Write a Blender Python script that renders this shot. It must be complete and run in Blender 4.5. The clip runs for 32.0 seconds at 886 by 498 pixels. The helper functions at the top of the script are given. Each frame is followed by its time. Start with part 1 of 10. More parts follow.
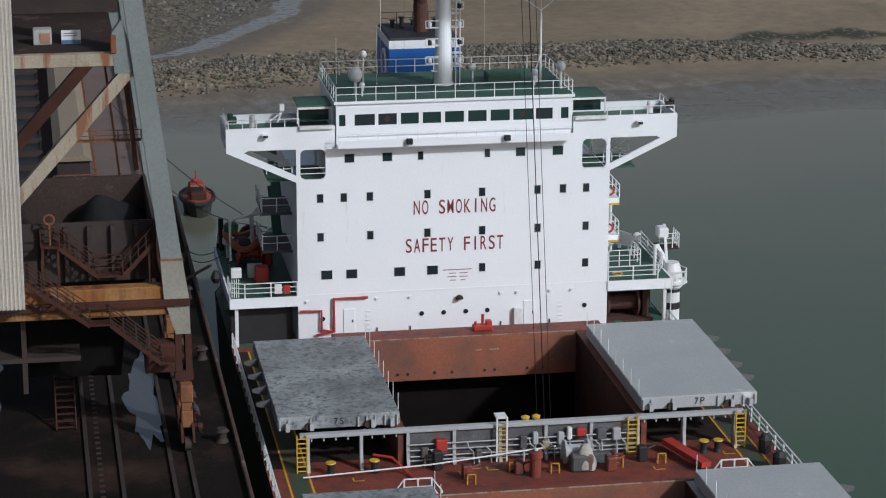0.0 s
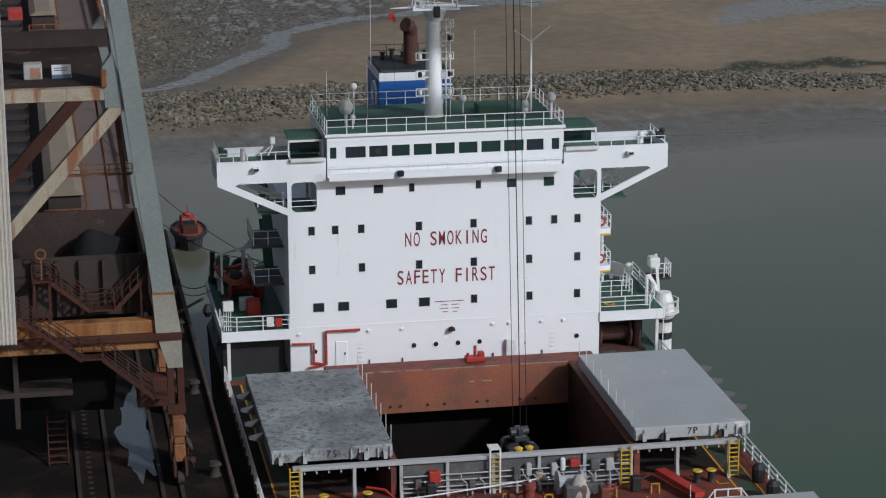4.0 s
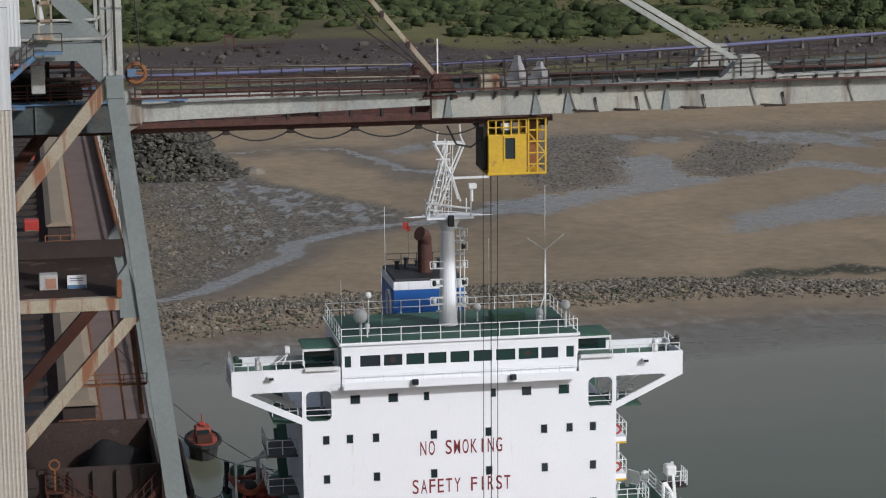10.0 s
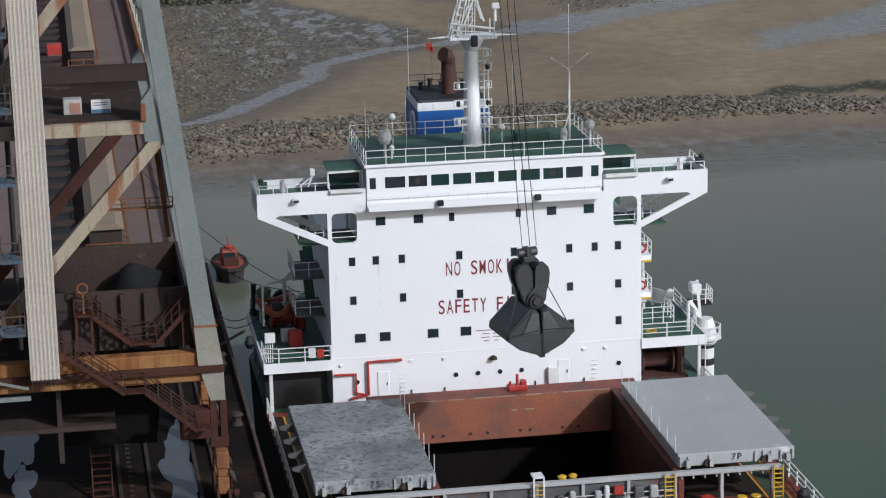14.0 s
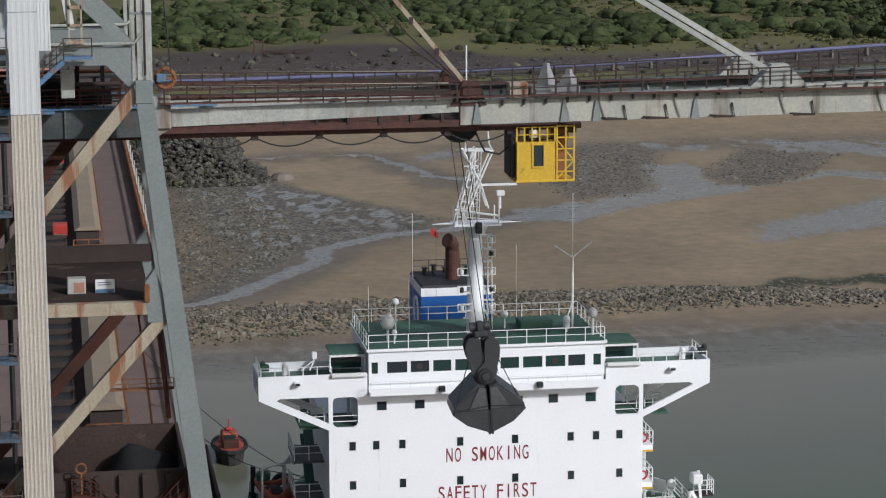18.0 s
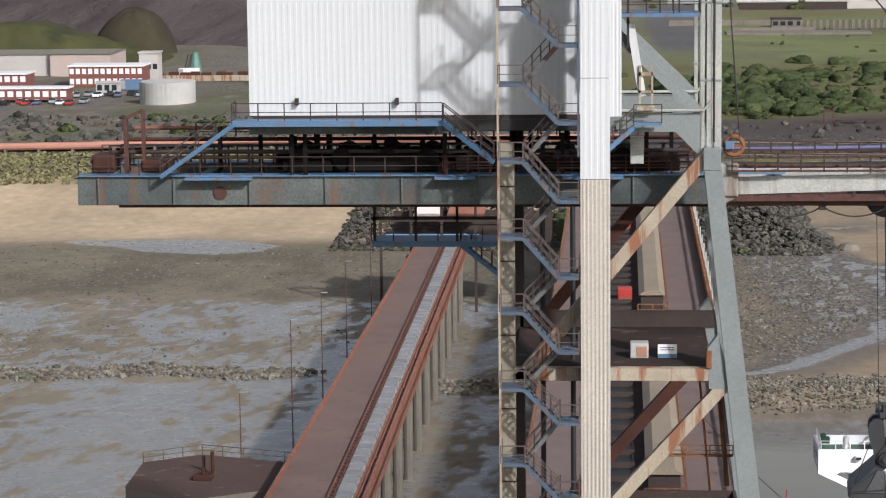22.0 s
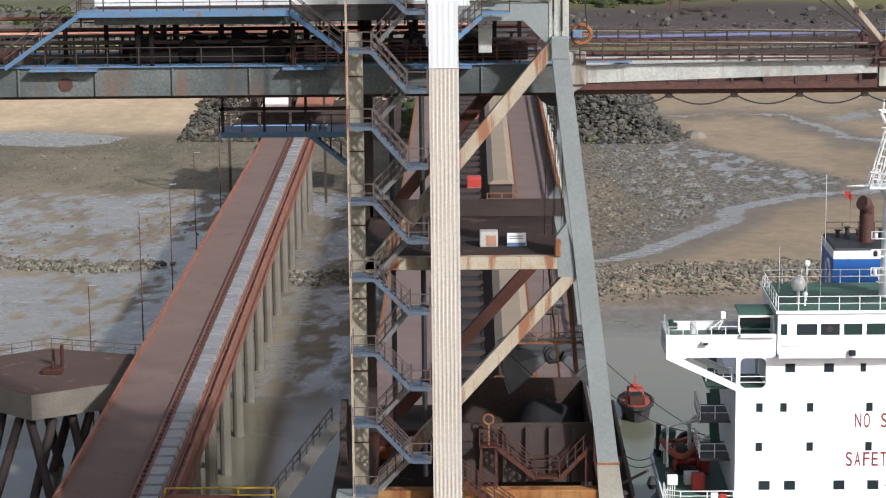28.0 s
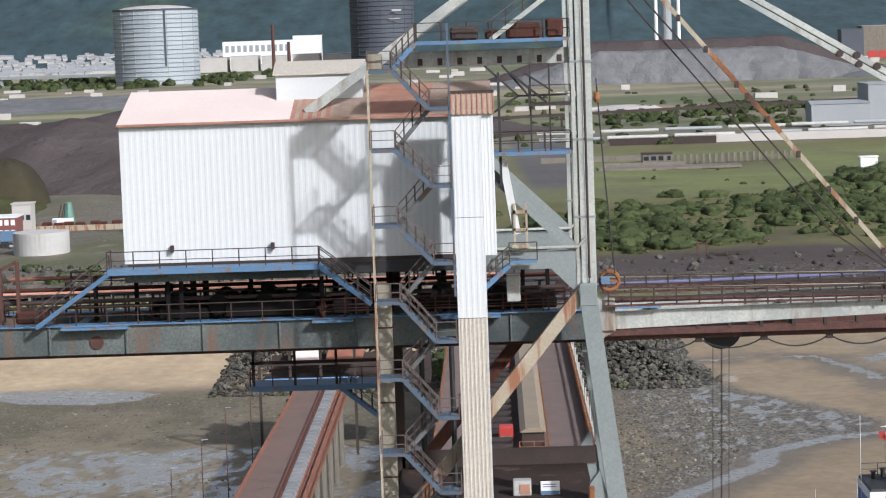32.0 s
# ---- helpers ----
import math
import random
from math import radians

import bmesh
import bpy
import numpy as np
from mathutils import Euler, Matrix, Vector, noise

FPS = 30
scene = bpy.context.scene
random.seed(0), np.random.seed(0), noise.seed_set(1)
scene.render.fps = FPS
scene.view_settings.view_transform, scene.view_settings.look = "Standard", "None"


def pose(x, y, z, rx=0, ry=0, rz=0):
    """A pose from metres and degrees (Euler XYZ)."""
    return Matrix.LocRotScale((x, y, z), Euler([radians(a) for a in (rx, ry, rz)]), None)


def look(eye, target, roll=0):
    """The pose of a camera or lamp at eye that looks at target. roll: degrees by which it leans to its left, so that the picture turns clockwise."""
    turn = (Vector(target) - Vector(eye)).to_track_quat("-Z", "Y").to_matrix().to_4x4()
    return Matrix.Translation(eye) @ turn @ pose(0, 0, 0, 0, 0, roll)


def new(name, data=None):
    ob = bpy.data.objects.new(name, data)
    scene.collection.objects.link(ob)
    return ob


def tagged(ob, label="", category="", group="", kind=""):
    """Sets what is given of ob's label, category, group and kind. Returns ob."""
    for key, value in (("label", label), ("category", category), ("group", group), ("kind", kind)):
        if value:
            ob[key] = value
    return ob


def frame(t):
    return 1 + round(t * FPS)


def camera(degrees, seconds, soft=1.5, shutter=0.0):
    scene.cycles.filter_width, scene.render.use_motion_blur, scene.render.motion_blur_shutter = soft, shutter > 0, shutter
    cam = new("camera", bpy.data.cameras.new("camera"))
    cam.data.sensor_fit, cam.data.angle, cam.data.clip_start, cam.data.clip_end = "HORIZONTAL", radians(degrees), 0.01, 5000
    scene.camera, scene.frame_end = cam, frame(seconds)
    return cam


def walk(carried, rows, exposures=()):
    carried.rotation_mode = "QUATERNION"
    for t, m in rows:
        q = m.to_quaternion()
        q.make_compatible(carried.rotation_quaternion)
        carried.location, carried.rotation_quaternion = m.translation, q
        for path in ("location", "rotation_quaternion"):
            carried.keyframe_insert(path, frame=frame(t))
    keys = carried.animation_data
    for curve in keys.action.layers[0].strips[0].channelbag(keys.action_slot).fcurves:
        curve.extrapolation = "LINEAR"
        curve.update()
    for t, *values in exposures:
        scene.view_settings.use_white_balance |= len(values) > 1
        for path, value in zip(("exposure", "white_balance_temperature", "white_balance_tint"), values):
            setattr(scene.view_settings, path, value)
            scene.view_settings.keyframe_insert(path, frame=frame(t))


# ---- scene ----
cam = camera(20.67, 32.0, soft=1.15)
EYE = (-29.42, -163.62, 63.56)
TURNS = [
    (0, 73.892, -0.168, -9.862),
    (0.5, 75.281, -0.239, -9.840),
    (1, 76.059, -0.394, -9.883),
    (1.5, 75.063, -0.340, -9.953),
    (2, 74.079, -0.263, -9.902),
    (2.5, 73.915, -0.006, -9.897),
    (4.5, 75.292, 0.305, -10.261),
    (5, 76.032, 0.452, -10.336),
    (5.5, 76.415, 0.308, -10.366),
    (6, 76.852, 0.599, -10.459),
    (6.5, 77.237, 0.577, -10.390),
    (7, 77.801, 0.555, -10.257),
    (7.5, 78.231, 0.529, -10.175),
    (8, 78.536, 0.344, -10.107),
    (8.5, 78.685, 0.561, -10.089),
    (9, 78.956, 0.937, -10.064),
    (9.5, 79.207, 0.847, -9.989),
    (10, 79.552, 0.533, -9.891),
    (10.5, 79.657, 0.412, -9.848),
    (11, 80.098, 0.363, -9.796),
    (11.5, 80.830, 0.029, -10.087),
    (12, 79.868, -0.031, -10.469),
    (12.5, 77.100, 0.500, -10.214),
    (13, 75.106, 1.108, -9.446),
    (13.5, 75.195, 1.280, -9.441),
    (15.5, 76.790, 0.765, -9.408),
    (16, 77.866, 0.799, -9.318),
    (16.5, 78.558, 0.614, -9.285),
    (17, 78.803, 0.652, -9.365),
    (17.5, 79.620, 0.343, -9.429),
    (18, 79.716, 0.247, -9.175),
    (18.5, 79.550, 0.395, -8.202),
    (19, 79.815, 0.599, -6.853),
    (19.5, 79.712, 0.200, -5.218),
    (20, 79.729, 0.068, -3.171),
    (20.5, 79.962, 0.231, -0.925),
    (21, 80.308, 0.423, 1.467),
    (21.5, 80.859, 0.550, 2.808),
    (22, 81.405, 0.669, 4.185),
    (22.5, 81.389, 0.480, 4.507),
    (23, 81.519, -0.040, 3.360),
    (23.5, 81.647, 0.139, 2.765),
    (24, 80.313, 0.406, 1.763),
    (24.5, 79.391, 0.744, 1.447),
    (25, 78.059, 0.813, 1.316),
    (25.5, 77.361, 0.573, 1.136),
    (27.5, 78.483, 0.847, 0.766),
    (28, 78.775, 0.564, 0.603),
    (28.5, 80.797, 0.385, 0.614),
    (29, 82.308, 0.906, 0.589),
    (29.5, 83.481, 1.132, 0.603),
    (30, 84.894, 1.228, 0.613),
    (30.5, 85.607, 1.003, 0.610),
    (31, 85.403, 1.109, 0.878),
    (31.5, 85.136, 1.404, 0.839),
    (32, 84.670, 1.954, 1.128),
]
walk(cam, [(t, pose(*EYE, rx, ry, rz)) for t, rx, ry, rz in TURNS],
     exposures=[(0, -0.60, 5900, 10), (1, -0.70, 5900, 10), (2, -0.70, 5910, 10), (5, -0.72, 5930, 10), (6.5, -0.70, 6020, 10), (8, -0.56, 6130, 11), (11, -0.31, 6180, 12), (12.3, -0.14, 6180, 12), (13, -0.23, 5950, 10), (16, -0.48, 6050, 11), (18, -0.34, 6140, 11), (20, -0.10, 6260, 12), (21, 0.10, 6310, 13), (23, 0.34, 6310, 14), (26, 0.45, 6290, 14), (28, 0.45, 6290, 13), (32, 0.36, 6110, 12)])
# ---- light ----
SUN_AZ, SUN_EL = 140.5, 32.0        # degrees: compass-like from +y clockwise, and height
_a, _e = radians(SUN_AZ), radians(SUN_EL)
SUN_DIR = Vector((math.sin(_a) * math.cos(_e), math.cos(_a) * math.cos(_e), math.sin(_e)))
world = bpy.data.worlds.new("sky")
world.use_nodes = True
scene.world = world
_wn = world.node_tree.nodes
_sky = _wn.new("ShaderNodeTexSky")
_sky.sky_type, _sky.sun_disc = "NISHITA", False
_sky.sun_elevation, _sky.sun_rotation = _e, _a
_sky.air_density, _sky.dust_density, _sky.ozone_density = 0.9, 3.5, 0.8
_wn["Background"].inputs["Strength"].default_value = 0.108
_haze = _wn.new("ShaderNodeHueSaturation")      # thin white cloud over the blue
_haze.inputs["Saturation"].default_value = 0.55
world.node_tree.links.new(_sky.outputs["Color"], _haze.inputs["Color"])
world.node_tree.links.new(_haze.outputs["Color"], _wn["Background"].inputs["Color"])
sun = new("sun", bpy.data.lights.new("sun", "SUN"))
sun.data.energy, sun.data.angle, sun.data.color = 3.6, radians(2.2), (1.0, 1.0, 1.0)
sun.matrix_world = look(SUN_DIR * 300, (0, 0, 0))


# ---- materials ----
def surf(name, c1, c2=None, scale=0.6, rough=0.6, metal=0.0, bump=0.15, fine=6.0, spot=None, spot_scale=0.8, spot_at=0.6,
         streak=False, vary=0.0, spec=0.5, soft=0.09, relief=0.03):
    """A worn surface: two tones at a large scale, grain at a fine one, spots or run-down streaks of a third colour."""
    m = bpy.data.materials.new(name)
    m.use_nodes = True
    t = m.node_tree
    N, L = t.nodes, t.links
    b = N["Principled BSDF"]
    co = N.new("ShaderNodeTexCoord")
    src = co.outputs["Object"]

    def tex(sc, detail, squash=None):
        n = N.new("ShaderNodeTexNoise")
        n.inputs["Scale"].default_value, n.inputs["Detail"].default_value = sc, detail
        n.inputs["Roughness"].default_value = 0.62
        if squash:
            mp = N.new("ShaderNodeMapping")
            mp.inputs["Scale"].default_value = squash
            L.new(src, mp.inputs["Vector"])
            L.new(mp.outputs["Vector"], n.inputs["Vector"])
        else:
            L.new(src, n.inputs["Vector"])
        return n.outputs["Fac"]

    def mix(fac, a, c):
        n = N.new("ShaderNodeMix")
        n.data_type = "RGBA"
        L.new(fac, n.inputs[0])
        for s, v in ((6, a), (7, c)):
            if isinstance(v, tuple):
                n.inputs[s].default_value = (*v, 1)
            else:
                L.new(v, n.inputs[s])
        return n.outputs[2]

    def band(fac, lo, hi):
        n = N.new("ShaderNodeMapRange")
        n.inputs["From Min"].default_value, n.inputs["From Max"].default_value = lo, hi
        L.new(fac, n.inputs["Value"])
        return n.outputs["Result"]

    c2 = c2 or tuple(x * 0.75 for x in c1)
    col = mix(band(tex(scale, 5), 0.35, 0.65), c1, c2)
    grain = tex(fine, 4)
    col = mix(band(grain, 0.2, 0.95), col, tuple(x * (0.92 if sum(c2) > 1.4 else 0.7) for x in c2))
    if spot:
        f = tex(spot_scale, 6, (1, 1, 0.12) if streak else None)
        col = mix(band(f, spot_at, spot_at + soft), col, spot)
    if vary:
        oi = N.new("ShaderNodeObjectInfo")
        col = mix(band(oi.outputs["Random"], -0.2, 1 / vary), col, tuple(x * 0.55 for x in c2))
    L.new(col, b.inputs["Base Color"])
    r = band(grain, 0.1, 0.9)
    rr = N.new("ShaderNodeMapRange")
    rr.inputs["To Min"].default_value, rr.inputs["To Max"].default_value = max(0.02, rough - 0.12), min(1, rough + 0.12)
    L.new(r, rr.inputs["Value"])
    L.new(rr.outputs["Result"], b.inputs["Roughness"])
    b.inputs["Metallic"].default_value = metal
    b.inputs["Specular IOR Level"].default_value = spec
    if bump:
        bp = N.new("ShaderNodeBump")
        bp.inputs["Strength"].default_value, bp.inputs["Distance"].default_value = bump, relief
        L.new(grain, bp.inputs["Height"])
        L.new(bp.outputs["Normal"], b.inputs["Normal"])
    return m


def glass(name, tint=(0.02, 0.03, 0.035), rough=0.06):
    m = bpy.data.materials.new(name)
    m.use_nodes = True
    b = m.node_tree.nodes["Principled BSDF"]
    b.inputs["Base Color"].default_value = (*tint, 1)
    b.inputs["Roughness"].default_value = rough
    b.inputs["IOR"].default_value = 1.5
    return m


WHITE = surf("ship_white_paint", (0.84, 0.85, 0.86), (0.81, 0.82, 0.835), 0.25, 0.45, bump=0.02, spot=(0.70, 0.66, 0.60), spot_scale=1.6, spot_at=0.64, streak=True)
HOLDDARK = surf("shade_dark_hold_wall", (0.014, 0.009, 0.008), (0.007, 0.006, 0.006), 0.3, 0.85, spec=0.1)
RAILWHITE = surf("white_rail_paint", (0.78, 0.78, 0.77), (0.66, 0.66, 0.64), 1.5, 0.5, bump=0.0)
GREEN = surf("green_deck_paint", (0.034, 0.098, 0.060), (0.050, 0.120, 0.080), 0.7, 0.6, spot=(0.085, 0.085, 0.068), spot_at=0.60)
WALKGREEN = surf("scuffed_green_walkway", (0.030, 0.075, 0.040), (0.050, 0.070, 0.040), 0.8, 0.7, spot=(0.075, 0.042, 0.03), spot_scale=0.8, spot_at=0.52)
DARKDECK = surf("near_black_deck", (0.020, 0.016, 0.014), (0.034, 0.024, 0.019), 0.5, 0.85, spot=(0.10, 0.034, 0.022), spot_scale=0.7, spot_at=0.62, spec=0.15)
DECKRED = surf("red_oxide_deck", (0.26, 0.055, 0.030), (0.165, 0.038, 0.024), 0.4, 0.65, spot=(0.070, 0.034, 0.027), spot_scale=0.8, spot_at=0.50, soft=0.18)
HOLDRED = surf("hold_red_paint", (0.37, 0.115, 0.055), (0.24, 0.085, 0.05), 0.3, 0.7, spot=(0.09, 0.065, 0.055), spot_scale=0.22, spot_at=0.47, soft=0.25)
HOLDSHADE = surf("dusty_shaded_red_hold_side", (0.105, 0.042, 0.027), (0.050, 0.026, 0.020), 0.25, 0.8, spot=(0.022, 0.016, 0.014), spot_scale=0.2, spot_at=0.48, soft=0.25, spec=0.15)
COVER = surf("grey_hatch_paint", (0.365, 0.375, 0.375), (0.43, 0.44, 0.44), 0.3, 0.55, spot=(0.62, 0.61, 0.60), spot_scale=0.35, spot_at=0.66)
COVERSOOT = surf("soot_grey_hatch", (0.40, 0.42, 0.42), (0.15, 0.16, 0.165), 0.22, 0.75, fine=4.0, spot=(0.055, 0.06, 0.06), spot_scale=2.0, spot_at=0.50, soft=0.22, bump=0.25)
HULL = surf("black_hull_paint", (0.02, 0.021, 0.024), (0.035, 0.033, 0.033), 0.3, 0.5, spot=(0.14, 0.06, 0.035), spot_scale=0.6, spot_at=0.64, streak=True)
GLASS = glass("dark_glass")
GLASSGREEN = glass("green_tinted_glass", (0.015, 0.04, 0.035))
BLUE = surf("funnel_blue", (0.014, 0.11, 0.40), (0.018, 0.13, 0.45), 0.4, 0.45, bump=0.04)
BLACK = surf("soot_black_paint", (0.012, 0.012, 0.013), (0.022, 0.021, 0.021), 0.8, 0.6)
RUST = surf("rusted_pipe", (0.11, 0.042, 0.028), (0.06, 0.025, 0.02), 1.3, 0.8)
RED = surf("red_paint", (0.48, 0.045, 0.03), (0.36, 0.035, 0.025), 1.0, 0.5)
TEXTRED = surf("lettering_red", (0.20, 0.028, 0.032), (0.24, 0.04, 0.045), 3.0, 0.6, bump=0)
YELLOW = surf("yellow_paint", (0.66, 0.42, 0.025), (0.58, 0.36, 0.03), 0.9, 0.5, spot=(0.16, 0.10, 0.05), spot_scale=1.4, spot_at=0.66)
COAL = surf("coal", (0.012, 0.012, 0.013), (0.02, 0.02, 0.021), 1.0, 0.85, bump=0.8, fine=9, spec=0.18)
GRABGREY = surf("grab_steel", (0.040, 0.042, 0.044), (0.062, 0.065, 0.068), 0.7, 0.5, metal=0.3, spot=(0.09, 0.09, 0.09), spot_scale=1.8, spot_at=0.66)
GRABLIGHT = surf("worn_grab_plate", (0.115, 0.12, 0.122), (0.075, 0.08, 0.082), 0.6, 0.5, metal=0.2, spot=(0.2, 0.2, 0.2), spot_scale=1.5, spot_at=0.64)
LEGGREY = surf("crane_grey_green", (0.235, 0.258, 0.250), (0.185, 0.208, 0.200), 0.15, 0.5, spot=(0.26, 0.16, 0.10), spot_scale=1.2, spot_at=0.70, streak=True)
BEIGE = surf("rust_streaked_cream", (0.42, 0.37, 0.275), (0.31, 0.26, 0.185), 0.35, 0.6, spot=(0.20, 0.085, 0.042), spot_scale=1.1, spot_at=0.50, streak=True)
COLLAR = surf("grey_cream_collar_paint", (0.32, 0.305, 0.255), (0.25, 0.235, 0.19), 0.4, 0.6, spot=(0.19, 0.10, 0.055), spot_scale=1.0, spot_at=0.62, streak=True)
LEGBEIGE = surf("yellowed_cream_leg", (0.30, 0.265, 0.195), (0.21, 0.185, 0.14), 0.3, 0.65, spot=(0.13, 0.08, 0.05), spot_scale=0.7, spot_at=0.56, streak=True)
RAILDARK = surf("brown_grey_rail", (0.12, 0.09, 0.08), (0.075, 0.058, 0.052), 0.8, 0.7)
ROOFTAN = surf("tan_roof_sheet", (0.40, 0.31, 0.24), (0.28, 0.19, 0.14), 0.5, 0.75)
GIRDER = surf("girder_weathered_grey", (0.165, 0.18, 0.165), (0.045, 0.055, 0.056), 0.14, 0.65, spot=(0.13, 0.075, 0.05), spot_scale=0.7, spot_at=0.57, soft=0.14, streak=True, spec=0.3)
BOOMWHITE = surf("boom_off_white", (0.50, 0.495, 0.44), (0.29, 0.305, 0.285), 0.33, 0.6, spot=(0.17, 0.125, 0.09), spot_scale=0.7, spot_at=0.56, soft=0.14, streak=True)
BOOMCREAM = surf("stained_cream_boom", (0.47, 0.445, 0.36), (0.33, 0.335, 0.305), 0.35, 0.6, spot=(0.12, 0.085, 0.06), spot_scale=0.5, spot_at=0.55, soft=0.10, streak=True)
# near-black steel: the shade of enclosed places put into the colour
SHADEBLACK = surf("shade_blackened_steel", (0.007, 0.007, 0.008), (0.014, 0.012, 0.011), 0.9, 0.9, bump=0.6, fine=5.0, spec=0.06)
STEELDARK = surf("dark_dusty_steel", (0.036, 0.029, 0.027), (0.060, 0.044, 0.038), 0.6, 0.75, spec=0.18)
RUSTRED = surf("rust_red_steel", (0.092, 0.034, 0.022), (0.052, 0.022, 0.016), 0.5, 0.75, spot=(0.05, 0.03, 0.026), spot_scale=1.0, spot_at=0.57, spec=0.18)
ORANGERUST = surf("orange_rust_plate", (0.32, 0.145, 0.058), (0.17, 0.072, 0.038), 0.6, 0.75, spot=(0.08, 0.045, 0.033), spot_scale=0.9, spot_at=0.57, streak=True, spec=0.18)
SILL = surf("rust_bleeding_cream_beam", (0.34, 0.20, 0.085), (0.26, 0.105, 0.032), 0.5, 0.75, spot=(0.10, 0.036, 0.018), spot_scale=0.8, spot_at=0.50, soft=0.16, streak=True, spec=0.18)
CANVAS = surf("pale_canvas", (0.50, 0.47, 0.41), (0.36, 0.33, 0.29), 1.2, 0.9, spot=(0.22, 0.19, 0.16), spot_scale=1.5, spot_at=0.58)
PLATEGREY = surf("grimy_grey_plate", (0.15, 0.152, 0.152), (0.075, 0.074, 0.073), 0.6, 0.7, spot=(0.14, 0.058, 0.035), spot_scale=0.9, spot_at=0.56, soft=0.12, streak=True)
TOWERBLUE = surf("grimy_blue_grey_stair_paint", (0.085, 0.125, 0.175), (0.055, 0.075, 0.10), 0.8, 0.6, spot=(0.11, 0.08, 0.07), spot_scale=1.6, spot_at=0.55)
STAIRBLUE = surf("blue_stair_paint", (0.075, 0.170, 0.30), (0.095, 0.175, 0.28), 0.8, 0.55, spot=(0.15, 0.10, 0.08), spot_scale=1.6, spot_at=0.55)
CLAD = surf("white_profiled_cladding", (0.555, 0.565, 0.56), (0.525, 0.535, 0.53), 0.12, 0.5, bump=0.01, spot=(0.49, 0.485, 0.47), spot_scale=0.9, spot_at=0.62, streak=True)
CLADCREAM = surf("cream_profiled_cladding", (0.52, 0.475, 0.405), (0.455, 0.41, 0.345), 0.12, 0.5, bump=0.02, spot=(0.45, 0.40, 0.33), spot_scale=0.9, spot_at=0.64, streak=True)
ROOFPINK = surf("faded_pink_roof", (0.66, 0.56, 0.52), (0.60, 0.50, 0.455), 0.2, 0.8, bump=0.02)
ROOFRED = surf("red_brown_roof_sheet", (0.24, 0.085, 0.055), (0.40, 0.22, 0.15), 0.5, 0.75)
CONCRETE = surf("weathered_concrete", (0.205, 0.178, 0.145), (0.15, 0.13, 0.105), 0.3, 0.85, spot=(0.09, 0.075, 0.06), spot_scale=0.7, spot_at=0.58, streak=True)
PILE = surf("dark_wet_pile", (0.105, 0.094, 0.074), (0.16, 0.142, 0.112), 0.4, 0.7)
DUSTROAD = surf("ore_dusted_concrete", (0.105, 0.069, 0.056), (0.076, 0.051, 0.042), 0.18, 0.9, spot=(0.16, 0.118, 0.10), spot_scale=0.5, spot_at=0.6, spec=0.18)
JETTYROAD = surf("ore_dusted_jetty_road", (0.205, 0.152, 0.136), (0.160, 0.120, 0.108), 0.18, 0.9, spot=(0.19, 0.142, 0.122), spot_scale=0.5, spot_at=0.6, spec=0.18)
PLATE = surf("brown_dusty_plate", (0.056, 0.037, 0.030), (0.034, 0.024, 0.021), 0.2, 0.85, spot=(0.095, 0.067, 0.055), spot_scale=0.5, spot_at=0.6, spec=0.15)
TRESTLEROAD = surf("pale_brown_trestle_road", (0.20, 0.138, 0.114), (0.155, 0.108, 0.092), 0.15, 0.9, spot=(0.12, 0.085, 0.075), spot_scale=0.4, spot_at=0.6, spec=0.2)
TRESTLERED = surf("rust_red_trestle_wall", (0.30, 0.135, 0.088), (0.22, 0.095, 0.065), 0.4, 0.75, spot=(0.12, 0.06, 0.045), spot_scale=1.0, spot_at=0.6, spec=0.2)
# ore stains over a base colour darkened for the crane's shade
QUAY = surf("shade_dark_ore_stained_quay", (0.020, 0.0145, 0.012), (0.008, 0.0068, 0.006), 0.10, 0.85, spot=(0.044, 0.026, 0.019), spot_scale=0.12, spot_at=0.54, soft=0.16, spec=0.08)
TROUGH = surf("zinc_belt_cover", (0.36, 0.36, 0.36), (0.25, 0.245, 0.24), 0.8, 0.5, metal=0.1, vary=0.5)
BOXBEIGE = surf("beige_gallery_roof", (0.285, 0.225, 0.155), (0.235, 0.185, 0.13), 0.2, 0.8)
ROPE = surf("steel_rope", (0.02, 0.02, 0.02), (0.03, 0.03, 0.03), 2.0, 0.5, metal=0.4, bump=0)
ROCK = surf("grey_brown_rock", (0.20, 0.178, 0.138), (0.125, 0.112, 0.09), 0.35, 0.85, bump=0.5, fine=3, spot=(0.085, 0.085, 0.058), spot_scale=0.25, spot_at=0.55, spec=0.2)
ROCKDARK = surf("dark_armour_rock", (0.115, 0.105, 0.088), (0.060, 0.058, 0.048), 0.3, 0.85, bump=0.5, fine=3, spot=(0.085, 0.092, 0.045), spot_scale=0.2, spot_at=0.58, spec=0.2)
LEAF = surf("scrub_leaves", (0.068, 0.086, 0.034), (0.044, 0.058, 0.025), 0.07, 0.85, bump=0.0, fine=0.8, spot=(0.088, 0.096, 0.040), spot_scale=0.12, spot_at=0.55, soft=0.2, spec=0.1)
DUNEGRASS = surf("yellow_dune_grass", (0.215, 0.195, 0.095), (0.175, 0.165, 0.078), 0.2, 0.9, bump=0.0, spec=0.1)
GRASS = surf("dune_grass", (0.115, 0.112, 0.045), (0.085, 0.088, 0.036), 0.2, 0.9, bump=0.0, spec=0.1)
PIPEBLUE = surf("blue_grey_pipe", (0.085, 0.09, 0.19), (0.12, 0.125, 0.22), 0.2, 0.5)
PIPEPINK = surf("faded_orange_pipe", (0.46, 0.22, 0.15), (0.38, 0.18, 0.13), 0.2, 0.6)
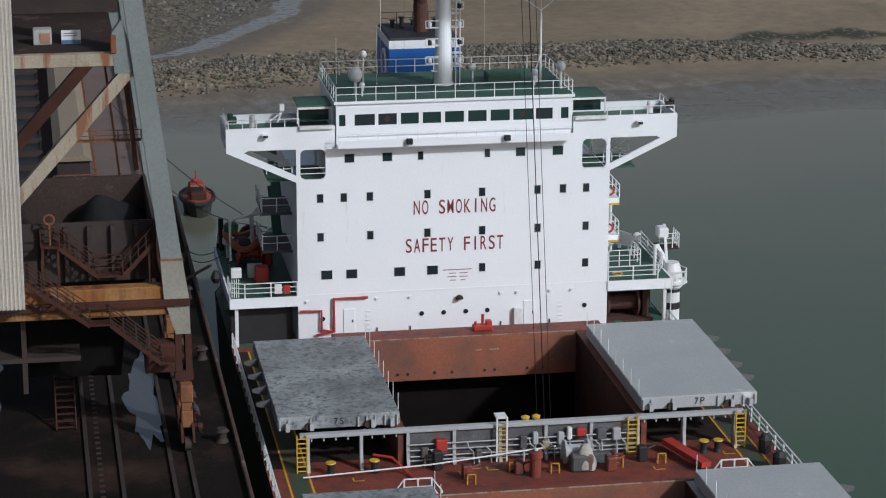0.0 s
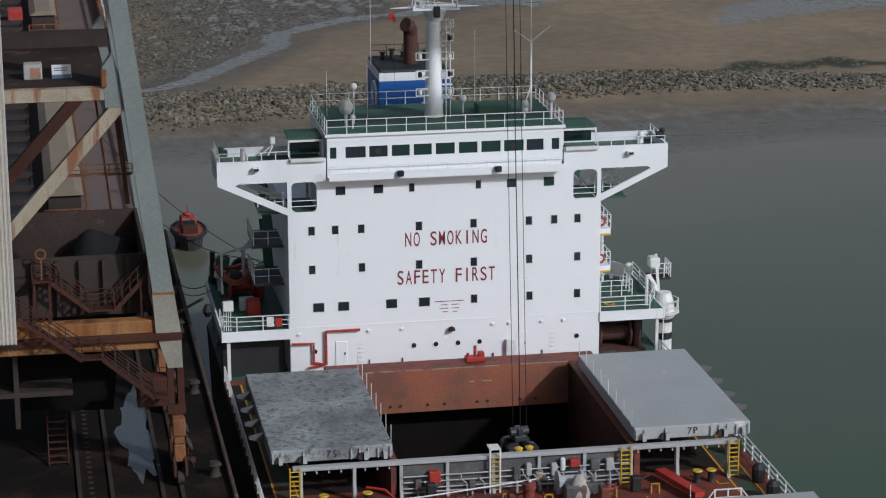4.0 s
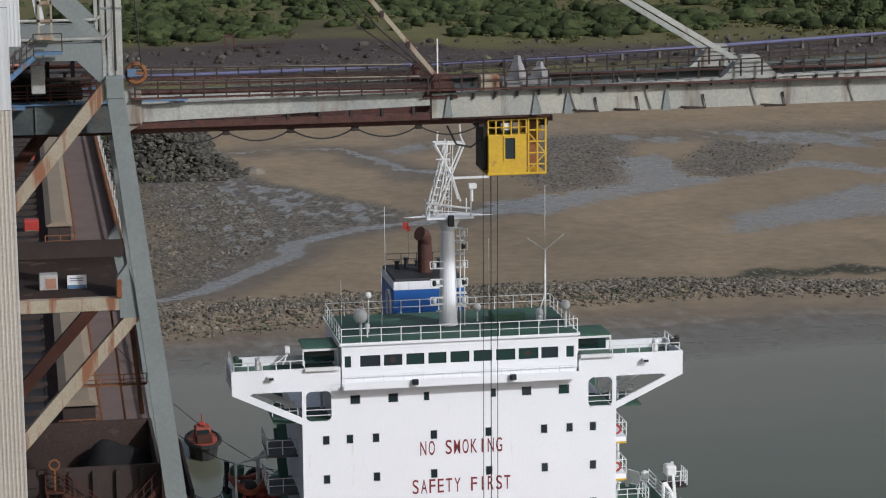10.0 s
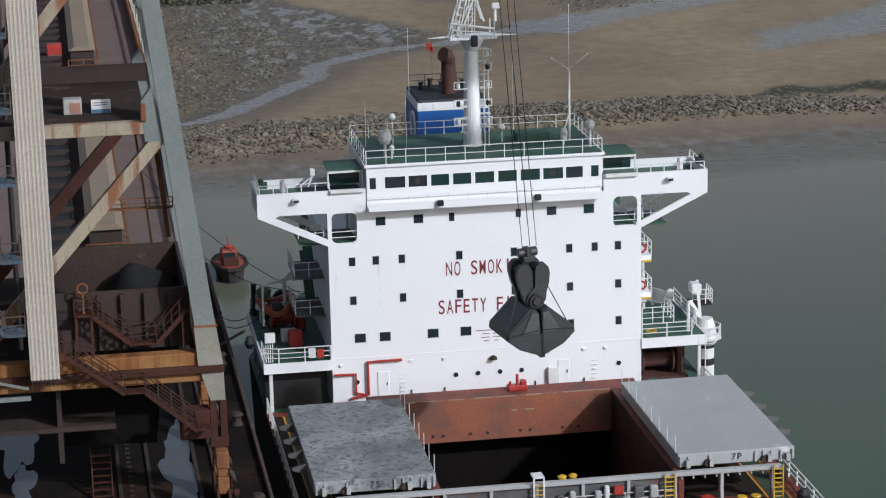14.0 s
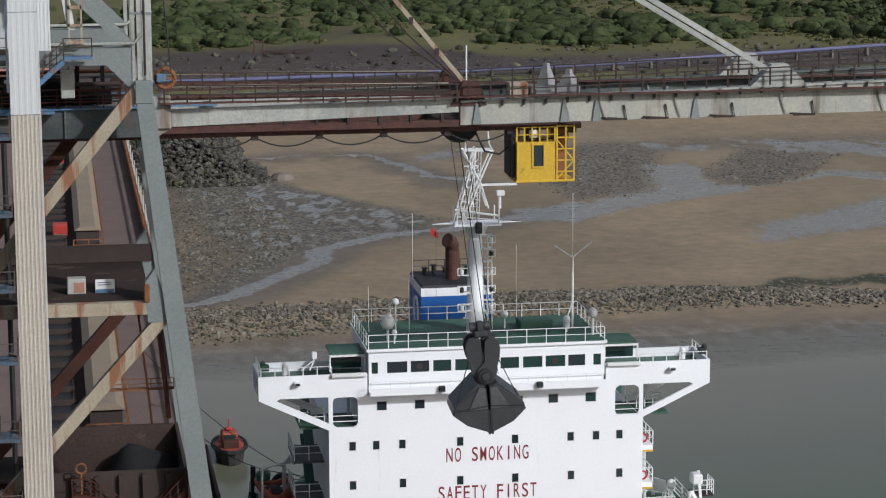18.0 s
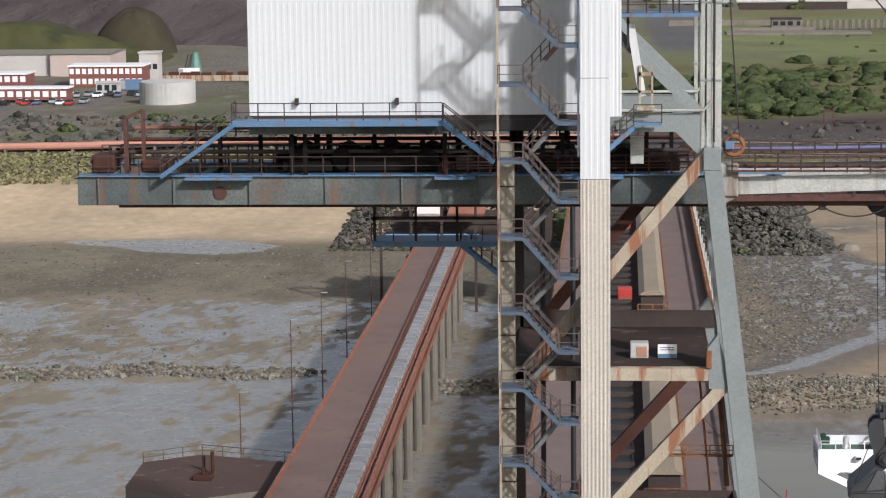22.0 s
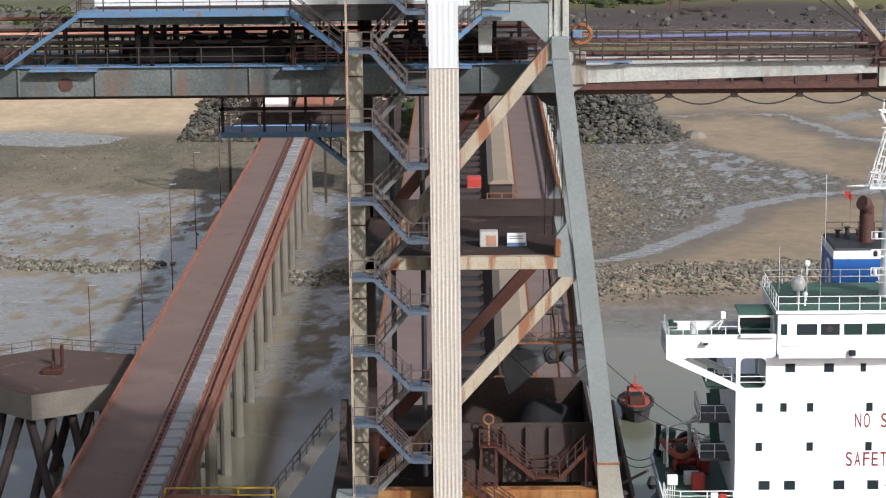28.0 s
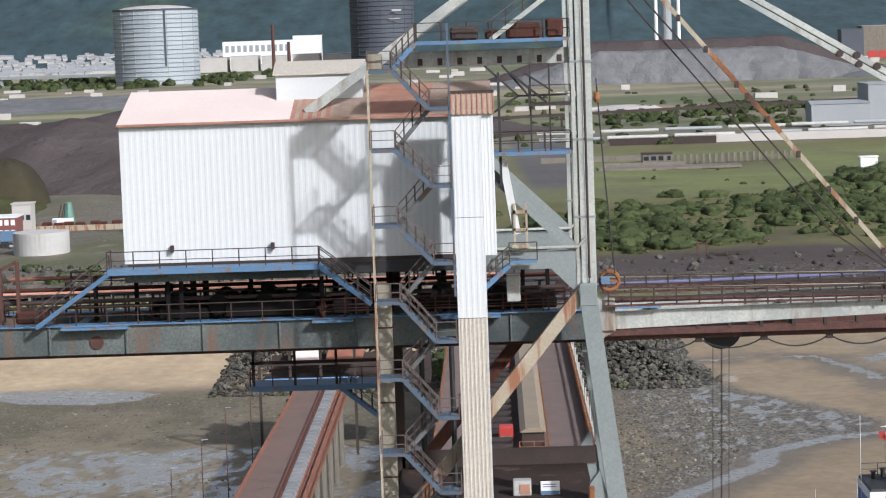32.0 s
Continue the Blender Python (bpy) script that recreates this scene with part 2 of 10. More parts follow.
BRICK = surf("red_brick_wall", (0.22, 0.075, 0.055), (0.17, 0.06, 0.05), 0.3, 0.85)
SHED = surf("pale_sheet_wall", (0.50, 0.475, 0.44), (0.43, 0.40, 0.37), 0.1, 0.7)
SHEDGREY = surf("grey_sheet_wall", (0.32, 0.335, 0.345), (0.27, 0.285, 0.295), 0.05, 0.7)
TANKWHITE = surf("stained_white_tank", (0.46, 0.455, 0.43), (0.38, 0.375, 0.35), 0.2, 0.7, spot=(0.28, 0.25, 0.21), spot_scale=0.5, spot_at=0.6, streak=True)
HOLDER = surf("grey_blue_gasholder", (0.36, 0.395, 0.42), (0.30, 0.34, 0.365), 0.03, 0.6)
HOLDERDARK = surf("dark_gasholder", (0.05, 0.06, 0.08), (0.065, 0.075, 0.09), 0.02, 0.7)
MOUNDGRASS = surf("rough_mound_grass", (0.085, 0.088, 0.030), (0.050, 0.050, 0.026), 0.06, 0.9, spot=(0.030, 0.034, 0.018), spot_scale=0.07, spot_at=0.56, soft=0.15, spec=0.1)
SCRUBSOIL = surf("grassed_brown_soil", (0.062, 0.054, 0.030), (0.040, 0.035, 0.025), 0.1, 0.9, spot=(0.10, 0.085, 0.07), spot_scale=0.08, spot_at=0.55, soft=0.2, spec=0.1)
ROOFOLIVE = surf("olive_grey_roof_sheet", (0.21, 0.195, 0.145), (0.16, 0.15, 0.115), 0.1, 0.8)
SHEDPINK = surf("pale_pink_sheet_wall", (0.47, 0.385, 0.335), (0.41, 0.34, 0.30), 0.1, 0.7)
SPOIL = surf("dark_ore_stockpile", (0.058, 0.046, 0.044), (0.085, 0.071, 0.068), 0.03, 0.9, fine=0.12, bump=0.8, relief=3.0, spec=0.1)
SPOILGREY = surf("grey_slag_bank", (0.195, 0.195, 0.195), (0.13, 0.131, 0.133), 0.03, 0.9, fine=0.10, bump=0.8, relief=4.0, spec=0.1)


# ---- mesh tools ----
class Mesh:
    """Collects faces in world metres."""

    def __init__(self):
        self.v, self.f = [], []

    def add(self, vs, fs):
        k = len(self.v)
        self.v.extend(tuple(p) for p in vs)
        self.f.extend(tuple(i + k for i in f) for f in fs)
        return self

    def hexa(self, p):
        return self.add(p, [(0, 3, 2, 1), (4, 5, 6, 7), (0, 1, 5, 4), (1, 2, 6, 5), (2, 3, 7, 6), (3, 0, 4, 7)])

    def box(self, lo, hi, c=0.0):
        (a, b, d), (e, f, g) = lo, hi
        if c <= 0:
            return self.hexa([(a, b, d), (e, b, d), (e, f, d), (a, f, d), (a, b, g), (e, b, g), (e, f, g), (a, f, g)])
        c = min(c, (e - a) / 3, (f - b) / 3, (g - d) / 3)
        bm = bmesh.new()
        vs = [bm.verts.new(((a + c) if sx < 0 and k != 0 else (e - c) if k != 0 else (a if sx < 0 else e),
                            (b + c) if sy < 0 and k != 1 else (f - c) if k != 1 else (b if sy < 0 else f),
                            (d + c) if sz < 0 and k != 2 else (g - c) if k != 2 else (d if sz < 0 else g)))
              for sx in (-1, 1) for sy in (-1, 1) for sz in (-1, 1) for k in range(3)]
        bmesh.ops.convex_hull(bm, input=vs)
        bm.verts.index_update()
        self.add([v.co[:] for v in bm.verts], [[v.index for v in f.verts] for f in bm.faces])
        bm.free()
        return self

    def beam(self, p, q, w, h=None, up=(0, 0, 1)):
        """A square bar from p to q, w wide and h high."""
        h = h or w
        p, q, up = Vector(p), Vector(q), Vector(up)
        d = (q - p).normalized()
        if abs(d.dot(up)) > 0.98:
            up = Vector((0, 1, 0))
        s = d.cross(up).normalized() * (w / 2)
        u = s.cross(d).normalized() * (h / 2)
        return self.hexa([p - s - u, p + s - u, p + s + u, p - s + u, q - s - u, q + s - u, q + s + u, q - s + u])

    def rod(self, p, q, r, r2=None, n=8, caps=True):
        p, q = Vector(p), Vector(q)
        r2 = r if r2 is None else r2
        d = (q - p).normalized()
        s = d.orthogonal().normalized()
        u = d.cross(s)
        ring = lambda c, rr: [c + (s * math.cos(k * 2 * math.pi / n) + u * math.sin(k * 2 * math.pi / n)) * rr for k in range(n)]
        fs = [(k, (k + 1) % n, n + (k + 1) % n, n + k) for k in range(n)]
        if caps:
            fs += [tuple(reversed(range(n))), tuple(range(n, 2 * n))]
        return self.add(ring(p, r) + ring(q, r2), fs)

    def tube(self, pts, r, n=6):
        return self.sweep(pts, r, n)

    def sweep(self, pts, r, n=4):
        """One unbroken bar along pts."""
        pts = [Vector(p) for p in pts]
        vs, fs = [], []
        for i, p in enumerate(pts):
            d = (pts[min(i + 1, len(pts) - 1)] - pts[max(i - 1, 0)])
            d = d.normalized() if d.length > 1e-6 else Vector((1, 0, 0))
            up = Vector((0, 0, 1)) if abs(d.z) < 0.95 else Vector((0, 1, 0))
            s = d.cross(up).normalized()
            u = s.cross(d)
            vs += [p + (s * math.cos((k + .5) * 2 * math.pi / n) + u * math.sin((k + .5) * 2 * math.pi / n)) * r * (1.3 if n == 4 else 1) for k in range(n)]
        for i in range(len(pts) - 1):
            fs += [(i * n + k, i * n + (k + 1) % n, (i + 1) * n + (k + 1) % n, (i + 1) * n + k) for k in range(n)]
        fs += [tuple(reversed(range(n))), tuple(range((len(pts) - 1) * n, len(pts) * n))]
        return self.add(vs, fs)

    def lathe(self, c, prof, n=20):
        """prof: (radius, z) from below to above, about the upright through c."""
        vs, fs = [], []
        for r, z in prof:
            vs += [(c[0] + r * math.cos(2 * math.pi * k / n), c[1] + r * math.sin(2 * math.pi * k / n), c[2] + z) for k in range(n)]
        for i in range(len(prof) - 1):
            fs += [(i * n + k, i * n + (k + 1) % n, (i + 1) * n + (k + 1) % n, (i + 1) * n + k) for k in range(n)]
        fs += [tuple(reversed(range(n))), tuple(range((len(prof) - 1) * n, len(prof) * n))]
        return self.add(vs, fs)

    def prism(self, poly, axis, lo, hi):
        """poly: points in the two other axes, pushed along axis."""
        put = {"x": lambda a, b, k: (k, a, b), "y": lambda a, b, k: (a, k, b), "z": lambda a, b, k: (a, b, k)}[axis]
        n = len(poly)
        return self.add([put(a, b, lo) for a, b in poly] + [put(a, b, hi) for a, b in poly],
                        [tuple(range(n)), tuple(reversed(range(n, 2 * n)))] + [(k, n + k, n + (k + 1) % n, (k + 1) % n) for k in range(n)])

    def holed(self, rect, holes, y0, y1):
        """An upright wall across x from y0 back to y1, rect (xa, za, xb, zb), with holes of the same form through it."""
        xs = sorted({rect[0], rect[2], *(h[0] for h in holes), *(h[2] for h in holes)})
        zs = sorted({rect[1], rect[3], *(h[1] for h in holes), *(h[3] for h in holes)})
        for a, b in zip(xs, xs[1:]):
            run = None
            for c, d in list(zip(zs, zs[1:])) + [(None, None)]:
                hole = c is None or any(h[0] <= a and b <= h[2] and h[1] <= c and d <= h[3] for h in holes)
                if not hole:
                    run = (run[0], d) if run else (c, d)
                elif run:
                    for y, o in ((y0, (0, 1, 2, 3)), (y1, (3, 2, 1, 0))):
                        self.add([(a, y, run[0]), (b, y, run[0]), (b, y, run[1]), (a, y, run[1])], [o])
                    run = None
        for a, c, b, d in [*holes]:
            self.add([(a, y0, c), (b, y0, c), (b, y0, d), (a, y0, d), (a, y1, c), (b, y1, c), (b, y1, d), (a, y1, d)],
                     [(0, 1, 5, 4), (1, 2, 6, 5), (2, 3, 7, 6), (3, 0, 4, 7)])
        a, c, b, d = rect
        return self.add([(a, y0, c), (b, y0, c), (b, y0, d), (a, y0, d), (a, y1, c), (b, y1, c), (b, y1, d), (a, y1, d)],
                        [(0, 4, 5, 1), (1, 5, 6, 2), (2, 6, 7, 3), (3, 7, 4, 0)])


ORIGIN = {}


def thing(name, base, label, category, group="", kind=""):
    ob = new(name)
    ob.location = base
    ob.empty_display_size = 0.5
    ORIGIN[ob.name] = Vector(base)
    return tagged(ob, label, category, group, kind)


def data_of(name, b, mat, base, smooth=False):
    me = bpy.data.meshes.new(name)
    me.from_pydata([(p[0] - base[0], p[1] - base[1], p[2] - base[2]) for p in b.v], [], b.f)
    me.materials.append(mat)
    if smooth:
        me.shade_smooth()
    return me


def part(name, b, mat, parent, label="", smooth=False):
    """One mesh under a thing or a part; b is a Mesh in world metres."""
    base = ORIGIN[parent.name]
    ob = new(name, data_of(name, b, mat, base, smooth))
    ob.parent = parent
    ORIGIN[ob.name] = base
    if label:
        ob["label"] = label
    return ob


def solid(name, b, mat, label, category, base=(0, 0, 0), group="", kind="", smooth=False):
    """A thing or a piece of the setting in one mesh."""
    ob = new(name, data_of(name, b, mat, base, smooth))
    ob.location = base
    ORIGIN[ob.name] = Vector(base)
    return tagged(ob, label, category, group, kind)


def pieces(name, b, mat, parent, places, label=""):
    """Alike pieces of one mesh (b about the origin) at the world poses given, parts of parent."""
    me = data_of(name, b, mat, (0, 0, 0))
    base = ORIGIN[parent.name]
    out = []
    for m in places:
        m = m if isinstance(m, Matrix) else Matrix.Translation(m)
        ob = new(name, me)
        ob.parent = parent
        ob.matrix_local = Matrix.Translation(-base) @ m
        if label:
            ob["label"] = label
        out.append(ob)
    return out


def railing(parent, pts, mat, h=1.05, step=1.6, r=0.035, rails=2, name="railing", sub=True):
    """A handrail along pts: the top bar is the part, lower bars and posts are pieces under it."""
    lift = lambda k: [Vector(p) + Vector((0, 0, k)) for p in pts]
    ob = part(name, Mesh().sweep(lift(h), r), mat, parent)
    posts = []
    for p, q in zip(pts, pts[1:]):
        p, q = Vector(p), Vector(q)
        n = max(1, round((q - p).length / step))
        posts += [p.lerp(q, k / n) for k in range(n)]
    posts.append(Vector(pts[-1]))
    if sub:
        for k in range(1, rails):
            part("rail", Mesh().sweep(lift(h * k / rails), r * 0.8), mat, ob)
        pieces("post", Mesh().box((-r * 1.1, -r * 1.1, 0), (r * 1.1, r * 1.1, h)), mat, ob, posts)
    else:
        b = Mesh().sweep(lift(h), r)
        for k in range(1, rails):
            b.sweep(lift(h * k / rails), r * 0.8)
        for p in posts:
            b.box((p.x - r, p.y - r, p.z), (p.x + r, p.y + r, p.z + h))
        ob.data = data_of(name, b, mat, ORIGIN[parent.name])
        ob["kind"] = "stuff"
    return ob


def glyph(ch, size, mat, thin):
    cu = bpy.data.curves.new("letter", "FONT")
    cu.body, cu.size, cu.extrude, cu.offset = ch, size, 0.01, -thin
    cu.align_x, cu.align_y = "CENTER", "CENTER"
    tmp = bpy.data.objects.new("letter", cu)
    me = bpy.data.meshes.new_from_object(tmp)
    bpy.data.objects.remove(tmp)
    me.materials.clear()
    me.materials.append(mat)
    return me


def lettering(text, size, at, mat, parent, width=0.0, turn=(90, 0, 0), thin=0.0, narrow=1.0, each=0.0):
    """Painted letters on an even pitch, each a piece of its own; each: one width for them all."""
    pitch = width / len(text)
    for k, ch in enumerate(text):
        if ch == " ":
            continue
        me = glyph(ch, size, mat, thin)
        xs = [v.co.x for v in me.vertices]
        sx, mid = narrow, 0.0
        if each:
            mid = (min(xs) + max(xs)) / 2
            sx = narrow if ch == "I" else each / (max(xs) - min(xs))
        for v in me.vertices:
            v.co.x -= mid
        ob = new("letter", me)
        ob.parent = parent
        ob.matrix_local = Matrix.Translation(Vector(at) + Vector(((k + .5) * pitch - width / 2, 0, 0)) - ORIGIN[parent.name]) @ pose(0, 0, 0, *turn) @ Matrix.Diagonal((sx, 1, 1, 1))


# ---- ground, water, distance ----
def lattice(x, y, seed):
    """Smooth noise between 0 and 1 on arrays."""
    xi, yi = np.floor(x).astype(np.int64), np.floor(y).astype(np.int64)
    fx, fy = x - xi, y - yi
    fx, fy = fx * fx * (3 - 2 * fx), fy * fy * (3 - 2 * fy)

    def h(a, b):
        n = (a * 374761393 + b * 668265263 + seed * 974711) & 0x7FFFFFFF
        n = ((n ^ (n >> 13)) * 1274126177) & 0x7FFFFFFF
        return ((n ^ (n >> 16)) & 0xFFFF) / 65535.0
    return (h(xi, yi) * (1 - fx) + h(xi + 1, yi) * fx) * (1 - fy) + (h(xi, yi + 1) * (1 - fx) + h(xi + 1, yi + 1) * fx) * fy


def fbm(x, y, seed, octaves=4):
    s, a, tot = 0, 1.0, 0
    for k in range(octaves):
        s, tot = s + a * lattice(x * 2 ** k, y * 2 ** k, seed + k), tot + a
        a *= 0.55
    return s / tot


def ramp(v, lo, hi):
    t = np.clip((v - lo) / (hi - lo), 0, 1)
    return t * t * (3 - 2 * t)


def near_line(x, y, pts):
    """Distance to a polyline on arrays."""
    d = np.full(x.shape, 1e9)
    for (ax, ay), (bx, by) in zip(pts, pts[1:]):
        t = np.clip(((x - ax) * (bx - ax) + (y - ay) * (by - ay)) / ((bx - ax) ** 2 + (by - ay) ** 2), 0, 1)
        d = np.minimum(d, np.hypot(x - ax - t * (bx - ax), y - ay - t * (by - ay)))
    return d


def inside(x, y, poly):
    """Signed distance to a closed outline on arrays, positive within."""
    odd = np.zeros(x.shape, bool)
    for (ax, ay), (bx, by) in zip(poly, poly[1:] + poly[:1]):
        cross = ((ay > y) != (by > y)) & (x < (bx - ax) * (y - ay) / ((by - ay) or 1e-9) + ax)
        odd ^= cross
    d = near_line(x, y, poly + poly[:1])
    return np.where(odd, d, -d)


CREEK = [(-16, 147), (-9, 149), (-2, 160), (3, 168), (6, 172), (9, 184), (15, 189), (24, 195), (33, 199), (46, 207)]
TOPPOOL = [(1, 275), (10, 274), (16, 279), (22, 274), (29, 271), (32, 256), (38, 239)]
FAN = [(-12, 252), (7, 246), (17, 228), (28, 206), (25, 191), (11, 188), (1, 173), (-6, 153), (-12, 151), (-8, 160), (-2, 180), (-4, 196), (-8, 214)]
COBL = [(-24, 244), (-2, 238), (4, 202), (2, 178), (-6, 158), (-24, 155)]
STREAM = [(40, 199), (51, 201), (64, 211), (74, 217), (84, 223), (93, 230), (102, 235), (115, 226), (190, 222), (190, 233), (117, 234), (105, 244), (98, 238), (88, 225),
          (82, 230), (83, 242), (81, 255), (73, 253), (68, 227), (55, 217), (42, 214)]
COBA = [(52, 262), (54, 219), (68, 224), (72, 244), (84, 280), (70, 284)]
COBB = [(83, 243), (82, 230), (88, 226), (98, 238), (110, 258), (96, 268)]
UPPER = [(36, 264), (61, 286), (100, 262), (130, 254), (190, 250), (190, 282), (137, 282), (97, 292), (66, 300), (34, 288)]
POOL = [(71, 177), (77, 193), (95, 208), (114, 221), (190, 230), (190, 190), (100, 186), (86, 183), (74, 175)]
LAG = [(-129, 256), (-123, 262), (-111, 264), (-98, 259), (-89, 252), (-92, 245), (-99, 242), (-112, 245), (-118, 250)]
WEED = [(62, 144), (70, 148), (79, 148), (140, 146)]
ROAD = [(-22, 940), (3, 920), (-4, 640), (-17, 640)]
GROYNE = [(-30, 136), (-13, 134), (10, 137), (27, 139), (41, 139), (55, 139), (68, 136), (82, 132), (130, 131)]


def shore(x):
    """Where the flats end and the beach begins."""
    return np.where(x > -40, 300 + 0.10 * (x - 20), 288 + 0.02 * x) + 6 * (lattice(x * 0.02, x * 0, 5) - 0.5)


def height(x, y):
    s = shore(x)
    flat = np.clip((y - 121 + 42 * ramp(x, -36, -46)) * 0.0065, -6, 1.4)
    z = flat + (fbm(x * 0.05, y * 0.05, 3) - 0.5) * 0.5 * ramp(y, 96, 150)
    z = z + ramp(y, s - 25, s + 42) * 6.4
    d = near_line(x, y, GROYNE)
    z = z + 0.9 * np.exp(-(d / 6) ** 2)
    far = ramp(y, s + 40, s + 90)
    z = z + far * ((fbm(x * 0.015, y * 0.015, 8) - 0.5) * 2.5)
    hill = ramp(y, 3300, 4700)
    side = x * 4700 / np.maximum(y, 1)
    crest = np.interp(side, [-400, 200, 300, 395, 510, 775, 1400], [270, 250, 195, 140, 112, 100, 80]) + np.where(side < 200, 90, 8) * (lattice(x * 0.0011 + 3.3, y * 0 + 1.5, 21) - 0.5)
    z = z + hill * crest * (0.9 + 0.2 * fbm(x * 0.004, y * 0.003, 31))
    return z


def blend(col, c, w):
    return col * (1 - w[..., None]) + np.array(c) * w[..., None]


def ground_tint(x, y):
    """Colours of mud, sand, weed, soil, grass and far woods; how wet it lies; how stony it is; how far it is wooded hill."""
    s = shore(x)
    n1, n2, n3 = fbm(x * 0.045, y * 0.03, 11), fbm(x * 0.16, y * 0.1, 12), fbm(x * 0.5, y * 0.25, 13)
    col = np.zeros(x.shape + (3,)) + np.array((0.192, 0.149, 0.098))
    col = blend(col, (0.222, 0.172, 0.113), ramp(n1, 0.45, 0.62))
    wet, stony = 0.22 * ramp(n1, 0.6, 0.4), 0.0 * x
    left = ramp(x, -33, -46)
    xw, yw = x + 5 * (n2 - 0.5), y + 9 * (n2 - 0.5)
    zone = lambda poly, soft=3.0: ramp(inside(xw, yw, poly), -soft, soft)
    # stony weed beds
    k = zone(COBL, 5)
    k = k * (0.55 + 0.45 * ramp(n1, 0.4, 0.55))
    col, stony = blend(col, (0.112, 0.094, 0.066), 0.85 * k), np.maximum(stony, 0.52 * k)
    k = zone(FAN, 3)
    col, stony, wet = blend(col, (0.064, 0.067, 0.070), 0.95 * k), np.maximum(stony, 0.9 * k), np.maximum(wet, k * (0.20 + 0.64 * ramp(0.5 * n3 + 0.5 * fbm(x * 0.8, y * 0.3, 23), 0.46, 0.60)))
    col = blend(col, (0.060, 0.058, 0.046), 0.7 * k * ramp(n2 + 0.5 * (n3 - 0.5), 0.46, 0.60))
    for poly in (COBA, COBB):
        k = zone(poly, 3)
        col, stony = blend(col, (0.125, 0.108, 0.088), 0.85 * k), np.maximum(stony, 0.85 * k)
    k = zone(UPPER, 6)
    col = blend(col, (0.150, 0.126, 0.096), 0.75 * k)
    wet, stony = np.maximum(wet, k * (0.25 + 0.6 * ramp(n2, 0.35, 0.6))), np.maximum(stony, 0.4 * k * ramp(n3, 0.4, 0.6))
    k = ramp(near_line(xw, yw, WEED), 3.0, 1.2)
    col, stony = blend(col, (0.028, 0.032, 0.016), 0.95 * k), np.maximum(stony, 0.25 * k)
    # water lying on the flats
    n4 = fbm(x * 0.9, y * 0.45, 19)
    for line, w0 in ((CREEK, 2.3), (TOPPOOL, 2.0)):
        d = near_line(x + 7 * (n2 - 0.5) + 3 * (n3 - 0.5), y + 10 * (n2 - 0.5) + 4 * (n3 - 0.5), line)
        rim = ramp(d, w0 * 4.2, w0 * 1.2)
        col = blend(col, (0.098, 0.088, 0.076), 0.75 * rim)
        wet = np.maximum(wet * (1 - 0.5 * rim), np.maximum(0.38 * rim * ramp(n4, 0.42, 0.6), ramp(d, w0 * (0.7 + 1.3 * n3), w0 * 0.2)))
    for poly, soft, lo in ((STREAM, 5.0, 0.85), (POOL, 6.0, 0.72)):
        k = zone(poly, soft) * (1 - 0.8 * zone(COBB, 2)) * (lo + (1 - lo) * ramp(0.6 * n3 + 0.4 * n4, 0.36, 0.58))
        wet = np.maximum(wet, k)
        stony = stony * (1 - 0.7 * k)
    # left flats: puddled mud, weed, lagoon
    mudl = left * ramp(y, 60, 90) * ramp(y, 262, 244)
    col = blend(col, (0.172, 0.145, 0.102), mudl * 0.8)
    band = mudl * ramp(y + 14 * (n2 - 0.5), 196, 208)
    col = blend(col, (0.100, 0.086, 0.055), band * (0.5 + 0.5 * ramp(n2, 0.4, 0.6)))
    stony = np.maximum(stony, 0.18 * band)
    near = mudl * ramp(y + 20 * (n2 - 0.5), 206, 192)
    wet = np.maximum(wet, near * (0.30 + 0.62 * ramp(0.35 * n2 + 0.3 * n3 + 0.35 * n4 + 0.35 * (n1 - 0.5), 0.41, 0.53)))
    col = blend(col, (0.098, 0.082, 0.060), 0.8 * near * ramp(n4 + 0.4 * (n2 - 0.5), 0.50, 0.64))
    stony = np.maximum(stony, 0.28 * near * ramp(n2, 0.52, 0.38) * ramp(y, 150, 160))
    wet = np.maximum(wet, left * ramp(inside(x, y, LAG), -2, 2))
    # shore band under the groyne stays dark and damp
    damp = ramp(y + 14 * (n2 - 0.5), 134, 122) * (1 - left)
    col = blend(col, (0.135, 0.112, 0.086), damp * 0.8)
    wet = np.maximum(wet, damp * (0.34 + 0.34 * ramp(y + 16 * (n1 - 0.5), 128, 112)))
    # beach, soil, scrub land
    beach = ramp(y, s - 34, s - 16)
    col = blend(col, (0.50, 0.385, 0.25), beach * (0.25 + 0.75 * left))
    wet, stony = wet * (1 - beach), stony * (1 - beach)
    dune = ramp(y, s + 16 + 14 * (n2 - 0.5), s + 24 + 14 * (n2 - 0.5))
    col = blend(col, (0.15, 0.125, 0.06), dune * (0.9 * left) * ramp(n3, 0.25, 0.5))
    soil = ramp(y, s + 18, s + 34)
    col = blend(col, (0.068, 0.050, 0.044), soil * (1 - 0.6 * left))
    stony = np.maximum(stony, 0.2 * soil * ramp(y, 384, 368))
    bare = 40 * ramp(x, 78, 45) * (1 - left)
    grass = ramp(y, s + 62 + bare, s + 78 + bare) * (0.55 + 0.45 * ramp(n1 + 0.3 * (n2 - 0.5), 0.22, 0.42))
    col = blend(col, (0.132, 0.124, 0.045), grass * (1 - 0.8 * left))
    dirt = left * ramp(y, s + 40, s + 60) * ramp(y, 720, 640)
    col = blend(col, (0.150, 0.132, 0.110), dirt * (0.35 + 0.65 * ramp(n2, 0.4, 0.6)))
